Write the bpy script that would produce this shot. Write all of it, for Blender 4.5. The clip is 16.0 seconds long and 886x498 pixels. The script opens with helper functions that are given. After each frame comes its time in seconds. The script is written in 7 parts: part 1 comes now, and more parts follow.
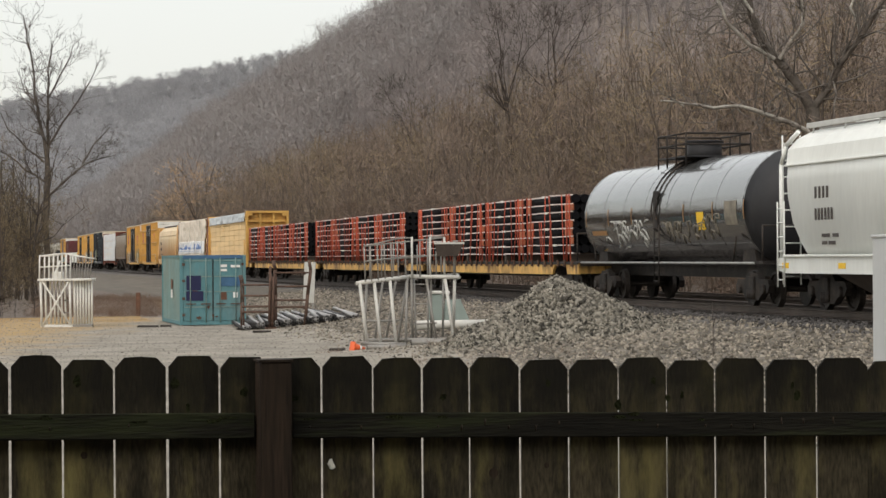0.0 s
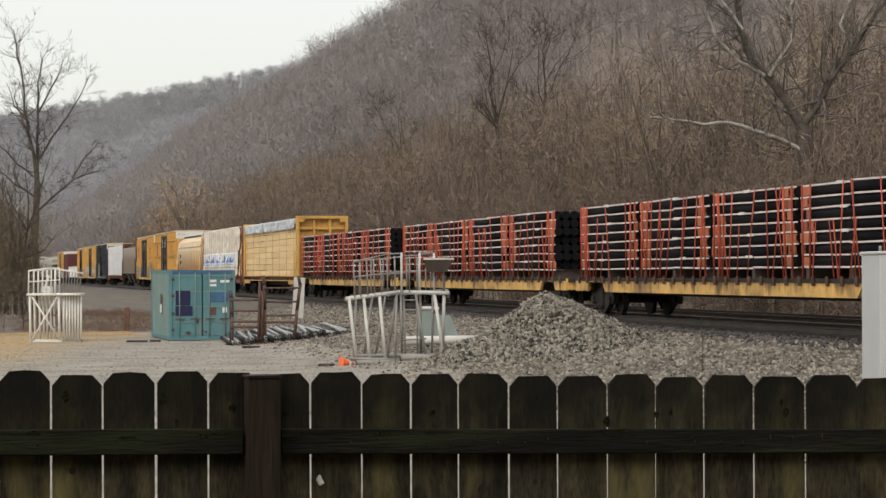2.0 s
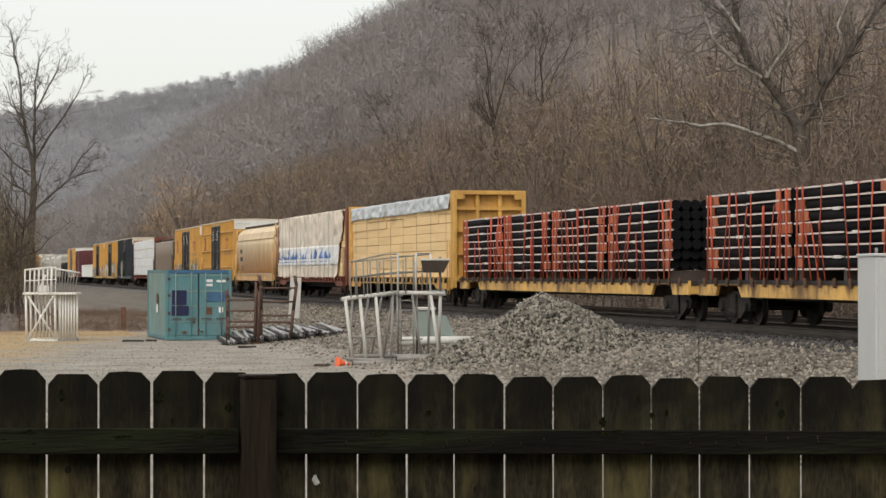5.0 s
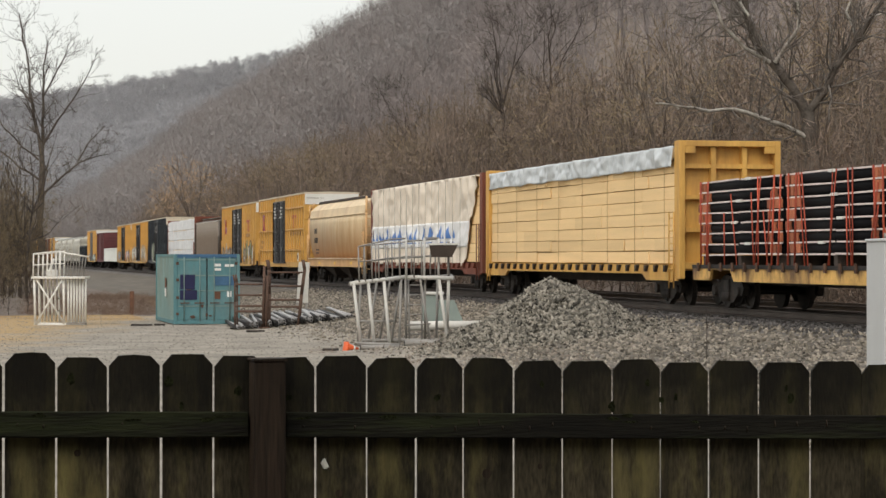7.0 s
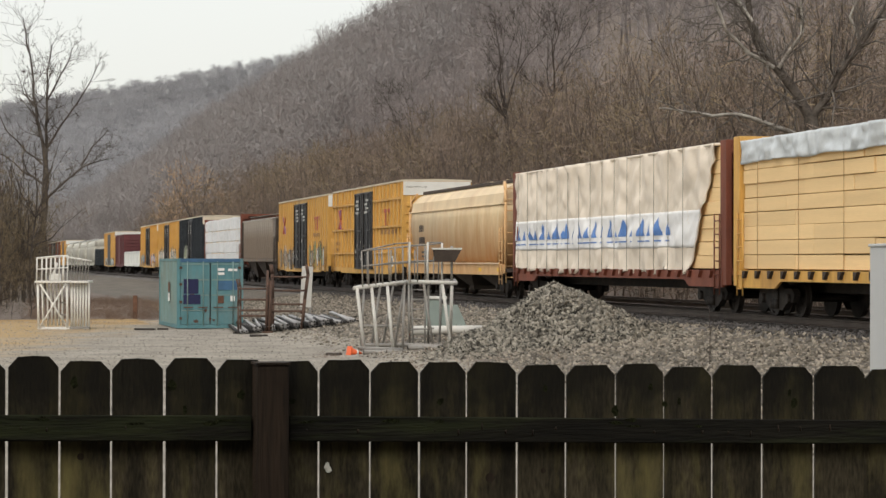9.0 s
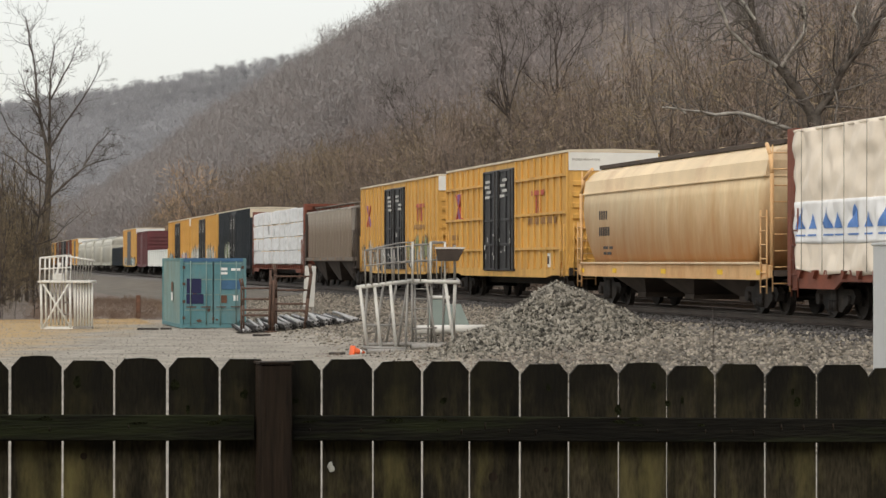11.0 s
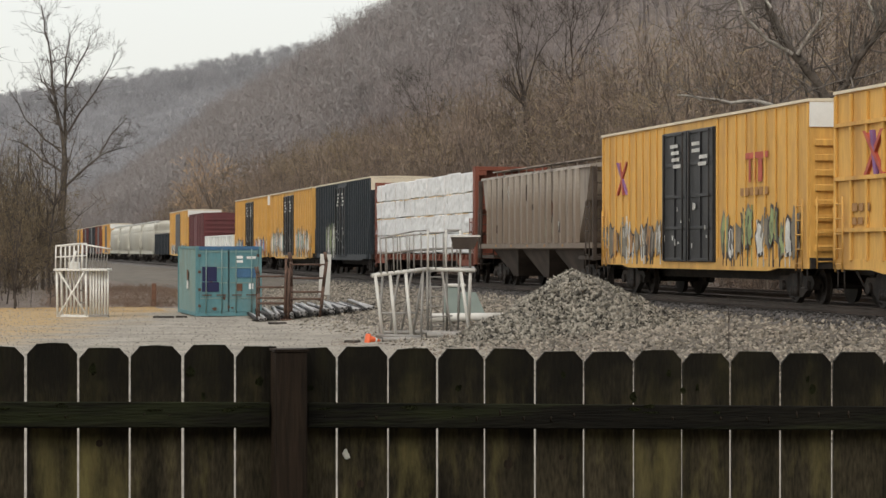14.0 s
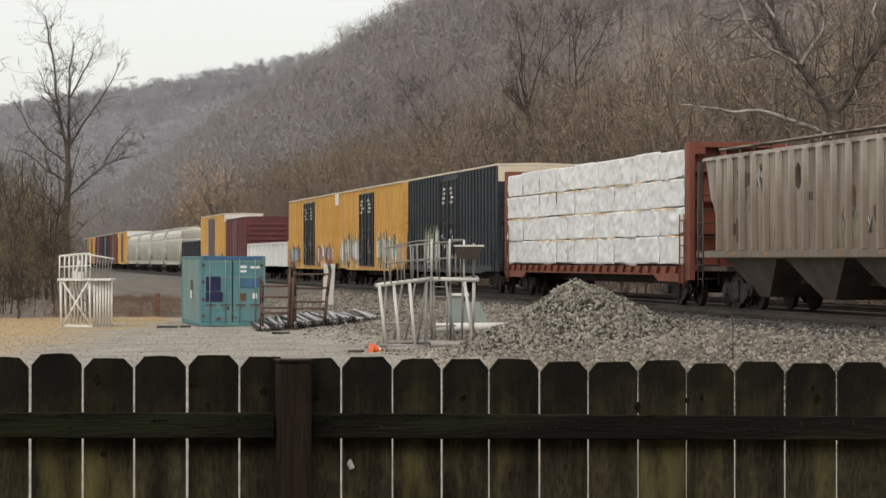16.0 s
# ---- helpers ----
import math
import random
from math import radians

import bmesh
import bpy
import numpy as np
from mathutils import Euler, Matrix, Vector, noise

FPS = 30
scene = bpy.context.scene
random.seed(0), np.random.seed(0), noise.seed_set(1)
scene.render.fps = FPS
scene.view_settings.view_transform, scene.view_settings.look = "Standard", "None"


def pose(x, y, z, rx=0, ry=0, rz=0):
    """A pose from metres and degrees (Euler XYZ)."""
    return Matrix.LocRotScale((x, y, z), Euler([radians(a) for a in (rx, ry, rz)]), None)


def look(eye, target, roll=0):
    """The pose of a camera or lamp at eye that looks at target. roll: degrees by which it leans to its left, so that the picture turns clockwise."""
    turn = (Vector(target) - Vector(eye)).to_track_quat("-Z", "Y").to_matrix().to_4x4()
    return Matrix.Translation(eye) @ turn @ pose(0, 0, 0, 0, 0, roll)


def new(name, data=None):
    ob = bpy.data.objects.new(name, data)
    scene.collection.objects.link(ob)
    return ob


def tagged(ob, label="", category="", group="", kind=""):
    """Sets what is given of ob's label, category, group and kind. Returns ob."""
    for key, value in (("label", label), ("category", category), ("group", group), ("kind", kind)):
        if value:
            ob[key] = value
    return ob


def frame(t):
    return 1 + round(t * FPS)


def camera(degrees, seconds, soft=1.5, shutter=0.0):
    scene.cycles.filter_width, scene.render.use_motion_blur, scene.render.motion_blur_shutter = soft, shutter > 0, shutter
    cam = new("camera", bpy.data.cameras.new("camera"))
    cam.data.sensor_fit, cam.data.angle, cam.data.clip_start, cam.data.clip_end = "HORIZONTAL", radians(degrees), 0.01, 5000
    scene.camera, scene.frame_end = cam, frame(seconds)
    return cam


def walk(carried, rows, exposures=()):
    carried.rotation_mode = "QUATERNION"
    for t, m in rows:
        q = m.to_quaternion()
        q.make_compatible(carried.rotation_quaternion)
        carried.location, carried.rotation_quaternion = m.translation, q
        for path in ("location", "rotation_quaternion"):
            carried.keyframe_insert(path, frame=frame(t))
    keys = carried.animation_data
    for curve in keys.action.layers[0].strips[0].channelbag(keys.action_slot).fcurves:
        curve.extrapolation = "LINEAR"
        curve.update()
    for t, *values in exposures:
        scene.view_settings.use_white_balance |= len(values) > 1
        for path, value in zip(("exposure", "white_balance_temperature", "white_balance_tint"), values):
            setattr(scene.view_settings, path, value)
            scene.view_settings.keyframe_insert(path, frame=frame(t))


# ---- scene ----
# the camera: held by hand on one spot behind the fence, panning a little
cam = camera(21.5, 16.0)
# seconds, x, y, z, yaw, pitch, roll
PATH = [
    (0, -0.0002, 0, 2.454, -0.041, 0.199, 0.409),
    (0.5, 0.0014, -0.0011, 2.4546, -0.038, 0.341, 0.364),
    (1, 0.0002, -0.0009, 2.4541, -0.087, 0.358, 0.306),
    (1.5, -0.0008, -0.0026, 2.4546, -0.213, 0.483, 0.282),
    (2, 0.0005, -0.0008, 2.4554, -0.299, 0.582, 0.255),
    (2.5, -0, -0.0027, 2.4549, -0.364, 0.716, 0.135),
    (3, 0.0019, -0.0025, 2.4561, -0.373, 0.813, 0.095),
    (5.5, -0.0006, -0.0023, 2.4544, -0.391, 0.539, 0.022),
    (6, -0.0035, -0.0022, 2.4542, -0.349, 0.457, -0.049),
    (6.5, -0.0016, -0.0019, 2.4526, -0.295, 0.261, -0.006),
    (7, -0.0027, -0.0002, 2.4523, -0.185, 0.222, -0.027),
    (7.5, -0.0041, -0.0023, 2.4519, -0.036, 0.252, -0.067),
    (8, -0.0022, -0.0003, 2.4505, 0.046, 0.239, -0.028),
    (8.5, -0.0017, -0.0023, 2.4503, 0.002, 0.262, -0.01),
    (9, -0.0027, -0.0003, 2.4505, -0.102, 0.337, -0.092),
    (11.5, -0.0019, -0.0004, 2.4502, -0.014, 0.305, -0.02),
    (12, -0.0005, -0.0022, 2.4503, -0.008, 0.22, -0.02),
    (12.5, -0, -0.0002, 2.45, 0, 0.152, 0.002),
    (13, 0.0001, -0.0008, 2.448, 0.054, 0.079, -0.07),
    (13.5, 0.0017, -0.0003, 2.4494, 0.148, 0.052, 0.008),
    (14, -0.0014, -0.0006, 2.4478, 0.349, 0.03, -0.023),
    (14.5, -0.004, -0.0016, 2.4475, 0.45, -0.096, -0.164),
    (15, -0.0049, -0.0012, 2.4475, 0.463, -0.046, -0.158),
    (15.5, -0.0063, -0.0014, 2.4487, 0.467, 0.077, -0.052),
    (16, -0.0036, -0.0005, 2.4496, 0.438, 0.267, 0.011),
]
walk(cam, [(t, pose(x, y, z, 0, 0, yaw) @ pose(0, 0, 0, pitch) @ pose(0, 0, 0, 0, roll) @ pose(0, 0, 0, 90))
           for t, x, y, z, yaw, pitch, roll in PATH])

# ---- world and light: a bright overcast sky ----
SUN_UP, SUN_TURN = radians(48), radians(200)
world = bpy.data.worlds.new("overcast_sky")
scene.world = world
world.use_nodes = True
wn, wl = world.node_tree.nodes, world.node_tree.links
wn.clear()
w_out = wn.new("ShaderNodeOutputWorld")
sky = wn.new("ShaderNodeTexSky")
sky.sky_type, sky.sun_disc = "NISHITA", False
sky.sun_elevation, sky.sun_rotation = SUN_UP, SUN_TURN
sky.dust_density, sky.air_density = 6.0, 1.0
w_co, w_sep = wn.new("ShaderNodeTexCoord"), wn.new("ShaderNodeSeparateXYZ")
w_ramp = wn.new("ShaderNodeValToRGB")
w_ramp.color_ramp.elements[0].color = (0.80, 0.80, 0.745, 1)
w_ramp.color_ramp.elements[1].color = (1.0, 1.0, 0.985, 1)
w_ramp.color_ramp.elements[0].position, w_ramp.color_ramp.elements[1].position = 0.0, 0.9
wl.new(w_co.outputs["Generated"], w_sep.inputs[0])
wl.new(w_sep.outputs["Z"], w_ramp.inputs[0])
bg_sky, bg_cloud, w_add = wn.new("ShaderNodeBackground"), wn.new("ShaderNodeBackground"), wn.new("ShaderNodeAddShader")
bg_sky.inputs[1].default_value = 0.05
bg_cloud.inputs[1].default_value = 0.98
wl.new(sky.outputs[0], bg_sky.inputs[0])
wl.new(w_ramp.outputs[0], bg_cloud.inputs[0])
wl.new(bg_sky.outputs[0], w_add.inputs[0])
wl.new(bg_cloud.outputs[0], w_add.inputs[1])
wl.new(w_add.outputs[0], w_out.inputs[0])
sun = new("sun", bpy.data.lights.new("sun", "SUN"))
sun.data.energy, sun.data.angle, sun.data.color = 0.7, radians(30), (1.0, 0.97, 0.92)
sun.matrix_world = look((0, 0, 50), Vector((0, 0, 50)) - Vector((math.sin(SUN_TURN) * math.cos(SUN_UP), math.cos(SUN_TURN) * math.cos(SUN_UP), math.sin(SUN_UP))))
scene.view_settings.exposure = 0.0

# ---- the plan: a straight railway passing from far on one side to near on the other ----
THETA = radians(11.95)
UX, UY = -math.sin(THETA), math.cos(THETA)      # along the track, away
NX, NY = math.cos(THETA), math.sin(THETA)       # across the track, away
RAIL = 1.13                                     # top of rail over the yard
D_FAR, D_BACK = 21.2, 25.5                      # centre lines of the two tracks
SPEED = 13.7
EYE_Z = 2.45


def tp(s, d, z=0.0):
    return Vector((UX * s + NX * d, UY * s + NY * d, z))


def track_pose(s, d, z):
    return pose(*tp(s, d, z), 0, 0, math.degrees(THETA) - 90)


# ---- materials ----
MATS = {}


def material(name, color, rough=0.7, metal=0.0, spread=0.25, scale=3.0, grain=40.0, bump=0.15, stain=None, stain_amount=0.4,
             stretch=(1, 1, 1), per_object=0.0, per_island=0.0, spec=0.4, coat=0.0):
    if name in MATS:
        return MATS[name]
    m = bpy.data.materials.new(name)
    m.use_nodes = True
    n, l = m.node_tree.nodes, m.node_tree.links
    b = n["Principled BSDF"]
    b.inputs["Roughness"].default_value, b.inputs["Metallic"].default_value = rough, metal
    b.inputs["Specular IOR Level"].default_value = spec
    b.inputs["Coat Weight"].default_value, b.inputs["Coat IOR"].default_value, b.inputs["Coat Roughness"].default_value = coat, 1.85, 0.07
    co, mp = n.new("ShaderNodeTexCoord"), n.new("ShaderNodeMapping")
    mp.inputs["Scale"].default_value = stretch
    l.new(co.outputs["Object"], mp.inputs[0])
    big, fine = n.new("ShaderNodeTexNoise"), n.new("ShaderNodeTexNoise")
    big.inputs["Scale"].default_value, big.inputs["Detail"].default_value = scale, 5
    fine.inputs["Scale"].default_value, fine.inputs["Detail"].default_value = grain, 4
    l.new(mp.outputs[0], big.inputs["Vector"])
    l.new(mp.outputs[0], fine.inputs["Vector"])
    ramp = n.new("ShaderNodeMapRange")
    ramp.inputs["From Min"].default_value, ramp.inputs["From Max"].default_value = 0.3, 0.7
    ramp.inputs["To Min"].default_value, ramp.inputs["To Max"].default_value = 1 - spread, 1 + spread
    l.new(big.outputs[0], ramp.inputs[0])
    ramp2 = n.new("ShaderNodeMapRange")
    ramp2.inputs["From Min"].default_value, ramp2.inputs["From Max"].default_value = 0.3, 0.7
    ramp2.inputs["To Min"].default_value, ramp2.inputs["To Max"].default_value = 1 - spread * 0.6, 1 + spread * 0.6
    l.new(fine.outputs[0], ramp2.inputs[0])
    mul = n.new("ShaderNodeMath")
    mul.operation = "MULTIPLY"
    l.new(ramp.outputs[0], mul.inputs[0])
    l.new(ramp2.outputs[0], mul.inputs[1])
    value = mul.outputs[0]
    for amount, node, sock in ((per_object, "ShaderNodeObjectInfo", "Random"), (per_island, "ShaderNodeNewGeometry", "Random Per Island")):
        if amount:
            info, r3, m3 = n.new(node), n.new("ShaderNodeMapRange"), n.new("ShaderNodeMath")
            r3.inputs["To Min"].default_value, r3.inputs["To Max"].default_value = 1 - amount, 1 + amount
            m3.operation = "MULTIPLY"
            l.new(info.outputs[sock], r3.inputs[0])
            l.new(value, m3.inputs[0])
            l.new(r3.outputs[0], m3.inputs[1])
            value = m3.outputs[0]
    hsv = n.new("ShaderNodeHueSaturation")
    hsv.inputs["Color"].default_value = (*color, 1)
    l.new(value, hsv.inputs["Value"])
    out = hsv.outputs[0]
    if stain:
        sn, sr, mx = n.new("ShaderNodeTexNoise"), n.new("ShaderNodeMapRange"), n.new("ShaderNodeMix")
        sn.inputs["Scale"].default_value, sn.inputs["Detail"].default_value, sn.inputs["Roughness"].default_value = scale * 0.6, 8, 0.7
        l.new(mp.outputs[0], sn.inputs["Vector"])
        sr.inputs["From Min"].default_value, sr.inputs["From Max"].default_value = 0.48, 0.7
        sr.inputs["To Max"].default_value = stain_amount
        l.new(sn.outputs[0], sr.inputs[0])
        mx.data_type = "RGBA"
        l.new(sr.outputs[0], mx.inputs[0])
        l.new(out, mx.inputs[6])
        mx.inputs[7].default_value = (*stain, 1)
        out = mx.outputs[2]
    l.new(out, b.inputs["Base Color"])
    if bump:
        bp = n.new("ShaderNodeBump")
        bp.inputs["Strength"].default_value, bp.inputs["Distance"].default_value = bump, 0.02
        l.new(fine.outputs[0], bp.inputs["Height"])
        l.new(bp.outputs[0], b.inputs["Normal"])
    MATS[name] = m
    return m


# ---- mesh helpers ----
def box_in(bm, x0, x1, y0, y1, z0, z1, bevel=0.0):
    vs = [bm.verts.new(c) for c in ((x0, y0, z0), (x1, y0, z0), (x1, y1, z0), (x0, y1, z0), (x0, y0, z1), (x1, y0, z1), (x1, y1, z1), (x0, y1, z1))]
    fs = [bm.faces.new([vs[i] for i in f]) for f in ((3, 2, 1, 0), (4, 5, 6, 7), (0, 1, 5, 4), (1, 2, 6, 5), (2, 3, 7, 6), (3, 0, 4, 7))]
    if bevel:
        es = list({e for f in fs for e in f.edges})
        bmesh.ops.bevel(bm, geom=es, offset=bevel, segments=1, affect="EDGES")
    return bm


def box(x0, x1, y0, y1, z0, z1, bevel=0.0):
    return box_in(bmesh.new(), x0, x1, y0, y1, z0, z1, bevel)


def tube_in(bm, p0, p1, r, seg=8, r1=None, cap=True):
    p0, p1 = Vector(p0), Vector(p1)
    q = (p1 - p0).to_track_quat("Z", "Y").to_matrix()
    r1 = r if r1 is None else r1
    a = [bm.verts.new(p0 + q @ Vector((r * math.cos(i * math.tau / seg), r * math.sin(i * math.tau / seg), 0))) for i in range(seg)]
    b = [bm.verts.new(p1 + q @ Vector((r1 * math.cos(i * math.tau / seg), r1 * math.sin(i * math.tau / seg), 0))) for i in range(seg)]
    for i in range(seg):
        f = bm.faces.new((a[i], a[(i + 1) % seg], b[(i + 1) % seg], b[i]))
        f.smooth = True
    if cap:
        bm.faces.new(a[::-1])
        bm.faces.new(b)
    return bm


def tube(p0, p1, r, seg=8, r1=None):
    return tube_in(bmesh.new(), p0, p1, r, seg, r1)


def prism_in(bm, outline, y0, y1):
    """An outline in x, z drawn out from y0 to y1."""
    a = [bm.verts.new((x, y0, z)) for x, z in outline]
    b = [bm.verts.new((x, y1, z)) for x, z in outline]
    k = len(outline)
    bm.faces.new(a)
    bm.faces.new(b[::-1])
    for i in range(k):
        bm.faces.new((a[(i + 1) % k], a[i], b[i], b[(i + 1) % k]))
    bmesh.ops.recalc_face_normals(bm, faces=bm.faces)
    return bm


def loft_in(bm, rings, close_ends=True, smooth=False):
    """Rings of points of equal count, joined one to the next."""
    vr = [[bm.verts.new(p) for p in ring] for ring in rings]
    k = len(rings[0])
    for a, b in zip(vr, vr[1:]):
        for i in range(k):
            f = bm.faces.new((a[i], a[(i + 1) % k], b[(i + 1) % k], b[i]))
            f.smooth = smooth
    if close_ends:
        bm.faces.new(vr[0][::-1])
        bm.faces.new(vr[-1])
    bmesh.ops.recalc_face_normals(bm, faces=bm.faces)
    return bm


def mesh_of(name, bm, mat):
    me = bpy.data.meshes.new(name)
    bm.to_mesh(me)
    bm.free()
    for m in (mat if isinstance(mat, (list, tuple)) else [mat]):
        me.materials.append(m)
    return me


def part(name, bm, mat, parent, label=""):
    ob = new(name, mesh_of(name, bm, mat))
    ob.parent = parent
    return tagged(ob, label)


def shared(name, me, parent, m):
    ob = new(name, me)
    ob.parent = parent
    ob.matrix_basis = m
    return ob


def thing(name, m, label, category, group="", kind=""):
    ob = new(name)
    ob.matrix_basis = m
    return tagged(ob, label, category, group, kind)


def array_mesh(name, verts, tris, mat, which=None):
    """A mesh from numpy arrays of places and triangles, with one or more materials."""
    me = bpy.data.meshes.new(name)
    me.vertices.add(len(verts))
    me.vertices.foreach_set("co", np.asarray(verts, dtype=np.float32).ravel())
    me.loops.add(tris.size)
    me.loops.foreach_set("vertex_index", tris.ravel().astype(np.int32))
    me.polygons.add(len(tris))
    me.polygons.foreach_set("loop_start", np.arange(0, tris.size, 3, dtype=np.int32))
    for m in (mat if isinstance(mat, (list, tuple)) else [mat]):
        me.materials.append(m)
    if which is not None:
        me.polygons.foreach_set("material_index", np.asarray(which, dtype=np.int32))
    me.update(calc_edges=True)
    me.validate()
    return me


# ---- ground: one sheet with the yard, the track bed, the hillside and the far hill ----
def smooth(a, b, v):
    k = min(1, max(0, (v - a) / (b - a)))
    return k * k * (3 - 2 * k)


def ground_z(x, y):
    s, d = UX * x + UY * y, NX * x + NY * y
    z = 0.35 * smooth(25, 8, y)
    # the ballast bank rises gently from the yard to the two tracks
    bed = RAIL - 0.24
    if d < 18.9:
        up = 0.42 * smooth(9.3, 15.0, d) + 0.36 * smooth(13.0, 18.0, d) + 0.22 * smooth(17.2, 18.9, d)
    else:
        up = smooth(33.0, 27.8, d)
    z = z * (1 - up) + bed * up
    # a low bank of weeds beside the track, beyond the yard
    z += 0.5 * smooth(98, 112, y) * smooth(13, 9, d) * smooth(-14, -4, d)
    lat = d - 34
    if lat > 0:
        run = smooth(1500, 1000, s) * smooth(-260, -60, s)
        z += run * (79 * smooth(-30, 125, lat) - 79 * smooth(-30, 125, 0)) * (1 - 0.25 * smooth(150, 400, lat))
        z += run * smooth(5, 60, lat) * 4 * noise.noise(Vector((x * 0.012, y * 0.012, 0.3)))
    far = min(1, max(0, (y - 1150) / 740)) * smooth(2500, 1890, y) * smooth(-1500, -700, x)
    z += far * max(60, 131 + 0.16 * (x + 278) + 5 * noise.noise(Vector((x * 0.01, 0.2, 0))))
    return z


def grid_axis(stops):
    out = []
    for a, b, k in stops:
        out += list(np.linspace(a, b, k, endpoint=False))
    return out + [stops[-1][1]]


M_GRAVEL = material("yard_gravel", (0.27, 0.245, 0.205), 0.95, spread=0.24, scale=0.7, grain=9, bump=0.8, stain=(0.17, 0.155, 0.135), stain_amount=0.6, spec=0.15)
M_LITTER = material("leaf_litter", (0.175, 0.146, 0.124), 0.95, spread=0.35, scale=0.05, grain=3, bump=0.3, spec=0.1)
M_BALLAST = material("track_ballast", (0.135, 0.125, 0.115), 0.95, spread=0.4, scale=0.8, grain=11, bump=1.0, stain=(0.05, 0.045, 0.042), stain_amount=0.8, spec=0.15)
M_DRYGRASS = material("dry_grass_ground", (0.33, 0.22, 0.10), 0.95, spread=0.25, scale=0.5, grain=10, bump=0.6, stain=(0.25, 0.22, 0.17), stain_amount=0.8, spec=0.1)
# far ground paled and blued: distance haze sits in this base colour
M_FARGROUND_HAZE = material("hazed_hill_ground", (0.18, 0.178, 0.182), 0.95, spread=0.2, scale=0.02, grain=0.3, bump=0.2, spec=0.1)
M_BANK = material("bank_gravel", (0.13, 0.115, 0.095), 0.95, spread=0.35, scale=0.8, grain=12, bump=1.0, stain=(0.10, 0.09, 0.08), stain_amount=0.6, spec=0.15)
M_STONE = material("crushed_stone", (0.172, 0.158, 0.130), 0.9, spread=0.15, scale=6, grain=40, bump=0.2, per_island=0.88, spec=0.25)
M_STONE_TAN = material("tan_stone", (0.20, 0.177, 0.143), 0.9, spread=0.15, scale=6, grain=40, bump=0.2, per_island=0.75, spec=0.2)

M_YARDSTONE = material("yard_stone", (0.24, 0.22, 0.19), 0.9, spread=0.15, scale=6, grain=40, bump=0.2, per_island=0.5, spec=0.2)


def straw_drift(m, x0, x1, straw):
    """Dry straw drifted over the gravel on one side of the yard, thinning out in patches."""
    n, l = m.node_tree.nodes, m.node_tree.links
    b = n["Principled BSDF"]
    src = b.inputs["Base Color"].links[0].from_socket
    co, sp, nz, ad, mr, mx = (n.new("ShaderNode" + k) for k in ("TexCoord", "SeparateXYZ", "TexNoise", "Math", "MapRange", "Mix"))
    nz.inputs["Scale"].default_value, nz.inputs["Detail"].default_value = 0.45, 8
    l.new(co.outputs["Object"], sp.inputs[0])
    l.new(co.outputs["Object"], nz.inputs["Vector"])
    ad.operation = "MULTIPLY_ADD"
    l.new(nz.outputs[0], ad.inputs[0])
    ad.inputs[1].default_value = 9.0
    l.new(sp.outputs["X"], ad.inputs[2])
    l.new(ad.outputs[0], mr.inputs[0])
    mr.inputs["From Min"].default_value, mr.inputs["From Max"].default_value, mr.inputs["To Max"].default_value = x0 + 4.5, x1 + 4.5, 0.85
    mx.data_type = "RGBA"
    l.new(mr.outputs[0], mx.inputs[0])
    l.new(src, mx.inputs[6])
    mx.inputs[7].default_value = (*straw, 1)
    l.new(mx.outputs[2], b.inputs["Base Color"])


straw_drift(M_GRAVEL, -10.5, -14.5, (0.36, 0.245, 0.11))


def build_ground():
    ds = grid_axis([(-1800, -300, 10), (-300, -60, 10), (-60, 8, 20), (8, 32, 36), (32, 80, 14), (80, 240, 18), (240, 800, 10), (800, 1500, 5)])
    ss = grid_axis([(-600, -60, 10), (-60, 20, 14), (20, 130, 56), (130, 300, 40), (300, 800, 26), (800, 2400, 40), (2400, 3500, 4)])
    bm = bmesh.new()
    rows = []
    for s in ss:
        row = []
        for d in ds:
            p = tp(s, d)
            row.append(bm.verts.new((p.x, p.y, ground_z(p.x, p.y))))
        rows.append(row)
    for j, (a, b) in enumerate(zip(rows, rows[1:])):
        for i in range(len(ds) - 1):
            f = bm.faces.new((a[i], a[i + 1], b[i + 1], b[i]))
            f.smooth = True
            d, s = (ds[i] + ds[i + 1]) / 2, (ss[j] + ss[j + 1]) / 2
            x, y = UX * s + NX * d, UY * s + NY * d
            wob = 3 * noise.noise(Vector((x * 0.15, y * 0.15, 0.7)))
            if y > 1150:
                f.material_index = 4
            elif d > 30 or s > 420:
                f.material_index = 1
            elif d > 17.9:
                f.material_index = 2
            elif (d > 12.3 and s < 110) or (d > 9.5 and s >= 110):
                f.material_index = 5
            elif d < 9.5 and y + 0.6 * wob > 99:
                f.material_index = 1
            elif d < 7.5 and y + 0.6 * wob > 92:
                f.material_index = 3
    bmesh.ops.recalc_face_normals(bm, faces=bm.faces)
    ob = new("ground", mesh_of("ground", bm, [M_GRAVEL, M_LITTER, M_BALLAST, M_DRYGRASS, M_FARGROUND_HAZE, M_BANK]))
    return tagged(ob, "pale grey gravel yard, dark ballast bank and wooded hillside", "ground", kind="structure")


build_ground()

STONE_V = np.array([(1, 0, 0), (-0.9, 0.2, 0), (0.1, 1, 0.1), (0, -0.9, -0.1), (0.1, 0.1, 0.8), (0, 0, -0.8)])
STONE_F = np.array([(0, 2, 4), (2, 1, 4), (1, 3, 4), (3, 0, 4), (2, 0, 5), (1, 2, 5), (3, 1, 5), (0, 3, 5)])


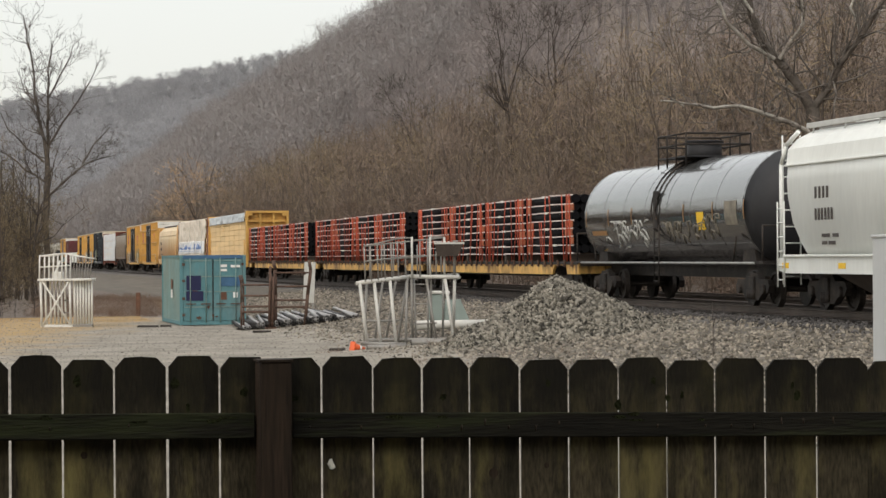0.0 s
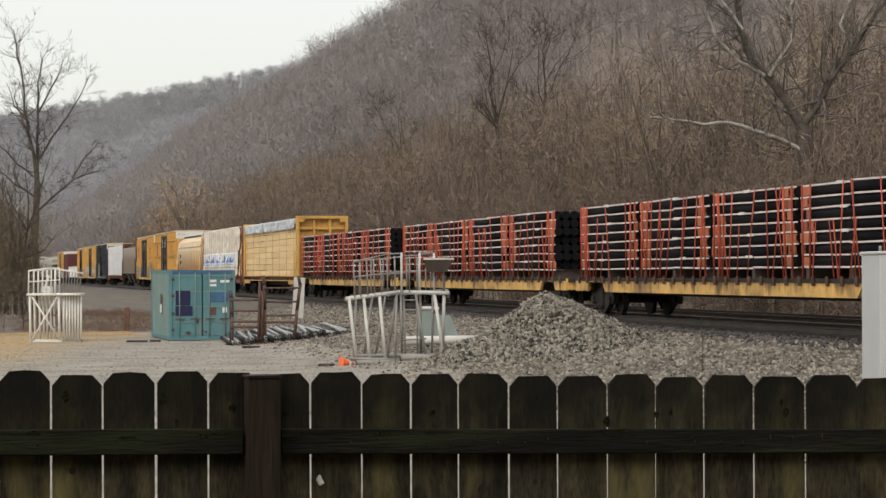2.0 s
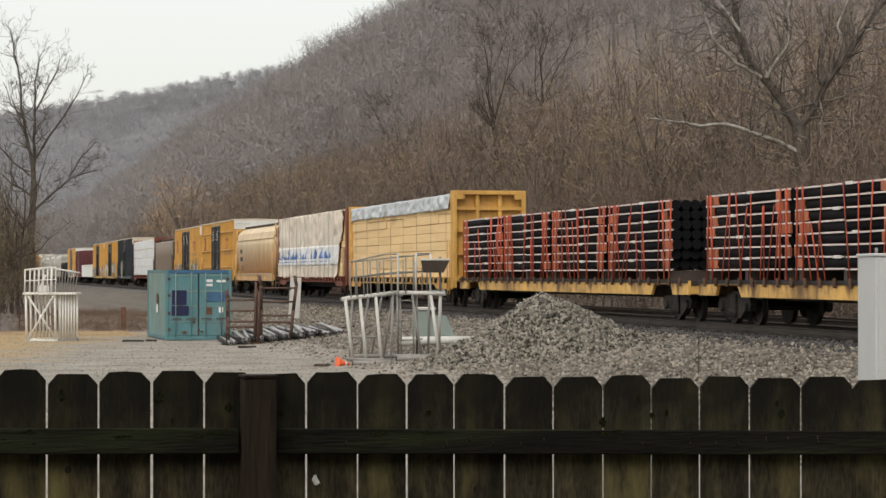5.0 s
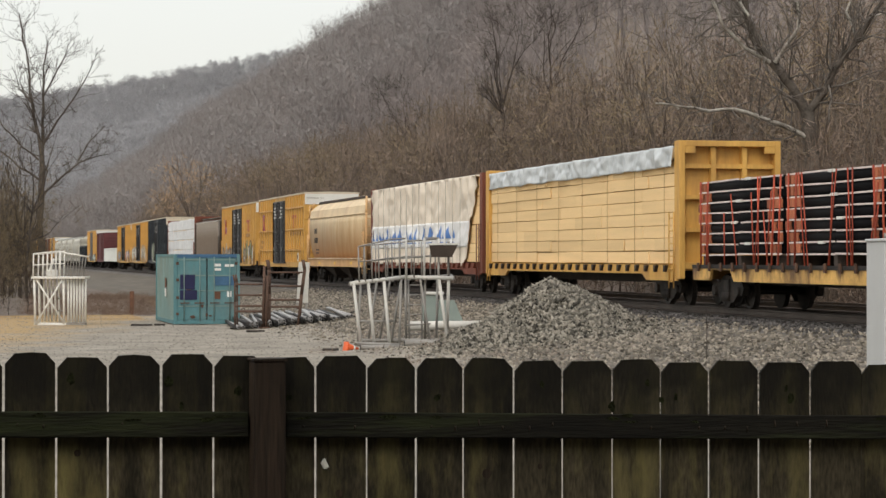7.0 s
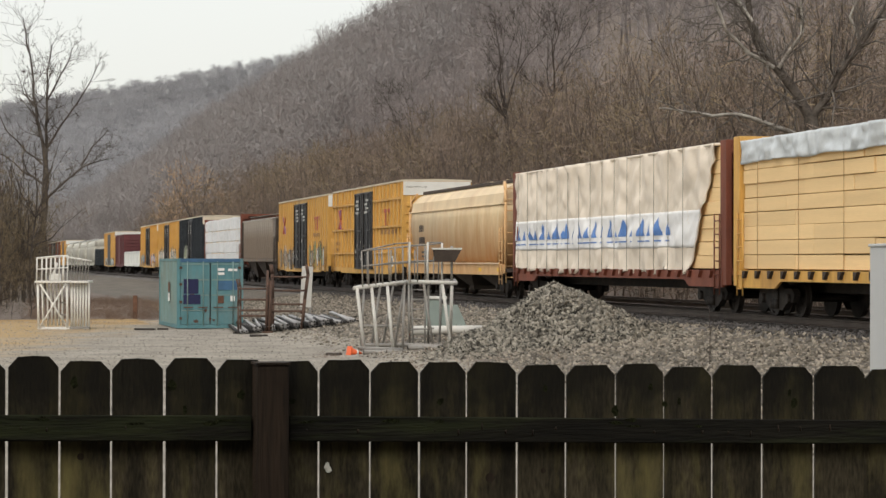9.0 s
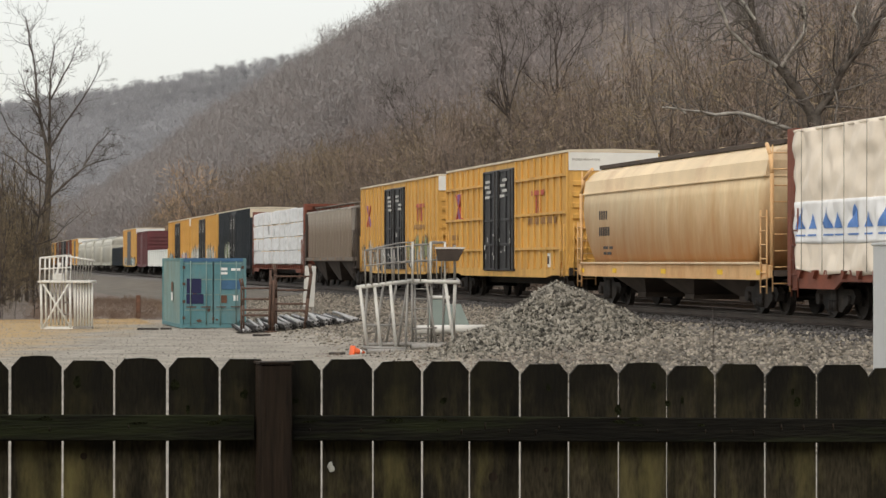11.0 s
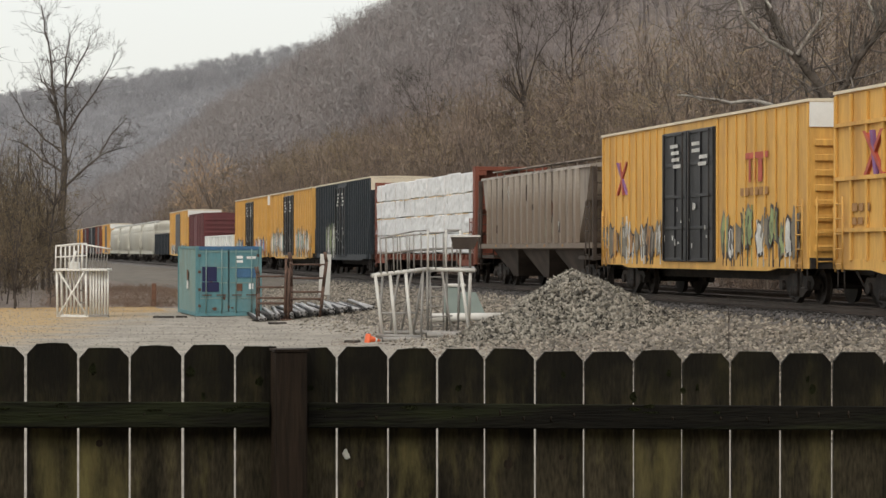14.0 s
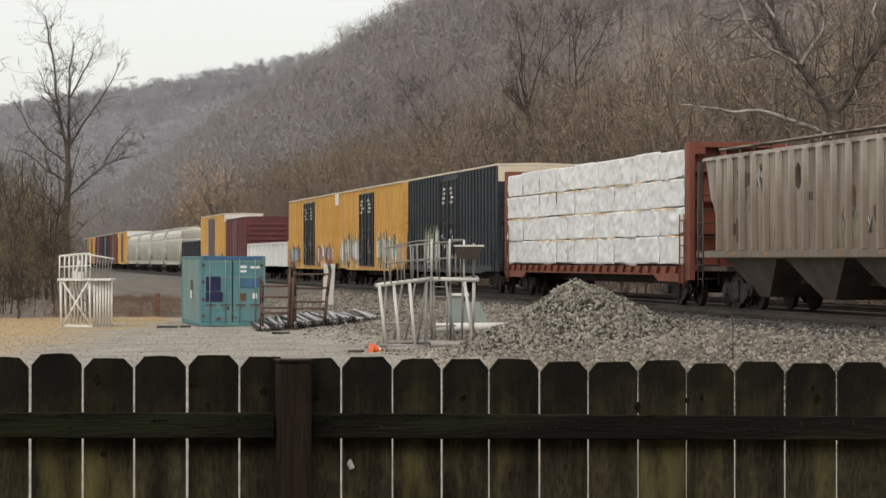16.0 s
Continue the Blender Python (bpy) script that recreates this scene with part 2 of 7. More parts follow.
def stones(name, places, sizes, mat, label, rng):
    """Many loose stones, each a rough eight-sided lump, in one mesh."""
    k = len(places)
    ax = rng.normal(size=(k, 3, 3))
    q, _ = np.linalg.qr(ax)
    jit = STONE_V[None] * rng.uniform(0.55, 1.25, (k, 6, 1)) * np.array([1.25, 0.9, 0.62])
    v = np.einsum("kij,kvj->kvi", q, jit) * sizes[:, None, None] + places[:, None, :]
    f = (STONE_F[None] + 6 * np.arange(k)[:, None, None]).reshape(-1, 3)
    ob = new(name, array_mesh(name, v.reshape(-1, 3), f, mat))
    return tagged(ob, label, "gravel", kind="stuff")


PILE = (2.93, 58.9)


def pile_z(x, y):
    dx, dy = (x - PILE[0]) / (2.95 if x < PILE[0] else 2.65), (y - PILE[1]) / 2.9
    r = math.hypot(dx, dy)
    r += 0.07 * noise.noise(Vector((x * 0.7, y * 0.7, 0.4)))
    h = 1.54 * max(0.0, 1 - r) ** 1.06
    return h - 0.10 * smooth(0.25, 0.0, r) + 0.12 * noise.noise(Vector((x * 1.3, y * 1.3, 2))) * smooth(1.1, 0.7, r)


def build_pile():
    bm = bmesh.new()
    n = 60
    grid = [[None] * (n + 1) for _ in range(n + 1)]
    for i in range(n + 1):
        for j in range(n + 1):
            x, y = PILE[0] - 4 + 8 * i / n, PILE[1] - 4.4 + 8.8 * j / n
            grid[i][j] = bm.verts.new((x, y, ground_z(x, y) + pile_z(x, y) - 0.06))
    for i in range(n):
        for j in range(n):
            bm.faces.new((grid[i][j], grid[i + 1][j], grid[i + 1][j + 1], grid[i][j + 1])).smooth = True
    ob = new("gravel_pile", mesh_of("gravel_pile", bm, M_STONE))
    tagged(ob, "cone-shaped heap of grey crushed stone on the yard", "gravel pile")
    rng = np.random.default_rng(4)
    pts = []
    while len(pts) < 16000:
        x, y = PILE[0] + rng.uniform(-3.4, 3.2), PILE[1] + rng.uniform(-3.4, 2.6)
        h = pile_z(x, y)
        if h > 0.03 or rng.random() < 0.22:
            pts.append((x, y, ground_z(x, y) + max(0, h) - 0.02))
    loose = stones("stone_cover", np.array(pts), 0.025 + 0.085 * rng.random(len(pts)) ** 1.6, M_STONE, "", rng)
    loose.parent = ob
    del loose["category"]
    # ballast bank beside the track
    pts = []
    while len(pts) < 34000:
        s, d = 24 + 96 * rng.random() ** 1.5, rng.uniform(10.2, 18.7)
        if d < 13.2 and rng.random() > (d - 10.2) / 3.0:
            continue
        p = tp(s, d)
        pts.append((p.x, p.y, ground_z(p.x, p.y)))
    stones("ballast_stones", np.array(pts), rng.uniform(0.025, 0.085, len(pts)), M_STONE_TAN, "brownish grey ballast stones on the track bank", rng)
    # scattered stones over the yard
    pts = []
    for _ in range(34000):
        y = rng.uniform(38, 125)
        x = rng.uniform(-0.2, 0.12) * y
        if NX * x + NY * y < 13:
            pts.append((x, y, ground_z(x, y)))
    stones("yard_stones", np.array(pts), rng.uniform(0.012, 0.036, len(pts)), M_YARDSTONE, "small pale stones scattered over the gravel yard", rng)


build_pile()

# ---- railway tracks ----
M_RAIL = material("rail_steel", (0.075, 0.058, 0.048), 0.55, metal=0.5, spread=0.3, scale=1.5, bump=0.1)
M_TIE = material("tarred_sleeper", (0.035, 0.03, 0.026), 0.9, spread=0.4, scale=2, bump=0.3, per_island=0.3)
M_BLUEBALLAST = material("bed_stone", (0.09, 0.085, 0.082), 0.95, spread=0.45, scale=1.2, grain=12, bump=1.0, spec=0.15)


def build_track(d, label):
    tr = thing("railway_track", track_pose(0, d, RAIL), label, "railway track", kind="structure")
    prof = [(-0.07, -0.18), (0.07, -0.18), (0.07, -0.165), (0.012, -0.14), (0.012, -0.045), (0.036, -0.03), (0.036, 0.0), (-0.036, 0.0), (-0.036, -0.03), (-0.012, -0.045), (-0.012, -0.14), (-0.07, -0.165)]
    for y in (-0.7535, 0.7535):
        part("rail", loft_in(bmesh.new(), [[(x, y + a, b) for a, b in prof] for x in (60, -900)]), M_RAIL, tr)
    bm = bmesh.new()
    for i in range(420):
        x = 20 - i * 0.54
        box_in(bm, x - 0.11, x + 0.11, -1.3, 1.3, -0.34, -0.18)
    tagged(part("sleepers", bm, M_TIE, tr), kind="stuff")


build_track(D_BACK, "empty second railway track on ballast behind the train")
build_track(D_FAR, "railway track of dark steel rails carrying the train")
rngb = np.random.default_rng(9)
bed = []
for _ in range(16000):
    p = tp(rngb.uniform(26, 130), rngb.uniform(18.2, 27.5))
    bed.append((p.x, p.y, ground_z(p.x, p.y) + 0.03))
stones("bed_stones", np.array(bed), rngb.uniform(0.03, 0.07, len(bed)), M_BLUEBALLAST, "dark grey ballast stones between the rails", rngb)


# ---- board fence in the foreground ----
M_WOOD = material("wet_fence_wood", (0.033, 0.0275, 0.0165), 0.8, spread=0.85, scale=2.2, grain=30, bump=0.35, stretch=(4, 4, 0.9),
                  stain=(0.17, 0.147, 0.058), stain_amount=0.95, per_object=0.45, spec=0.15)
M_WOOD_POST = material("wet_post_wood", (0.022, 0.0145, 0.009), 0.8, spread=0.7, scale=2.0, grain=25, bump=0.35, stretch=(5, 5, 0.3), spec=0.2)


def mildew(m, low, high, dark):
    """Black mildew creeping down from the cut tops of the boards, with a ragged edge."""
    n, l = m.node_tree.nodes, m.node_tree.links
    b = n["Principled BSDF"]
    src = b.inputs["Base Color"].links[0].from_socket
    co, sp, nz, ad, mr, mx = (n.new("ShaderNode" + k) for k in ("TexCoord", "SeparateXYZ", "TexNoise", "Math", "MapRange", "Mix"))
    nz.inputs["Scale"].default_value, nz.inputs["Detail"].default_value = 9, 6
    l.new(co.outputs["Object"], sp.inputs[0])
    l.new(co.outputs["Object"], nz.inputs["Vector"])
    ad.operation = "MULTIPLY_ADD"
    l.new(nz.outputs[0], ad.inputs[0])
    ad.inputs[1].default_value = 0.35
    l.new(sp.outputs["Z"], ad.inputs[2])
    l.new(ad.outputs[0], mr.inputs[0])
    mr.inputs["From Min"].default_value, mr.inputs["From Max"].default_value, mr.inputs["To Max"].default_value = low, high, 0.88
    mx.data_type = "RGBA"
    l.new(mr.outputs[0], mx.inputs[0])
    l.new(src, mx.inputs[6])
    mx.inputs[7].default_value = (*dark, 1)
    l.new(mx.outputs[2], b.inputs["Base Color"])


mildew(M_WOOD, 1.68, 1.93, (0.0065, 0.006, 0.0042))
M_WOOD_RAIL = material("wet_rail_wood", (0.0075, 0.0068, 0.0045), 0.8, spread=0.6, scale=3, grain=30, bump=0.35, stretch=(0.5, 5, 5), stain=(0.035, 0.045, 0.014), stain_amount=0.7, spec=0.15)
M_MOSS = material("green_moss", (0.013, 0.015, 0.006), 0.95, spread=0.6, scale=30, grain=120, bump=0.8, spec=0.05)
M_LICHEN = material("pale_lichen", (0.5, 0.5, 0.45), 0.9, spread=0.2, scale=20)
FENCE = pose(0, 6.68, 0.35, 0, 0, 14.5)
FENCE_GAPS = [-1.221, -1.078, -0.936, -0.789, -0.643, -0.499, -0.352, -0.203, -0.059, 0.081, 0.232, 0.379, 0.532, 0.681, 0.832, 0.990, 1.155, 1.320]


def fence_top(w):
    return 1.835 - 0.020 * (w + 1.0)


GAP_HALF = {0.681: 0.0020, 0.832: 0.0045, 1.155: 0.0045, 1.320: 0.0006}      # boards that stand closer or wider than the rest


def picket_mesh(w0, w1, z1, ear, rng):
    bm = bmesh.new()
    lean = rng.uniform(-0.001, 0.001)
    a, b = w0 + GAP_HALF.get(w0, 0.0036), w1 - GAP_HALF.get(w1, 0.0034)
    out = [(a, 0.0), (b, 0.0), (b + lean, z1 - ear), (b - ear * 0.85 + lean, z1 + rng.uniform(-0.003, 0.001)),
           ((w0 + w1) / 2 + lean, z1 + rng.uniform(-0.002, 0.001)), (a + ear * 0.85 + lean, z1 + rng.uniform(-0.003, 0.001)), (a + lean, z1 - ear)]
    prism_in(bm, out, 0.0, 0.010)
    return bm


def build_fence():
    rng = random.Random(3)
    f = thing("fence", FENCE, "dark wet mossy dog-eared board fence with a top rail", "fence")
    edges = [-1.221 - 0.145 * k for k in range(16, 0, -1)] + FENCE_GAPS + [1.320 + 0.158 * k for k in range(1, 12)]
    for a, b in zip(edges, edges[1:]):
        part("picket", picket_mesh(a, b, fence_top((a + b) / 2) + rng.uniform(-0.006, 0.006), 0.030, rng), M_WOOD, f)
    for (a, b) in ((-3.6, -0.550), (-0.444, 2.9)):
        bm = bmesh.new()
        t0, t1 = fence_top(a), fence_top(b)
        v = []
        for x, zt in ((a, t0), ((a + b) / 2, (t0 + t1) / 2 - 0.004), (b, t1)):
            v.append([(x, -0.038, zt - 0.224), (x, -0.001, zt - 0.224), (x, -0.001, zt - 0.155), (x, -0.038, zt - 0.152)])
        loft_in(bm, v)
        bmesh.ops.bevel(bm, geom=bm.edges[:], offset=0.003, segments=1, affect="EDGES")
        part("rail", bm, M_WOOD_RAIL, f)
        bm = bmesh.new()
        loft_in(bm, [[(x, -0.038, zt - 1.5), (x, -0.001, zt - 1.5), (x, -0.001, zt - 1.43), (x, -0.038, zt - 1.43)] for x, zt in ((a, t0), (b, t1))])
        part("rail", bm, M_WOOD_RAIL, f)
    bm = box(-0.543, -0.455, -0.094, -0.002, 0, 1.816, 0.004)
    part("post", bm, M_WOOD_POST, f, "reddish brown square fence post")
    part("post_cap", box(-0.547, -0.451, -0.097, 0.0, 1.8165, 1.823), M_WOOD_POST, f)
    bm = bmesh.new()
    bmesh.ops.create_icosphere(bm, subdivisions=2, radius=0.012)
    for v in bm.verts:
        v.co = Vector((v.co.x * (0.75 + 0.9 * noise.noise(v.co * 90)), v.co.y * 0.3, v.co.z * (1.3 + 0.5 * noise.noise(v.co * 70)))) + Vector((-0.326, -0.002, fence_top(-0.33) - 0.300))
    part("lichen_spot", bm, M_LICHEN, f, "pale round lichen spot")
    for w, dz, r in ((-0.285, 0.385, 0.011), (0.150, 0.33, 0.014), (-0.08, 0.42, 0.006), (0.31, 0.31, 0.008), (-1.02, 0.27, 0.010)):
        part("knot", tube((w, 0.004, fence_top(w) - dz), (w, -0.0015, fence_top(w) - dz), r, 12), M_WOOD_POST, f, "dark knot in the board")
    for k in range(26):
        w = rng.uniform(-1.4, 1.5)
        on_rail = k % 2 == 0 and abs(w + 0.5) > 0.1
        zc = fence_top(w) - (rng.uniform(0.158, 0.178) if on_rail else rng.uniform(0.06, 0.14))
        ww, hh = (rng.uniform(0.03, 0.10), rng.uniform(0.008, 0.018)) if on_rail else (rng.uniform(0.012, 0.03), rng.uniform(0.02, 0.05))
        out = [(w + ww / 2 * rng.uniform(0.5, 1) * math.cos(i * math.tau / 11), zc + hh / 2 * rng.uniform(0.5, 1) * math.sin(i * math.tau / 11)) for i in range(11)]
        y = -0.039 if on_rail else -0.0012
        part("moss_patch", prism_in(bmesh.new(), out, y, y + 0.0035), M_MOSS, f, "dull green moss patch")
    for a, b in zip(FENCE_GAPS, FENCE_GAPS[1:]):
        for dx in (0.035, 0.105):
            if rng.random() < 0.6 and abs(a + dx + 0.497) > 0.09:
                x = a + dx
                part("nail", tube((x, -0.037, fence_top(x) - 0.19 + rng.uniform(-0.02, 0.02)), (x, -0.0405, fence_top(x) - 0.19), 0.0025, 6), M_WOOD_POST, f)


build_fence()
M_BLOCKER = material("blocker_surface", (0.16, 0.14, 0.12), 0.8, spread=0.1, scale=1)


def build_shade_blockers():
    """An unseen wall behind the camera and a roof over it, added to shade the fence, close the place."""
    w = new("wall_house", mesh_of("wall_house", box(-7, 7, -2.6, -2.4, 0.2, 5.5), M_BLOCKER))
    tagged(w, "plain unseen wall added behind the camera to darken the fence", "wall", kind="structure")
    r = new("ceiling_porch", mesh_of("ceiling_porch", box(-7, 7, -2.4, 3.4, 4.0, 4.15), M_BLOCKER))
    tagged(r, "plain unseen roof added over the viewing place to darken the fence", "ceiling", kind="structure")


build_shade_blockers()

# ---- bare trees and woods ----
M_BARK = material("grey_bark", (0.135, 0.12, 0.105), 0.9, spread=0.35, scale=2, grain=20, bump=0.4, spec=0.1)
M_DARKBARK = material("dark_bark", (0.07, 0.058, 0.05), 0.9, spread=0.35, scale=2, grain=20, bump=0.4, spec=0.1)
M_BROWNBARK = material("brown_grey_bark", (0.092, 0.078, 0.066), 0.9, spread=0.4, scale=2, grain=16, bump=0.4, stain=(0.20, 0.18, 0.155), stain_amount=0.6, spec=0.1)
M_PALEBARK = material("pale_peeling_bark", (0.36, 0.34, 0.30), 0.85, spread=0.3, scale=2.2, grain=16, bump=0.3, stain=(0.12, 0.095, 0.075), stain_amount=1.0, spec=0.1)
M_TWIG = material("brown_twigs", (0.222, 0.172, 0.138), 0.95, spread=0.2, scale=0.12, grain=2, bump=0, per_island=0.3, spec=0.05)
M_TWIG_RED = material("reddish_twigs", (0.185, 0.134, 0.102), 0.95, spread=0.25, scale=0.08, grain=1, bump=0, per_island=0.15, spec=0.05)
M_TWIG_DARK = material("dark_thicket_twigs", (0.165, 0.132, 0.085), 0.95, spread=0.3, scale=0.15, grain=2, bump=0, per_island=0.4, spec=0.05)
M_TWIG_OLIVE = material("olive_twigs", (0.22, 0.172, 0.112), 0.95, spread=0.25, scale=0.1, grain=1, bump=0, per_island=0.4, spec=0.05)
# hillside twigs: haze painted in, greyer and paler than the near ones
M_TWIG_HAZE_NEAR = material("hazed_grey_twigs", (0.285, 0.252, 0.240), 0.95, spread=0.2, scale=0.05, grain=1, bump=0, per_island=0.1, spec=0.05)
M_TWIG_HAZE = material("hazed_mauve_twigs", (0.288, 0.270, 0.262), 0.95, spread=0.08, scale=0.02, grain=0.2, bump=0, per_island=0.04, spec=0.05)
M_BARKFAR = material("brown_bark", (0.15, 0.122, 0.10), 0.95, spread=0.25, scale=0.3, grain=2, bump=0, per_island=0.25, spec=0.05)
# bark lifted towards the twig colour to paint haze over the trunks
M_BARK_HAZE = material("hazed_grey_bark", (0.235, 0.212, 0.205), 0.95, spread=0.2, scale=0.1, grain=1, bump=0, per_island=0.2, spec=0.05)
M_TWIG_TAN = material("tan_twigs", (0.42, 0.29, 0.18), 0.95, spread=0.2, scale=0.3, grain=2, bump=0, per_island=0.25, spec=0.05)
# ridge trees: the bluish grey is painted distance haze
M_TWIG_HAZE_FAR = material("hazed_far_woods", (0.325, 0.322, 0.33), 0.95, spread=0.1, scale=0.02, grain=0.2, bump=0, per_island=0.1, spec=0.05)


def sprout(rng, p, way, length, r, depth, out, bend=0.25, up=0.12, kids=(3, 5), steps=4, shrink=0.62, spread=0.75):
    """Grow one limb and its branches: pieces of (start, end, radius, radius, depth)."""
    p, way = np.array(p, float), np.array(way, float)
    way /= np.linalg.norm(way)
    spots = []
    for i in range(steps):
        n = way + rng.normal(0, bend / steps ** 0.5, 3) + np.array([0, 0, up])
        n /= np.linalg.norm(n)
        q = p + n * length / steps
        r1 = r * (1 - 0.55 / steps)
        out.append((p, q, r, r1, depth))
        spots.append((q, n, r1))
        p, way, r = q, n, r1
    if depth > 0:
        for k in range(rng.integers(kids[0], kids[1] + 1)):
            q, n, r1 = spots[rng.integers(max(0, steps // 3), steps)]
            side = rng.normal(size=3)
            side -= n * side.dot(n)
            side /= np.linalg.norm(side) + 1e-6
            w = n + side * rng.uniform(spread * 0.6, spread * 1.3)
            sprout(rng, q, w, length * shrink * rng.uniform(0.7, 1.15), r1 * 0.62, depth - 1, out, bend, up, kids, max(2, steps - 1), shrink, spread)


def slivers(pieces, rng, least=0.0):
    """Thin limbs as three-sided sticks, twigs as single long leaf-thin triangles."""
    vs, fs, base = [], [], 0
    for p, q, r0, r1, depth in pieces:
        way = q - p
        side = np.cross(way, rng.normal(size=3))
        side /= np.linalg.norm(side) + 1e-9
        other = np.cross(way / (np.linalg.norm(way) + 1e-9), side)
        if depth >= 2:
            ring = [side, -0.5 * side + 0.87 * other, -0.5 * side - 0.87 * other]
            vs += [p + a * max(r0, least) for a in ring] + [q + a * max(r1, least) for a in ring]
            for i in range(3):
                j = (i + 1) % 3
                fs += [(base + i, base + j, base + 3 + j), (base + i, base + 3 + j, base + 3 + i)]
            base += 6
        else:
            vs += [p + side * max(r0, least), p - side * max(r0, least), q]
            fs.append((base, base + 1, base + 2))
            base += 3
    return np.array(vs), np.array(fs)


def proto_tree(seed, height=10, depth=3, kids=(3, 5), trunk=0.12, up=0.12, spread=0.7, least=0.012, stems=1, bend=0.25):
    rng = np.random.default_rng(seed)
    out = []
    for k in range(stems):
        lean = rng.normal(0, 0.05 + 0.12 * (stems > 1), 2)
        h = height * rng.uniform(0.8, 1.0)
        sprout(rng, (rng.normal(0, 0.15 * (stems > 1)), rng.normal(0, 0.15 * (stems > 1)), -0.4), (lean[0], lean[1], 1), h * 0.62, trunk, depth, out, bend, up, kids, 5, 0.6, spread)
    return slivers(out, rng, least)


def crown_tree(seed, height, width, twigs, length, thick, trunk=0.14, base=0.3, lobes=9, limb_least=0.02):
    """A bare tree: trunk, limbs that fan out to uneven lobes, and a haze of fine twigs round each lobe.
    Gives places, triangles and, for each triangle, 1 on wood and 0 on twigs."""
    rng = np.random.default_rng(seed)
    lean = rng.normal(0, 0.04, 2)
    stem, p = [], np.array([0.0, 0.0, -0.5])
    spine = [p]
    for i in range(5):
        q = np.array([lean[0] * height * (i + 1) / 5 + rng.normal(0, 0.12), lean[1] * height * (i + 1) / 5 + rng.normal(0, 0.12), height * 0.80 * (i + 1) / 5])
        stem.append((p, q, trunk * (1 - 0.15 * i), trunk * (0.85 - 0.15 * i), 3))
        spine.append(q)
        p = q
    centres = []
    for k in range(lobes):
        a, v = k * 2.4 + rng.uniform(-0.5, 0.5), rng.uniform(0.0, 1.0)
        z = height * (base + (0.97 - base) * v) * rng.uniform(0.92, 1.0)
        reach = width / 2 * (0.45 + 0.75 * math.sin(math.pi * min(1, 0.25 + 0.72 * v))) * rng.uniform(0.45, 0.85)
        c = np.array([reach * math.cos(a) + lean[0] * z, reach * math.sin(a) + lean[1] * z, z])
        root = spine[max(1, min(4, int(5 * z / height * 0.85)))]
        m = (root + c) / 2 + np.array([0, 0, -0.04 * height]) + rng.normal(0, 0.15, 3)
        stem += [(root, m, trunk * 0.42, trunk * 0.28, 2), (m, c, trunk * 0.28, trunk * 0.10, 2)]
        for _ in range(3):
            e = c + rng.normal(0, width * 0.13, 3) + np.array([0, 0, width * 0.08])
            stem.append((m + (c - m) * rng.uniform(0.2, 0.9), e, trunk * 0.16, trunk * 0.06, 2))
        centres.append(c)
    v0, f0 = slivers(stem, rng, limb_least)
    cs = np.array(centres)[rng.integers(0, lobes, twigs)]
    out = rng.normal(size=(twigs, 3))
    out /= np.linalg.norm(out, axis=1)[:, None]
    ball = width * rng.uniform(0.16, 0.27, (twigs, 1))
    at = cs + out * ball * rng.random((twigs, 1)) ** 0.45 * np.array([1.0, 1.0, 0.85])
    way = out * 0.7 + rng.normal(0, 0.5, (twigs, 3)) + np.array([0, 0, 0.28])
    way *= (length * rng.uniform(0.5, 1.2, twigs) / np.linalg.norm(way, axis=1))[:, None]
    side = np.cross(way, rng.normal(size=(twigs, 3)))
    side *= (thick * rng.uniform(0.6, 1.3, twigs) / (np.linalg.norm(side, axis=1) + 1e-9))[:, None]
    v1 = np.stack([at + side, at - side, at + way], axis=1).reshape(-1, 3)
    f1 = np.arange(3 * twigs).reshape(-1, 3) + len(v0)
    return np.concatenate([v0, v1]), np.concatenate([f0, f1]), np.concatenate([np.ones(len(f0)), np.zeros(len(f1))])


def woods(name, protos, spots, mat, label, seed, bark=None):
    """One object of many trees: each one of a few grown shapes, turned and sized at its place."""
    rng = np.random.default_rng(seed)
    vs, fs, ws, base = [], [], [], 0
    for x, y, z, k in spots:
        tree = protos[rng.integers(len(protos))]
        v, f = tree[0], tree[1]
        a = rng.uniform(0, math.tau)
        c, s = math.cos(a), math.sin(a)
        w = v * np.array([k, k, k * rng.uniform(0.85, 1.15)])
        w = np.stack([w[:, 0] * c - w[:, 1] * s + x, w[:, 0] * s + w[:, 1] * c + y, w[:, 2] + z], axis=1)
        vs.append(w)
        fs.append(f + base)
        ws.append(tree[2] if bark and len(tree) > 2 else np.zeros(len(f)))
        base += len(v)
    ob = new(name, array_mesh(name, np.concatenate(vs), np.concatenate(fs), [mat, bark] if bark else mat, np.concatenate(ws)))
    return tagged(ob, label, "woods", kind="stuff")


def band(rng, count, s0, s1, d0, d1, k0, k1, power=1.0):
    out = []
    for _ in range(count):
        s, d = s0 + (s1 - s0) * rng.random() ** power, rng.uniform(d0, d1)
        p = tp(s, d)
        if abs(p.x / max(p.y, 1)) > 0.24:
            continue
        out.append((p.x, p.y, ground_z(p.x, p.y), rng.uniform(k0, k1)))
    return out


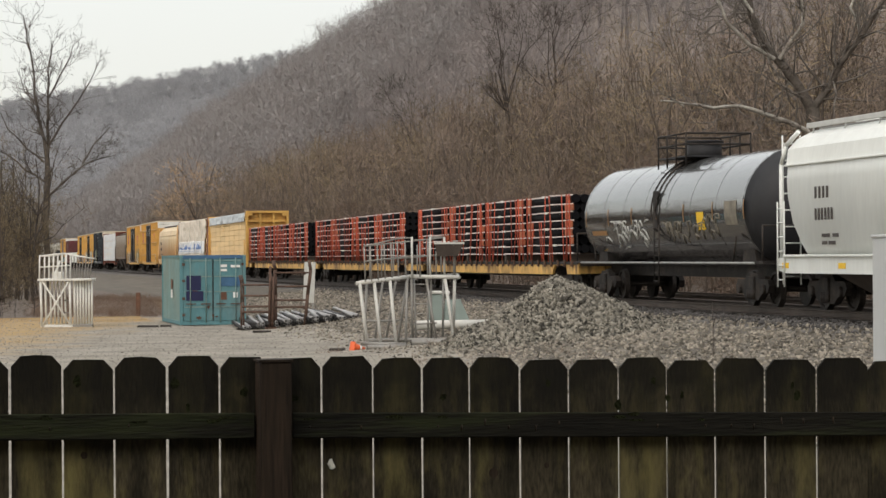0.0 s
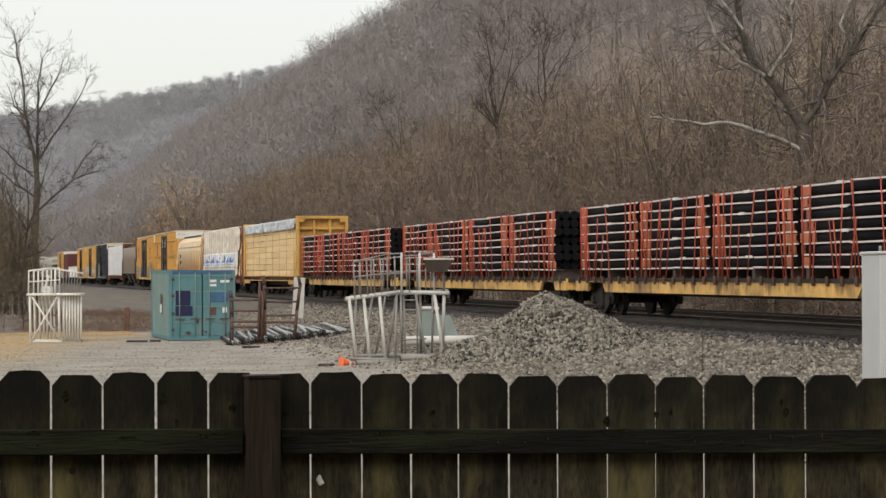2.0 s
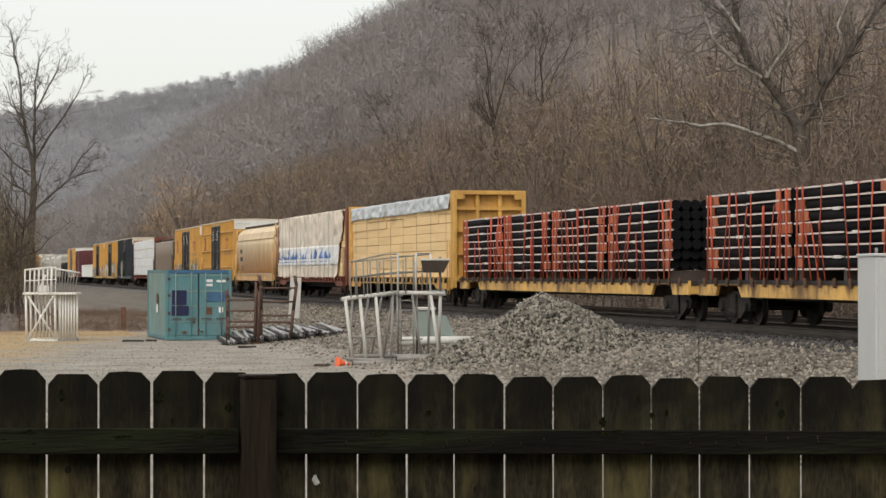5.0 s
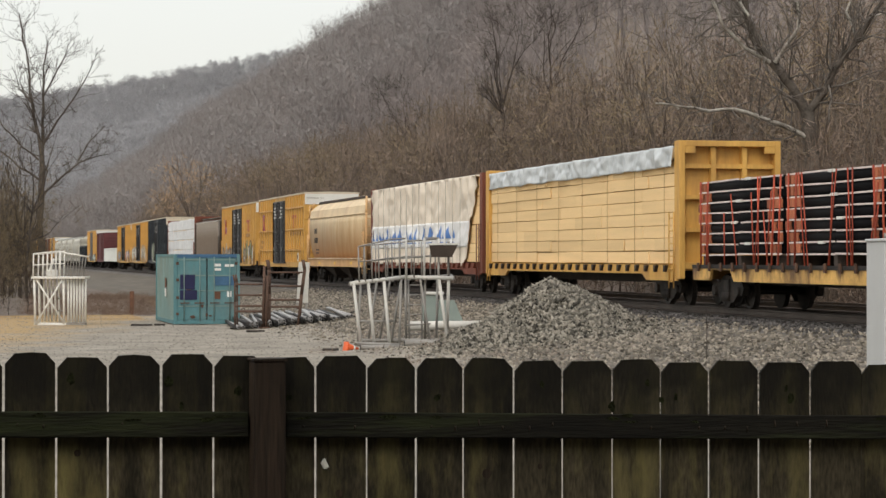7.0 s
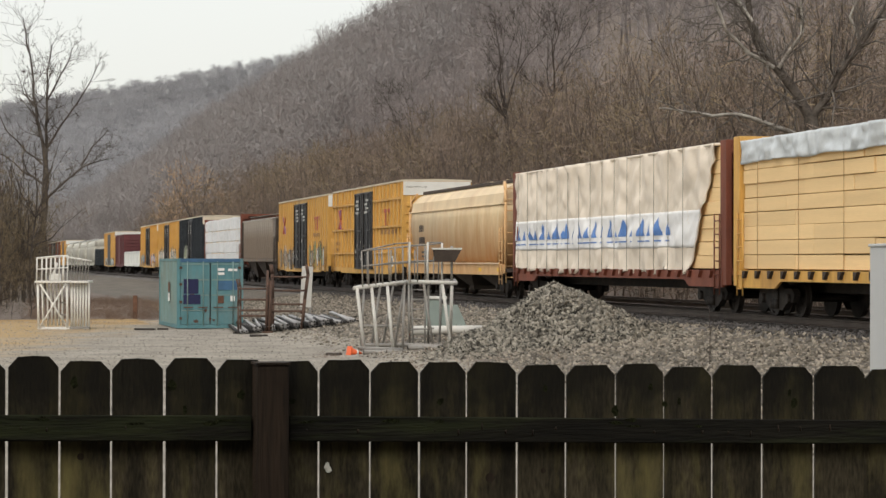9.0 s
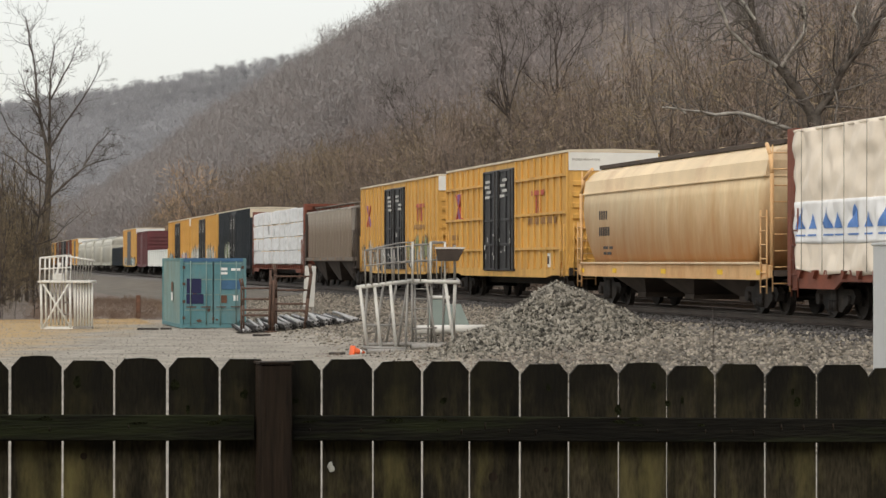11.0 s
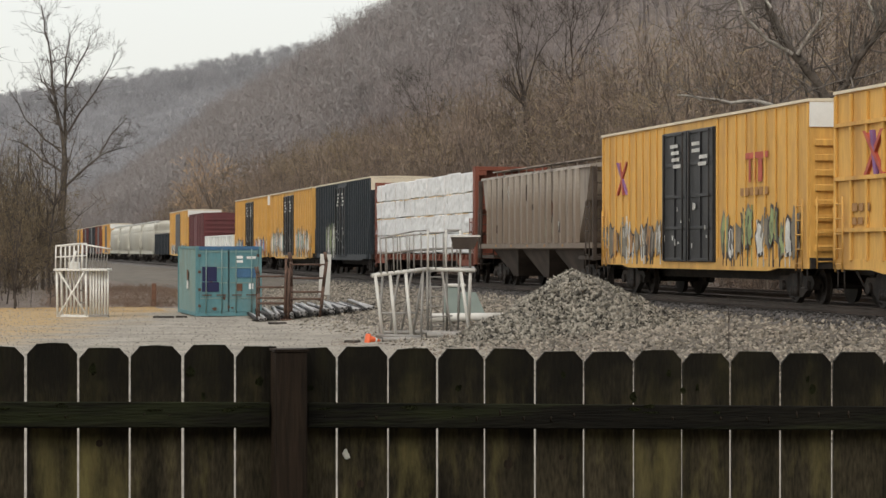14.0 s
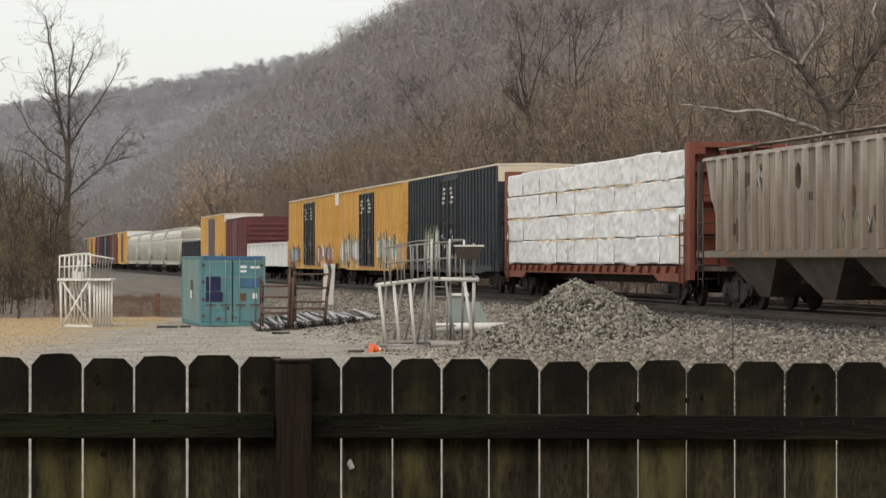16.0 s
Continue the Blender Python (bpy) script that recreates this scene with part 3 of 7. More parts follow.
def build_woods():
    rng = np.random.default_rng(11)
    brush = [crown_tree(i, 6.0, 4.0, 380, 0.75, 0.010, 0.06, 0.10, 9, 0.010) for i in range(7)]
    mid = [crown_tree(20 + i, 11, 6.0, 430, 1.0, 0.016, 0.12, 0.22, 10, 0.016) for i in range(8)]
    tall = [crown_tree(40 + i, 14, 7.5, 480, 1.2, 0.022, 0.14, 0.30, 11, 0.02) for i in range(7)]
    coarse = [crown_tree(60 + i, 14, 9.0, 300, 1.7, 0.040, 0.20, 0.30, 9, 0.03) for i in range(7)]
    fine = [crown_tree(80 + i, 13, 10.0, 140, 2.2, 0.10, 0.20, 0.25, 6, 0.06) for i in range(6)]
    woods("trackside_brush", brush, band(rng, 560, 60, 420, 30, 37, 0.6, 1.2, 1.2), M_TWIG_RED, "dense bare reddish brush along the far side of the track", 1, M_BARKFAR)
    woods("hillfoot_woods", mid, band(rng, 620, 70, 430, 33, 46, 0.65, 1.1, 1.1), M_TWIG, "bare brown young trees at the foot of the hill", 2, M_BARKFAR)
    woods("olive_woods", mid, band(rng, 260, 80, 430, 34, 47, 0.75, 1.15), M_TWIG_OLIVE, "bare olive-brown trees on the lower slope", 3, M_BARKFAR)
    woods("hillside_woods", tall, band(rng, 1150, 90, 560, 52, 170, 0.75, 1.15), M_TWIG_HAZE_NEAR, "bare grey-brown trees covering the hillside, paled by painted haze", 4, M_BARK_HAZE)
    woods("upper_woods", coarse, band(rng, 3300, 330, 1250, 40, 200, 0.8, 1.2), M_TWIG_HAZE, "bare trees on the long hillside, greyed by painted haze", 5, M_BARK_HAZE)
    spots = []
    while len(spots) < 3600:
        y, x = (rng.uniform(1150, 1905) if len(spots) < 2300 else rng.uniform(1790, 1905)), rng.uniform(-560, 60)
        if x / y < -0.24:
            continue
        spots.append((x, y, ground_z(x, y), rng.uniform(0.75, 1.1)))
    woods("far_woods", fine, spots, M_TWIG_HAZE_FAR, "leafless woods on the distant ridge, greyed by painted haze", 6)
    # thicket beside the yard
    spots = []
    for _ in range(170):
        y = rng.uniform(97, 150)
        x = -y * rng.uniform(0.172, 0.235)
        spots.append((x, y, ground_z(x, y), rng.uniform(0.35, 0.85) * (0.6 if y < 108 else 1.0)))
    woods("thicket", mid[:5] + brush[:3], spots, M_TWIG_DARK, "tangled bare olive-brown thicket beside the yard", 7, M_DARKBARK)
    # dead weeds on the bank
    weeds = [proto_tree(100 + i, 0.9, 2, (4, 6), 0.012, 0.05, 0.8, 0.006, 4, 0.4) for i in range(4)]
    spots = []
    for _ in range(1300):
        y = rng.uniform(99, 116)
        x = rng.uniform(-0.175, -0.095) * y
        spots.append((x, y, ground_z(x, y) - 0.05, rng.uniform(0.35, 0.9)))
    woods("dead_weeds", weeds, spots, M_TWIG_RED, "dead brown weeds on the bank beyond the yard", 8)
    spots = []
    for _ in range(60):
        p = tp(rng.uniform(30, 70), rng.uniform(9.5, 13.5))
        spots.append((p.x, p.y, ground_z(p.x, p.y) - 0.05, rng.uniform(0.3, 0.7)))
    woods("bank_weeds", weeds, spots, M_TWIG, "thin dead weeds on the ballast bank", 9)


build_woods()


def tubes_mesh(pieces, least=0.006):
    bm = bmesh.new()
    for p, q, r0, r1, depth in pieces:
        tube_in(bm, p, q, max(r0, least), 8 if r0 > 0.08 else 5 if r0 > 0.03 else 3, max(r1, least * 0.7), cap=False)
    return bm


def polylimb(points, r0, r1):
    """A limb through the given places, narrowing, as pieces."""
    out = []
    k = len(points) - 1
    for i in range(k):
        a, b = np.array(points[i], float), np.array(points[i + 1], float)
        ra, rb = r0 + (r1 - r0) * i / k, r0 + (r1 - r0) * (i + 1) / k
        m = (a + b) / 2 + np.array([0.02, 0.05, 0.03]) * np.linalg.norm(b - a)
        out += [(a, m, ra, (ra + rb) / 2, 3), (m, b, (ra + rb) / 2, rb, 3)]
    return out


def dress(rng, limbs, per, length, depth=2, up=0.06):
    """Branches and twigs growing from limbs."""
    out = []
    for p, q, r0, r1, _ in limbs:
        for _ in range(per):
            a = p + (q - p) * rng.random()
            w = (q - p) / (np.linalg.norm(q - p) + 1e-6) * 0.6 + rng.normal(0, 0.6, 3)
            sprout(rng, a, w, length * rng.uniform(0.5, 1.2), min(r1 * 0.45, 0.045), depth, out, 0.35, up, (2, 4), 4, 0.6, 0.8)
    return out


def build_sycamore():
    rng = np.random.default_rng(5)
    Y = 90.0
    tr = thing("tree", pose(0, 0, 0), "large bare tree with pale peeling upper limbs behind the track", "tree")
    L = lambda pts, dy=0.0: [(x, Y + dy * i, z) for i, (x, z) in enumerate(pts)]
    trunk = polylimb(L([(14.75, 0.2), (14.6, 4.0), (14.35, 8.1)]), 0.36, 0.27)
    lead = polylimb(L([(14.35, 8.0), (13.4, 9.6), (12.5, 10.6), (12.1, 11.8), (11.9, 13.3), (11.5, 15.2)], 0.2), 0.21, 0.08)
    right = polylimb(L([(14.4, 8.1), (15.0, 8.9), (15.35, 9.75), (16.2, 10.85), (16.95, 12.1), (18.3, 13.8)], -0.2), 0.16, 0.06)
    low = polylimb(L([(14.4, 7.1), (12.5, 7.85), (11.4, 8.15), (10.4, 8.05), (9.3, 8.2), (8.3, 8.3)], -0.4), 0.10, 0.035)
    upper = polylimb(L([(12.9, 10.0), (11.9, 10.5), (11.0, 11.3), (10.4, 12.6), (9.9, 14)], -0.4), 0.10, 0.04)
    mid = polylimb(L([(13.1, 10.0), (13.96, 11.3), (13.86, 12.6), (14.3, 14)], -0.3), 0.09, 0.04)
    tip = polylimb(L([(16.25, 11.0), (15.9, 12.0), (16.4, 13.1), (16.2, 14.3)], 0.3), 0.06, 0.025)
    far = polylimb(L([(12.1, 11.8), (11.2, 13.1), (10.5, 14.4)], 0.4), 0.06, 0.025)
    hook = polylimb(L([(9.4, 8.2), (8.8, 8.55), (8.3, 8.72)], -0.2), 0.035, 0.018)
    side = polylimb(L([(16.9, 11.8), (17.5, 11.9), (18.2, 12.3)], -0.3), 0.05, 0.02)
    part("trunk", tubes_mesh(trunk + lead + right), M_BROWNBARK, tr)
    for limb in (low, upper, mid, tip, far, hook, side):
        part("limb", tubes_mesh(limb), M_PALEBARK, tr, "pale peeling limb")
    part("crown", tubes_mesh(dress(rng, lead + right, 4, 2.2) + dress(rng, low + upper + mid, 3, 1.5), 0.008), M_BARK, tr)


def build_tall_tree(x, y, h, seed, lean, mat, label, r=0.3, fork=0.6, sides=14, reach=0.30, rise=0.75):
    rng = np.random.default_rng(seed)
    z = ground_z(x, y)
    tr = thing("tree", pose(x, y, z), label, "tree")
    trunk, crown = [], []
    sprout(rng, (0, 0, -0.3), (lean, 0, 1), h * fork, r, 0, trunk, 0.14, 0.05, (0, 0), 9)
    top = trunk[-1][1]
    for k in range(5):
        a = k * 1.26 + rng.uniform(-0.5, 0.5)
        sprout(rng, top - np.array([0, 0, rng.uniform(0, h * 0.08)]), (0.35 * math.cos(a), 0.35 * math.sin(a), 1), h * (1 - fork) * rng.uniform(0.75, 1.0), r * 0.22, 3, crown, 0.40, 0.07, (4, 5), 6, 0.55, 0.8)
    for k in range(sides):
        i = int(rng.integers(3, 9))
        a = rng.uniform(0, math.tau)
        sprout(rng, trunk[i][1], (math.cos(a), math.sin(a), rise), h * reach * rng.uniform(0.5, 1.1) * (1.15 - 0.06 * i), r * 0.20, 3, crown, 0.40, 0.09, (3, 4), 6, 0.52, 0.75)
    part("trunk", tubes_mesh(trunk), mat, tr)
    part("crown", tubes_mesh(crown, 0.010), mat, tr)


build_sycamore()


def build_forked_tree():
    """The tall tree beside the yard: a short trunk, two upright leaders and long up-curving side limbs."""
    rng = np.random.default_rng(3)
    x, y = -22.05, 130.0
    tr = thing("tree", pose(x, y, ground_z(x, y)), "tall bare grey tree with forked leaders and upswept limbs", "tree")
    L = lambda pts, dy=0.0: [(a, dy * i, z) for i, (a, z) in enumerate(pts)]
    trunk = polylimb(L([(0.0, -0.3), (0.0, 4.0), (0.1, 6.0), (0.12, 7.6)]), 0.19, 0.15)
    left = polylimb(L([(0.1, 7.5), (-0.35, 9.8), (-0.6, 11.2), (-0.72, 12.8), (-1.05, 14.2), (-1.3, 15.7)], 0.15), 0.10, 0.03)
    right = polylimb(L([(0.14, 7.5), (0.18, 9.4), (0.25, 11.0), (0.3, 12.6), (0.6, 13.9)], -0.2), 0.10, 0.03)
    limbs = [
        polylimb(L([(0.25, 11.0), (0.9, 12.4), (1.3, 13.2), (1.45, 14.0)], 0.3), 0.06, 0.02),
        polylimb(L([(0.2, 8.3), (1.05, 9.6), (1.85, 10.6), (2.55, 11.6), (3.25, 12.9)], -0.3), 0.07, 0.02),
        polylimb(L([(0.1, 5.4), (1.2, 6.5), (2.1, 7.3), (2.8, 7.6), (3.6, 7.8)], 0.4), 0.075, 0.02),
        polylimb(L([(2.1, 7.3), (2.6, 8.4), (3.4, 9.4)], 0.8), 0.06, 0.02),
        polylimb(L([(-0.05, 7.4), (-0.9, 8.1), (-1.9, 9.2), (-2.7, 10.8)], -0.4), 0.065, 0.02),
        polylimb(L([(0.0, 6.3), (-1.2, 7.0), (-2.3, 7.9), (-3.3, 8.2)], 0.5), 0.075, 0.02),
        polylimb(L([(-0.5, 10.6), (-1.2, 11.4), (-1.7, 12.7)], 0.4), 0.05, 0.018),
        polylimb(L([(0.05, 4.6), (-0.9, 5.4), (-1.9, 5.7)], -0.3), 0.06, 0.02),
    ]
    part("trunk", tubes_mesh(trunk + left + right), M_BROWNBARK, tr)
    for limb in limbs:
        part("limb", tubes_mesh(limb), M_BROWNBARK, tr)
    twigs = dress(rng, left + right, 4, 1.35, 2, 0.12)
    for limb in limbs:
        twigs += dress(rng, limb, 3, 1.05, 2, 0.10)
    part("crown", tubes_mesh(twigs, 0.007), M_BROWNBARK, tr)


def build_fan_tree(x, y, h, w, seed, mat, label):
    z = ground_z(x, y)
    tr = thing("tree", pose(x, y, z), label, "tree")
    v, f, which = crown_tree(seed, h, w, 1900, 1.2, 0.030, 0.22, 0.22, 18, 0.03)
    wood = which > 0
    for name, pick, m in (("trunk", wood, M_BARKFAR), ("crown", ~wood, mat)):
        ob = new(name, array_mesh(name, v, f[pick], m))
        ob.parent = tr


build_forked_tree()
build_tall_tree(-27.5, 126, 13.5, 8, -0.03, M_BARK, "bare grey tree leaning over the thicket", 0.18, 0.6, 14)
build_tall_tree(5.9, 172, 17.5, 12, -0.14, M_DARKBARK, "tall dark bare tree leaning at the foot of the hill", 0.22, 0.62, 14, 0.26, 1.0)
build_tall_tree(7.05, 176, 18.0, 13, 0.0, M_DARKBARK, "tall dark bare tree with upswept limbs at the hill", 0.22, 0.62, 14, 0.26, 1.0)
build_tall_tree(-2.5, 215, 15, 17, 0.03, M_DARKBARK, "slender dark bare tree on the lower slope", 0.13, 0.66, 10, 0.25, 1.1)
build_fan_tree(-31.4, 300, 14.5, 10.5, 19, M_TWIG_TAN, "round-crowned tan bare tree beyond the train")

# ---- the freight train ----
M_IRON = material("dirty_cast_iron", (0.020, 0.017, 0.015), 0.75, metal=0.2, spread=0.4, scale=3, grain=25, bump=0.2, stain=(0.085, 0.062, 0.046), stain_amount=0.6)
M_WHEEL = material("wheel_steel", (0.04, 0.034, 0.03), 0.55, metal=0.6, spread=0.3, scale=4)
M_YEL = material("weathered_yellow", (0.60, 0.345, 0.085), 0.6, spread=0.13, scale=1.1, grain=8, bump=0.05, stain=(0.30, 0.145, 0.05), stain_amount=0.6, stretch=(1.6, 1.6, 0.3))
M_YEL2 = material("flat_yellow", (0.68, 0.41, 0.12), 0.65, spread=0.15, scale=1.2, grain=10, bump=0.05, stain=(0.12, 0.065, 0.035), stain_amount=0.95, stretch=(1, 1, 0.8))
M_TANROOF = material("pale_roof", (0.62, 0.55, 0.42), 0.7, spread=0.12, scale=0.8)
M_WHITE = material("white_paint", (0.70, 0.70, 0.66), 0.6, spread=0.06, scale=1, stain=(0.4, 0.38, 0.33), stain_amount=0.3)
M_BLACKDOOR = material("black_paint", (0.014, 0.014, 0.016), 0.45, spread=0.2, scale=1.5, stain=(0.06, 0.055, 0.05), stain_amount=0.4)
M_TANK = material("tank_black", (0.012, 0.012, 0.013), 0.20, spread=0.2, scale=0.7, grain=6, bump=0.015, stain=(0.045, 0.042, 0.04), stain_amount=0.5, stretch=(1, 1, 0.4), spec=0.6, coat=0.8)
M_HEAD = material("dull_black", (0.016, 0.016, 0.018), 0.6, spread=0.2, scale=1.5, stain=(0.04, 0.036, 0.033), stain_amount=0.4)
M_HOPPER = material("pale_grey_paint", (0.70, 0.715, 0.68), 0.5, spread=0.06, scale=0.6, grain=8, bump=0.02, stain=(0.45, 0.44, 0.40), stain_amount=0.3, stretch=(1, 1, 0.25))
M_TANHOP = material("rust_streaked_tan", (0.66, 0.52, 0.32), 0.6, spread=0.10, scale=0.9, grain=8, bump=0.03, stain=(0.46, 0.26, 0.10), stain_amount=0.5, stretch=(1, 1, 0.35))
M_CREAM = material("faded_cream_paint", (0.47, 0.455, 0.385), 0.6, spread=0.08, scale=0.6, stain=(0.3, 0.27, 0.22), stain_amount=0.5, stretch=(1, 1, 0.3))
M_TANTOP = material("pale_tan_paint", (0.70, 0.55, 0.35), 0.6, spread=0.10, scale=0.9, stain=(0.46, 0.27, 0.15), stain_amount=0.7, stretch=(1, 1, 0.7))
M_GREYRIB = material("pale_rib_paint", (0.38, 0.34, 0.29), 0.7, spread=0.2, scale=1, stain=(0.11, 0.08, 0.06), stain_amount=0.85, stretch=(1.6, 1.6, 0.25))
M_GREYHOP = material("grimy_grey_paint", (0.27, 0.235, 0.198), 0.75, spread=0.15, scale=0.7, grain=10, bump=0.05, stain=(0.055, 0.036, 0.027), stain_amount=1.0, stretch=(2.2, 2.2, 0.22))
M_GRIME = material("brown_grime", (0.058, 0.044, 0.035), 0.85, spread=0.35, scale=1.5, bump=0.1)
M_OXIDE = material("oxide_red", (0.18, 0.052, 0.028), 0.65, spread=0.2, scale=1.0, stain=(0.07, 0.03, 0.02), stain_amount=0.6, stretch=(1, 1, 0.4))
M_MAROON = material("dull_maroon", (0.11, 0.028, 0.030), 0.65, spread=0.18, scale=0.8, stain=(0.06, 0.03, 0.025), stain_amount=0.5)
M_NAVY = material("dark_blue_black", (0.018, 0.024, 0.030), 0.55, spread=0.2, scale=0.8, stain=(0.05, 0.055, 0.06), stain_amount=0.5)
M_LUMBER = material("sawn_lumber", (0.80, 0.575, 0.30), 0.75, spread=0.06, scale=1.5, grain=22, bump=0.15, stretch=(0.15, 1, 3), per_object=0.08, spec=0.2)
M_SILVER = material("silver_wrap", (0.56, 0.60, 0.62), 0.42, spread=0.12, scale=2.5, grain=6, bump=0.5)
M_TARP = material("white_lumber_wrap", (0.76, 0.675, 0.56), 0.6, spread=0.06, scale=0.9, grain=5, bump=0.35)
M_TARPBAND = material("bright_wrap_band", (0.80, 0.80, 0.79), 0.6, spread=0.05, scale=1.2, grain=5, bump=0.35)
M_WRAP = material("white_pack_wrap", (0.70, 0.71, 0.705), 0.40, spread=0.08, scale=2.6, grain=6, bump=0.4, per_object=0.05)
M_BLUE = material("printed_blue", (0.10, 0.22, 0.52), 0.6, spread=0.1, scale=3)
M_PIPE = material("black_coated_pipe", (0.007, 0.007, 0.008), 0.7, spread=0.2, scale=2, spec=0.08)
M_PALESTRIP = material("pale_strip", (0.66, 0.58, 0.55), 0.7, spread=0.2, scale=2.5)
M_RED = material("red_strap", (0.38, 0.068, 0.034), 0.7, spread=0.35, scale=3, per_object=0.3)
M_BRICKRED = material("red_brown_stake", (0.36, 0.115, 0.055), 0.8, spread=0.4, scale=4, per_object=0.35)
M_RUSTY = material("dark_rust", (0.085, 0.045, 0.028), 0.85, spread=0.4, scale=4, bump=0.2, per_object=0.4)
M_GALVRAIL = material("galvanised_rail", (0.46, 0.46, 0.44), 0.6, spread=0.12, scale=3)
M_SIGNYEL = material("yellow_placard", (0.80, 0.50, 0.02), 0.5, spread=0.05)
M_INK = material("dark_lettering", (0.06, 0.05, 0.045), 0.7, spread=0.1)
M_FADED = material("faded_lettering", (0.30, 0.16, 0.06), 0.7, spread=0.2)
M_PAINTWHITE = material("sprayed_white", (0.50, 0.50, 0.47), 0.6, spread=0.3, scale=3)
M_PAINTGREEN = material("sprayed_green", (0.22, 0.27, 0.12), 0.6, spread=0.35, scale=3)
M_PAINTGREY = material("sprayed_grey", (0.17, 0.15, 0.115), 0.6, spread=0.35, scale=3)
M_PAINTTEAL = material("sprayed_teal", (0.12, 0.30, 0.30), 0.6, spread=0.3, scale=3)
M_PAINTRED = material("sprayed_red", (0.40, 0.08, 0.05), 0.6, spread=0.2, scale=3)
M_PAINTVIOLET = material("sprayed_violet", (0.22, 0.10, 0.24), 0.6, spread=0.2, scale=3)
M_STEELGREY = material("grey_steel", (0.30, 0.30, 0.29), 0.55, metal=0.3, spread=0.15, scale=3)



def rust_sheen_runs(m, z0, z1, rust):
    """Orange rust eaten up from the lower edge of a painted side, in uneven vertical tongues; on the tank, a painted
    grey sky sheen.
    """
    n, l = m.node_tree.nodes, m.node_tree.links
    b = n["Principled BSDF"]
    src = b.inputs["Base Color"].links[0].from_socket
    co, mp, sp, nz, ad, mr, mx = (n.new("ShaderNode" + k) for k in ("TexCoord", "Mapping", "SeparateXYZ", "TexNoise", "Math", "MapRange", "Mix"))
    mp.inputs["Scale"].default_value = (1.4, 1.4, 0.22)
    nz.inputs["Scale"].default_value, nz.inputs["Detail"].default_value, nz.inputs["Roughness"].default_value = 1.3, 7, 0.65
    l.new(co.outputs["Object"], sp.inputs[0])
    l.new(co.outputs["Object"], mp.inputs[0])
    l.new(mp.outputs[0], nz.inputs["Vector"])
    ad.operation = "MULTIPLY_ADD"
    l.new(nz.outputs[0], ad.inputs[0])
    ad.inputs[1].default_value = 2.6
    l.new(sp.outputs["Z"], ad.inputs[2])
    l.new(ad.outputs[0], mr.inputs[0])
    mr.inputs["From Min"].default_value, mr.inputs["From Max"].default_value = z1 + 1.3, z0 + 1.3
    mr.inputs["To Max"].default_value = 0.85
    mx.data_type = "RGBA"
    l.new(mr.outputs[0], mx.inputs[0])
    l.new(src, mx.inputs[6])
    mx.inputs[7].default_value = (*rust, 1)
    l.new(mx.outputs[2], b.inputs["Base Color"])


M_TANSILL = material("rusty_tan_sill", (0.64, 0.40, 0.19), 0.65, spread=0.12, scale=1.2, grain=9, bump=0.05, stain=(0.50, 0.24, 0.08), stain_amount=0.8, stretch=(1, 1, 0.6))
rust_sheen_runs(M_TANHOP, 1.3, 3.2, (0.50, 0.215, 0.06))
rust_sheen_runs(M_YEL2, 1.26, 0.93, (0.085, 0.04, 0.022))
# upper shell pales to grey: the sky's reflection painted in as colour
rust_sheen_runs(M_TANK, 3.6, 2.5, (0.085, 0.085, 0.083))
rust_sheen_runs(M_GREYRIB, 1.2, 2.0, (0.21, 0.165, 0.125))
rust_sheen_runs(M_GREYHOP, 1.4, 2.8, (0.155, 0.12, 0.09))
CARS = []
WHEELSETS = []
ROLL = 0.457


def lathe_in(bm, profile, seg=20, axis="y"):
    """A turned solid round the y axis, from rows of (along, radius)."""
    rings = [[(r * math.cos(i * math.tau / seg), a, r * math.sin(i * math.tau / seg)) for i in range(seg)] for a, r in profile]
    return loft_in(bm, rings)


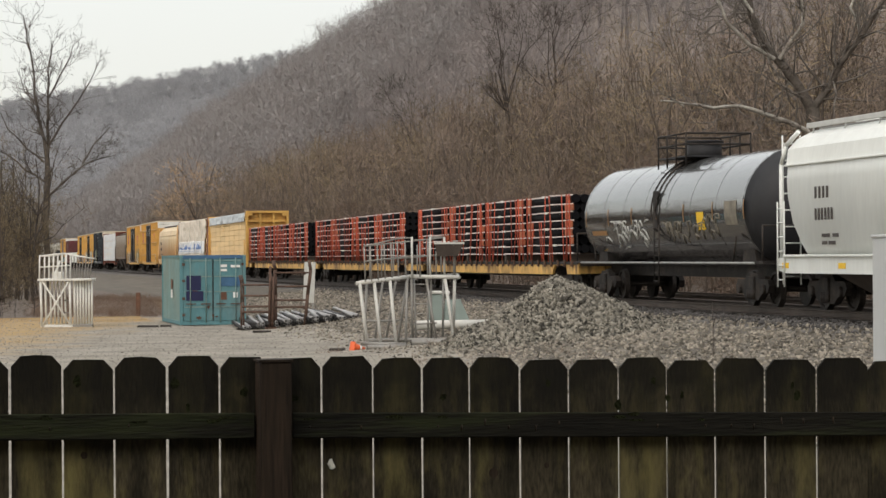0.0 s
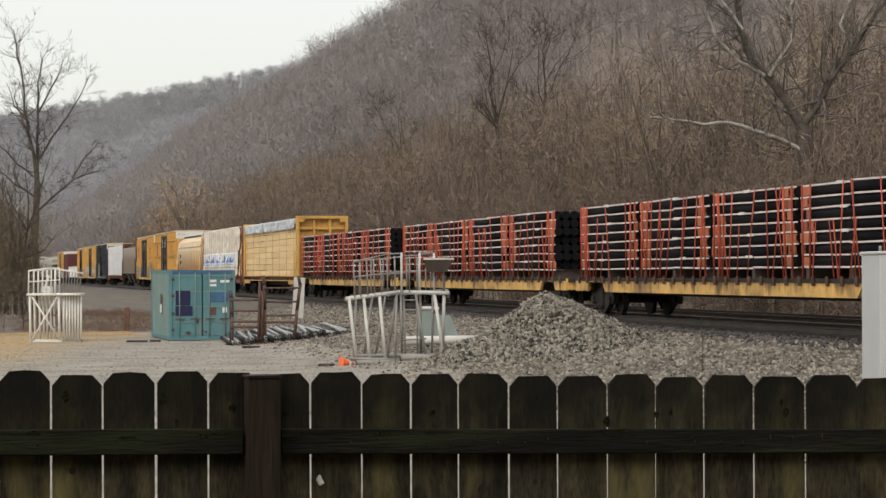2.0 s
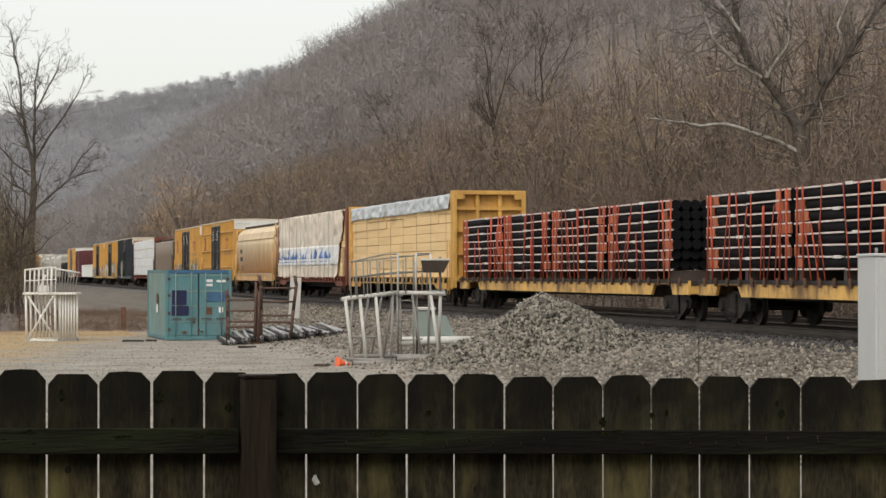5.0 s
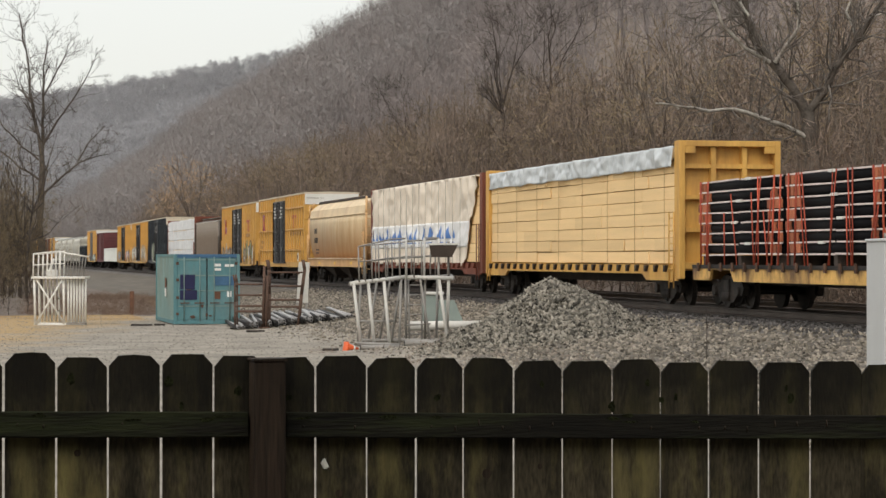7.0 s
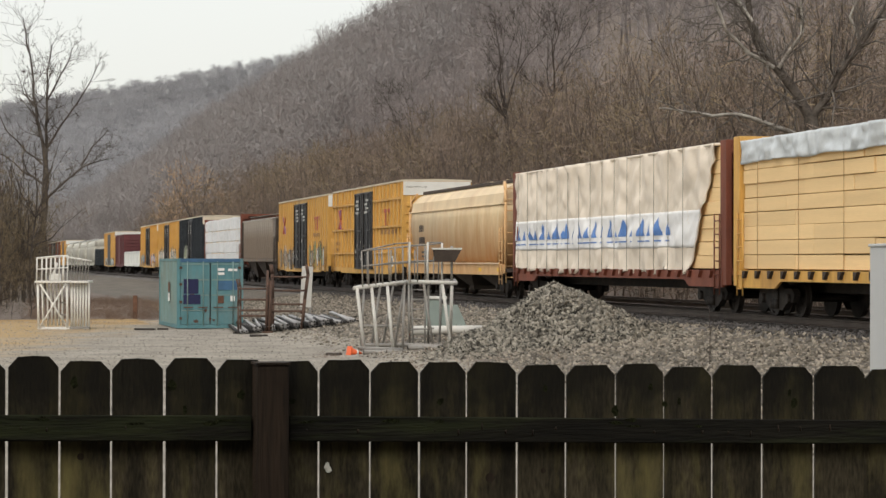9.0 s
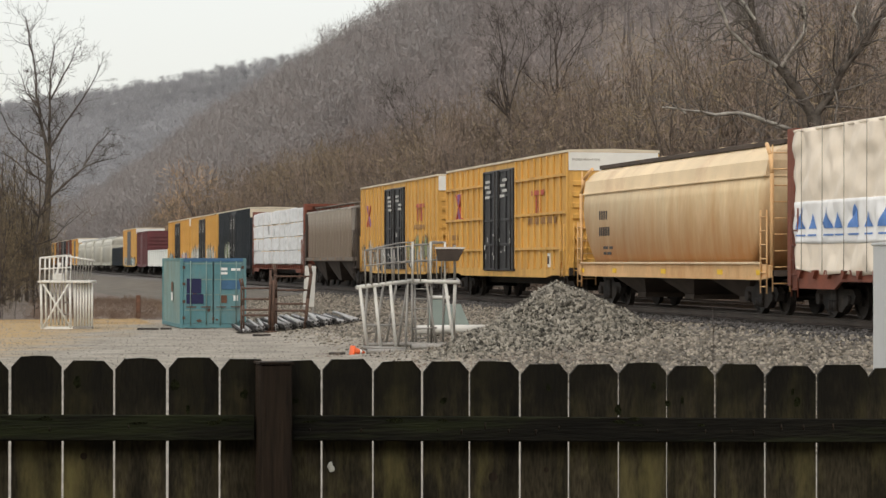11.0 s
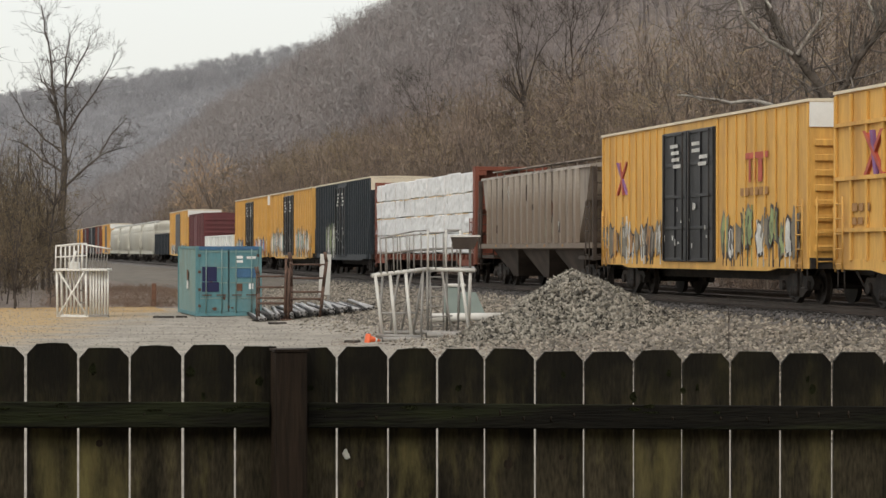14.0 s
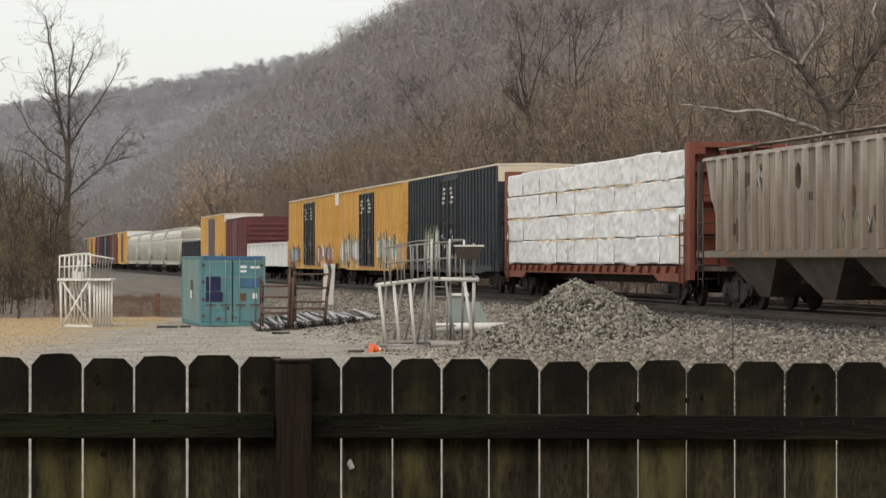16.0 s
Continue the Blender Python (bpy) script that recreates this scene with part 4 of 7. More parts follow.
def make_running_gear():
    bm = bmesh.new()
    for sgn in (-1, 1):
        lathe_in(bm, [(sgn * 0.67, 0.10), (sgn * 0.675, 0.485), (sgn * 0.70, 0.487), (sgn * 0.71, ROLL), (sgn * 0.81, ROLL - 0.006), (sgn * 0.812, 0.39), (sgn * 0.77, 0.36), (sgn * 0.775, 0.16), (sgn * 0.83, 0.14), (sgn * 0.84, 0.08)], 22)
    tube_in(bm, (0, -1.08, 0), (0, 1.08, 0), 0.075, 10)
    # cast openings in the plate of the wheel, so that its turning shows
    for sgn in (-1, 1):
        for k in range(3):
            a = k * math.tau / 3
            tube_in(bm, (0.26 * math.cos(a), sgn * 0.774, 0.26 * math.sin(a)), (0.26 * math.cos(a), sgn * 0.786, 0.26 * math.sin(a)), 0.045, 8)
    wheel = mesh_of("wheelset", bm, M_WHEEL)
    bm = bmesh.new()
    out = [(-1.25, 0.55), (-1.1, 0.70), (-0.55, 0.70), (-0.35, 0.86), (0.35, 0.86), (0.55, 0.70), (1.1, 0.70), (1.25, 0.55), (1.12, 0.36), (0.78, 0.38), (0.45, 0.17), (-0.45, 0.17), (-0.78, 0.38), (-1.12, 0.36)]
    for y0, y1 in ((-1.10, -0.93), (0.93, 1.10)):
        prism_in(bm, out, y0, y1)
    box_in(bm, -0.22, 0.22, -1.16, 1.16, 0.42, 0.78, 0.02)
    for y in (-1.02, 1.02):
        for x in (-0.16, 0.0, 0.16):
            tube_in(bm, (x, y - 0.12, 0.20), (x, y - 0.12, 0.44), 0.065, 8)
        for x in (-0.89, 0.89):
            sg = -1 if y < 0 else 1
            tube_in(bm, (x, y + sg * 0.02, 0.457), (x, y + sg * 0.16, 0.457), 0.13, 10)
    frame_me = mesh_of("bogie", bm, M_IRON)
    bm = bmesh.new()
    box_in(bm, -0.45, 0.35, -0.13, 0.13, 0.72, 0.95, 0.02)
    box_in(bm, 0.30, 0.62, -0.17, 0.17, 0.69, 0.98, 0.05)
    tube_in(bm, (0.1, -0.35, 0.80), (0.55, -0.30, 0.40), 0.03, 6)
    return wheel, frame_me, mesh_of("coupler", bm, M_IRON)


WHEEL_ME, BOGIE_ME, COUPLER_ME = make_running_gear()


def car(name, q0, q1, label, bogies=1.0, inset=2.0, group="cars of the freight train"):
    """A car from q0 to q1 along the train, with running gear. Its x points the way it runs, its near side is at negative y."""
    length = q1 - q0
    ob = thing(name, track_pose((q0 + q1) / 2, D_FAR, RAIL), label, "freight car", group)
    CARS.append((ob, (q0 + q1) / 2))
    for x in (length / 2 - inset, inset - length / 2):
        b = shared("bogie", BOGIE_ME, ob, pose(x, 0, 0))
        for dx in (-0.89, 0.89):
            w = new("wheelset", WHEEL_ME)
            w.parent = b
            w.matrix_parent_inverse = pose(dx, 0, ROLL)
            WHEELSETS.append(w)
    shared("coupler", COUPLER_ME, ob, pose(length / 2, 0, 0))
    shared("coupler", COUPLER_ME, ob, pose(-length / 2, 0, 0, 0, 0, 180))
    return ob, length


def ladder(parent, x, y, z0, z1, width, mat, along="x", rungs=6):
    bm = bmesh.new()
    w = width / 2
    ends = ((x - w, y), (x + w, y)) if along == "x" else ((x, y - w), (x, y + w))
    for a in ends:
        tube_in(bm, (a[0], a[1], z0), (a[0], a[1], z1), 0.022, 5)
    for i in range(rungs):
        z = z0 + (z1 - z0) * (i + 0.5) / rungs
        tube_in(bm, (*ends[0], z), (*ends[1], z), 0.018, 5)
    return part("ladder", bm, mat, parent)


def bars(parent, x, z, widths, h, y, mat, name="lettering", gap=0.35):
    """Plain bars in a row on the near side, in place of writing."""
    bm = bmesh.new()
    for w in widths:
        box_in(bm, x, x + w, y - 0.006, y + 0.002, z, z + h)
        x += w * (1 + gap)
    return part(name, bm, mat, parent)


def blob(rng, x, z, w, h, y, lift):
    bm = bmesh.new()
    k = 14
    out = []
    for i in range(k):
        a = i * math.tau / k
        r = rng.uniform(0.6, 1.0)
        out.append((x + w / 2 * r * math.cos(a), z + h / 2 * r * math.sin(a)))
    return prism_in(bm, out, y - 0.004 - lift, y)


def spray(parent, rng, x0, x1, z0, z1, y, mats, count):
    """Sprayed letters that cannot be read: jagged overlapping shapes with dark edges, cut by strokes, with drips."""
    n = max(3, round((x1 - x0) / 0.58))
    clamp = lambda z: min(z1 + 0.05, max(z0 - 0.04, z))
    for i in range(n):
        m = mats[i % len(mats)]
        xc = x0 + (x1 - x0) * (i + 0.5) / n + rng.uniform(-0.15, 0.15)
        w, h = (x1 - x0) / n * rng.uniform(0.95, 1.5), (z1 - z0) * rng.uniform(0.55, 1.0)
        zc = z0 + h / 2 + rng.uniform(0, max(0.01, (z1 - z0 - h)))
        out = []
        for k in range(10):
            a = (k + rng.uniform(-0.3, 0.3)) * math.tau / 10
            rr = (1.0 if k % 2 else rng.uniform(0.5, 0.95)) / max(abs(math.cos(a)), abs(math.sin(a))) * 0.85
            out.append((math.cos(a) * rr, math.sin(a) * rr))
        lift = 0.001 * i
        letter = part("sprayed_letter", prism_in(bmesh.new(), [(xc + w / 2 * a * 1.16, clamp(zc + h / 2 * b * 1.1)) for a, b in out], y - 0.004 - lift, y), M_INK if i % 2 else M_PAINTGREY, parent)
        part("fill", prism_in(bmesh.new(), [(xc + w / 2 * a * 0.86, clamp(zc + h / 2 * b * 0.9)) for a, b in out], y - 0.007 - lift, y), m, letter)
        paint = rng.choice((M_INK, M_PAINTWHITE, m))
        for k in range(4):
            xx, zz = xc + rng.uniform(-w / 2, w / 3), zc + rng.uniform(-h / 2, h / 5)
            hh, ww, tilt = rng.uniform(0.2, 0.6) * h, rng.uniform(0.03, 0.08), rng.uniform(-0.22, 0.22)
            part("stroke", prism_in(bmesh.new(), [(xx, clamp(zz)), (xx + ww, clamp(zz)), (xx + ww + tilt, clamp(zz + hh)), (xx + tilt, clamp(zz + hh))], y - 0.010 - lift - 0.0003 * k, y), paint, letter)
        for k in range(2):
            xx = xc + rng.uniform(-w / 2, w / 2)
            part("drip", prism_in(bmesh.new(), [(xx, z0 - 0.04), (xx + 0.025, z0 - 0.04), (xx + 0.025, z0 + h * 0.4), (xx, z0 + h * 0.4)], y - 0.0115 - lift - 0.0003 * k, y), paint, letter)


def boxcar(q0, q1, label, wall, top=4.92, sill=0.78, door=(0.363, 0.618), door_mat=None, ribs="grid", roof=None, endcap=None, seed=1, detail=True, step=1.3, halfw=1.50):
    ob, L = car("boxcar", q0, q1, label)
    rng = random.Random(seed)
    h = L / 2
    door_mat = door_mat or M_BLACKDOOR
    part("body", box(-h, h, -halfw, halfw, sill + 0.25, top, 0.015), wall, ob)
    bm = bmesh.new()
    for y0, y1 in ((-halfw - 0.03, -halfw + 0.06), (halfw - 0.06, halfw + 0.03)):
        prism_in(bm, [(-h, sill + 0.34), (-h, sill + 0.10), (-h + 2.2, sill + 0.10), (-h + 2.9, sill + 0.02), (h - 2.9, sill + 0.02), (h - 2.2, sill + 0.10), (h, sill + 0.10), (h, sill + 0.34)], y0, y1)
    part("side_sill", bm, wall, ob)
    rings = [[(x, -halfw - 0.06, top - 0.02), (x, -halfw - 0.06, top + 0.05), (x, 0, top + 0.09), (x, halfw + 0.06, top + 0.05), (x, halfw + 0.06, top - 0.02)] for x in (-h - 0.04, h + 0.04)]
    part("roof", loft_in(bmesh.new(), rings), roof or M_TANROOF, ob, "pale roof")
    d0, d1 = -h + door[0] * L, -h + door[1] * L
    rib = mesh_of("rib", box(-0.05, 0.05, -0.075 if ribs == "grid" else -0.05, 0.0, 0, top - 0.06 - sill - 0.3, 0.012), wall)
    for side, turn in ((-1, 0), (1, 180)):
        y = side * halfw
        for a, b in ((-h + 0.08, d0 - 0.10), (d1 + 0.10, h - 0.08)):
            n = max(2, round((b - a) / step))
            if ribs == "plain":
                continue
            for i in range(n + 1):
                shared("rib", rib, ob, pose(a + (b - a) * i / n, y, sill + 0.3, 0, 0, turn))
            if ribs == "grid" and side < 0:
                for z in (4.18, 2.95, 1.78):
                    part("stringer", box(a, b, y - 0.088, y - 0.002, z - 0.045, z + 0.045), wall, ob)
        z0, z1 = sill + 0.22, top - 0.24
        m = (d0 + d1) / 2
        for a, b in ((d0, m - 0.015), (m + 0.015, d1)):
            bm = bmesh.new()
            ya, yb = sorted((y, y + side * 0.07))
            box_in(bm, a, b, ya, yb, z0, z1, 0.01)
            dr = part("door", bm, door_mat, ob, "black sliding plug door" if door_mat is M_BLACKDOOR else "")
            if side < 0 and detail:
                bm = bmesh.new()
                for i in range(5):
                    z = z0 + 0.06 + (z1 - z0 - 0.12) * i / 4
                    box_in(bm, a + 0.03, b - 0.03, y - 0.115, y - 0.072, z - 0.045, z + 0.045, 0.01)
                for x in (a + 0.08, (a + b) / 2, b - 0.08):
                    box_in(bm, x - 0.045, x + 0.045, y - 0.11, y - 0.073, z0 + 0.02, z1 - 0.02)
                part("door_frame", bm, door_mat, dr)
                bm = bmesh.new()
                for x in (a + 0.28, b - 0.28):
                    tube_in(bm, (x, y - 0.14, z0 + 0.05), (x, y - 0.14, z1 - 0.05), 0.022, 6)
                part("locking_rod", bm, M_IRON, dr)
                bm = bmesh.new()
                for i in range(4):
                    x = a + rng.uniform(0.3, (b - a) * 0.5)
                    z = z1 - 0.45 - 0.19 * i
                    box_in(bm, x, x + (b - a) * 0.30, y - 0.121, y - 0.117, z, z + 0.10)
                for i in range(6):
                    x, z = rng.uniform(a + 0.2, b - 0.4), rng.uniform(z0 + 0.3, z0 + 1.5)
                    box_in(bm, x, x + rng.uniform(0.05, 0.16), y - 0.121, y - 0.117, z, z + rng.uniform(0.05, 0.2))
                tagged(part("stencil", bm, M_PAINTWHITE, dr, "pale stencilled bars"), kind="stuff")
    # ends
    for sgn in (1, -1):
        bm = bmesh.new()
        top_z = top - 0.62 if endcap else top - 0.1
        z = sill + 0.5
        while z < top_z - 0.2:
            box_in(bm, *sorted((sgn * h - sgn * 0.01, sgn * (h + 0.06))), -halfw + 0.12, halfw - 0.12, z, z + 0.17, 0.02)
            z += 0.36
        part("end_ribs", bm, wall, ob)
        if endcap:
            part("end_panel", box(*sorted((sgn * h - sgn * 0.01, sgn * (h + 0.035))), -halfw - 0.01, halfw + 0.01, top_z, top - 0.03), endcap, ob, "white painted upper end panel")
        part("end_sill", box(*sorted((sgn * h - sgn * 0.05, sgn * (h + 0.10))), -halfw, halfw, sill + 0.1, sill + 0.36), M_IRON, ob)
    if detail:
        for x in (h - 0.45, -h + 0.45):
            ladder(ob, x, -halfw - 0.10, sill + 0.05, 2.55, 0.42, wall, rungs=5)
        ladder(ob, h + 0.12, -halfw + 0.35, sill + 0.1, 2.6, 0.42, wall, along="y", rungs=5)
        for x in (h - 0.35, -h + 0.35):
            bm = bmesh.new()
            for dx in (-0.2, 0.2):
                tube_in(bm, (x + dx, -halfw, sill + 0.15), (x + dx, -halfw, 0.42), 0.02, 5)
            tube_in(bm, (x - 0.2, -halfw, 0.42), (x + 0.2, -halfw, 0.42), 0.02, 5)
            part("sill_step", bm, M_IRON, ob)
        part("underframe", box(-h + 3, h - 3, -0.5, 0.5, 0.55, sill + 0.3), M_IRON, ob)
    return ob, h


def lettering(parent, body, x, y, z, size, mat, rot):
    cu = bpy.data.curves.new("lettering", "FONT")
    cu.body, cu.size, cu.extrude = body, size, 0.002
    cu.materials.append(mat)
    ob = new("lettering", cu)
    ob.parent = parent
    ob.matrix_basis = pose(x, y, z, *rot)
    return ob


def chutes(ob, xs, z_top, mat, wide=2.3):
    for x in xs:
        rings = [[(x - wide, -1.35, z_top), (x + wide, -1.35, z_top), (x + wide, 1.35, z_top), (x - wide, 1.35, z_top)],
                 [(x - 0.4, -0.75, 0.42), (x + 0.4, -0.75, 0.42), (x + 0.4, 0.75, 0.42), (x - 0.4, 0.75, 0.42)],
                 [(x - 0.4, -0.75, 0.28), (x + 0.4, -0.75, 0.28), (x + 0.4, 0.75, 0.28), (x - 0.4, 0.75, 0.28)]]
        part("discharge_chute", loft_in(bmesh.new(), rings), mat, ob)


def round_hopper(q0, q1, label, mat, top_mat, sill_mat, marks=True, high_rail=True):
    ob, L = car("covered_hopper", q0, q1, label)
    h = L / 2
    levels = [(1.10, h - 1.85, 1.42), (1.6, h - 1.4, 1.53), (2.1, h - 0.95, 1.575), (2.7, h - 0.66, 1.585), (3.1, h - 0.56, 1.57), (3.45, h - 0.52, 1.53)]
    rings = []
    for z, x, y in levels:
        c = 0.12
        rings.append([(-x + c, -y, z), (x - c, -y, z), (x, -y + c, z), (x, y - c, z), (x - c, y, z), (-x + c, y, z), (-x, y - c, z), (-x, -y + c, z)])
    bm = loft_in(bmesh.new(), rings, smooth=True)
    part("body", bm, mat, ob)
    rings = []
    for z, x, y in [(3.45, h - 0.52, 1.53), (3.85, h - 0.48, 1.46), (4.10, h - 0.5, 1.22), (4.29, h - 0.6, 0.85), (4.36, h - 0.7, 0.5)]:
        rings.append([(-x, -y, z), (x, -y, z), (x, y, z), (-x, y, z)])
    part("roof", loft_in(bmesh.new(), rings, smooth=False), top_mat, ob)
    part("roof_eave", box(-h + 0.5, h - 0.5, -1.585, 1.585, 3.43, 3.48, 0.01), top_mat, ob)
    for y in (-1.59, 1.53):
        part("side_sill", prism_in(bmesh.new(), [(-h, 0.95), (-h + 0.7, 0.88), (h - 0.7, 0.88), (h, 0.95), (h, 1.24), (h - 1.2, 1.30), (-h + 1.2, 1.30), (-h, 1.24)], y, y + 0.06), sill_mat, ob)
    part("sill_lip", box(-h + 0.6, h - 0.6, -1.66, -1.591, 1.27, 1.325, 0.008), top_mat, ob, "pale lip along the side sill")
    part("end_floor", box(-h, h, -1.5, 1.5, 0.98, 1.12), M_GRIME, ob)
    chutes(ob, (-h * 0.52, 0, h * 0.52), 1.1, M_GRIME, 2.2)
    for sgn in (1, -1):
        for y in (-1.5, 1.5):
            bm = bmesh.new()
            pts = [(sgn * (h - 0.12), y, 1.2), (sgn * (h - 0.12), y, 3.5), (sgn * (h - 0.35), y * 0.97, 3.95), (sgn * (h - 0.9), y * 0.9, 4.25)]
            for a, b in zip(pts, pts[1:]):
                tube_in(bm, a, b, 0.055, 6)
            part("corner_post", bm, sill_mat, ob)
        ladder(ob, sgn * (h - 0.14), -1.25, 0.6, 4.2, 0.45, sill_mat, along="y", rungs=9)
        ladder(ob, sgn * (h - 0.38), -1.62, 0.55, 2.6, 0.45, sill_mat, rungs=6)
        part("end_slope", prism_in(bmesh.new(), [(sgn * (h - 2.25), 1.1), (sgn * (h - 0.72), 3.2), (sgn * (h - 0.78), 3.2), (sgn * (h - 2.35), 1.1)], -1.35, 1.35), M_GRIME, ob)
    zr = 4.40 if high_rail else 4.30
    bm = bmesh.new()
    for y in (-0.55, 0.55):
        box_in(bm, -h + 0.7, h - 0.7, y - 0.2, y + 0.2, zr - 0.08, zr - 0.04)
    part("roof_walk", bm, M_STEELGREY, ob)
    bm = bmesh.new()
    for i in range(9):
        x = -h + 0.9 + (L - 1.8) * i / 8
        tube_in(bm, (x, -1.0, 4.12), (x, -0.95, zr), 0.022, 4)
    box_in(bm, -h + 0.55, h - 0.55, -1.02, -0.90, zr - 0.05, zr + 0.07, 0.01)
    part("roof_rail", bm, M_GALVRAIL if high_rail else M_GRIME, ob)
    for i in range(6):
        x = -h + 2.2 + (L - 4.4) * i / 5
        part("hatch", lathe_hatch(x), top_mat, ob)
    if marks:
        for z, ws in ((2.62, (0.12,) * 4), (2.12, (0.10,) * 6)):
            bars(ob, -h + 2.55, z, ws, 0.27, -1.592, M_INK, gap=1.0)
        bars(ob, -h + 2.9, 1.72, (0.5, 0.35), 0.08, -1.56, M_INK)
        bars(ob, -h + 2.9, 1.55, (0.3, 0.4), 0.08, -1.55, M_INK)
        for x in (-h + 0.4, -h + 4.0, 0, h - 4, h - 1):
            part("reflector", box(x, x + 0.42, -1.602, -1.588, 1.00, 1.13), M_SIGNYEL, ob, "yellow reflector strip")
    return ob, h


def lathe_hatch(x):
    bm = bmesh.new()
    tube_in(bm, (x, 0, 4.33), (x, 0, 4.45), 0.40, 14)
    tube_in(bm, (x, 0, 4.45), (x, 0, 4.49), 0.32, 14)
    return bm


def rib_hopper(q0, q1, label):
    ob, L = car("covered_hopper", q0, q1, label)
    h = L / 2
    rings = []
    for z, x, y in [(1.35, h - 2.0, 1.42), (1.55, h - 2.0, 1.5), (2.8, h - 1.2, 1.5), (2.95, h - 1.0, 1.5), (4.02, h - 0.55, 1.5)]:
        rings.append([(-x, -y, z), (x, -y, z), (x, y, z), (-x, y, z)])
    part("body", loft_in(bmesh.new(), rings), M_GREYHOP, ob)
    rings = [[(x, -1.56, 4.00), (x, -1.52, 4.09), (x, -0.8, 4.20), (x, 0.8, 4.20), (x, 1.52, 4.09), (x, 1.56, 4.00)] for x in (-h + 0.4, h - 0.4)]
    part("roof", loft_in(bmesh.new(), rings), M_GREYHOP, ob)
    rib = mesh_of("rib", box(-0.06, 0.06, -0.15, 0, 0, 2.44, 0.01), M_GREYRIB)
    n = 15
    for i in range(n):
        x = -h + 1.9 + (L - 3.8) * i / (n - 1)
        for y, turn in ((-1.5, 0), (1.5, 180)):
            shared("rib", rib, ob, pose(x, y, 1.56, 0, 0, turn))
    part("side_sill", box(-h, h, -1.6, -1.5, 1.38, 1.56, 0.01), M_GREYHOP, ob)
    part("side_sill", box(-h, h, 1.5, 1.6, 1.38, 1.56, 0.01), M_GREYHOP, ob)
    part("center_sill", box(-h, h, -0.35, 0.35, 0.70, 1.05), M_GRIME, ob)
    for x in (-h * 0.55, 0, h * 0.55):
        rings = [[(x - 2.1, -1.38, 1.40), (x + 2.1, -1.38, 1.40), (x + 2.1, 1.38, 1.40), (x - 2.1, 1.38, 1.40)],
                 [(x - 0.35, -0.95, 0.36), (x + 0.35, -0.95, 0.36), (x + 0.35, 0.95, 0.36), (x - 0.35, 0.95, 0.36)]]
        part("discharge_chute", loft_in(bmesh.new(), rings), M_GRIME, ob, "brown grimy discharge chute")
    for sgn in (1, -1):
        part("end_slope", prism_in(bmesh.new(), [(sgn * (h - 2.1), 1.4), (sgn * (h - 0.6), 4.0), (sgn * (h - 0.68), 4.0), (sgn * (h - 2.2), 1.4)], -1.4, 1.4), M_IRON, ob)
        for y in (-1.5, 1.5):
            part("corner_post", box(*sorted((sgn * (h - 0.12), sgn * h)), y - 0.06, y + 0.06, 1.0, 4.0), M_GRIME, ob)
        ladder(ob, sgn * (h - 0.05), -1.2, 0.6, 4.05, 0.45, M_GRIME, along="y", rungs=9)
        ladder(ob, sgn * (h - 0.45), -1.62, 0.6, 2.9, 0.45, M_GRIME, rungs=6)
        part("end_deck", box(*sorted((sgn * (h - 2.2), sgn * h)), -1.45, 1.45, 1.02, 1.14), M_GRIME, ob)
    bm = bmesh.new()
    for i in range(14):
        x = -h + 0.6 + (L - 1.2) * i / 13
        tube_in(bm, (x, -0.95, 4.10), (x, -0.95, 4.33), 0.025, 4)
    box_in(bm, -h + 0.3, h - 0.3, -1.05, -0.65, 4.32, 4.36)
    box_in(bm, -h + 0.3, h - 0.3, 0.65, 1.05, 4.32, 4.36)
    part("roof_walk", bm, M_GREYHOP, ob)
    for i in range(5):
        part("reflector", box(-h + 3.1 + i * 2.5, -h + 3.30 + i * 2.5, -1.608, -1.598, 1.44, 1.52), M_FADED, ob, "dull orange reflector patch")
    rng = random.Random(7)
    for k in range(9):
        x, z = -h + 2.4 + rng.uniform(0, L - 5.2), rng.uniform(1.7, 3.6)
        part("peeled_patch", blob(rng, x, z, rng.uniform(0.2, 0.5), rng.uniform(0.3, 1.1), -1.503, 0.002), rng.choice((M_GRIME, M_RUSTY)), ob, "dark patch of peeled paint")
    bars(ob, -h + 4.2, 2.55, (0.09, 0.09, 0.09, 0.09), 0.22, -1.504, M_GRIME, gap=0.7)
    bars(ob, -h + 8.0, 2.75, (0.1, 0.1, 0.1, 0.1, 0.1), 0.2, -1.504, M_GRIME, gap=0.7)
    bars(ob, -h + 8.0, 2.30, (0.1, 0.1, 0.1), 0.2, -1.504, M_GRIME, gap=0.7)
    spray(ob, rng, -h + 3.2, -h + 5.6, 2.9, 3.8, -1.503, [M_GRIME], 4)
    spray(ob, rng, -h + 10.2, -h + 12.6, 1.65, 2.6, -1.503, [M_PAINTGREY, M_GRIME], 5)
    return ob


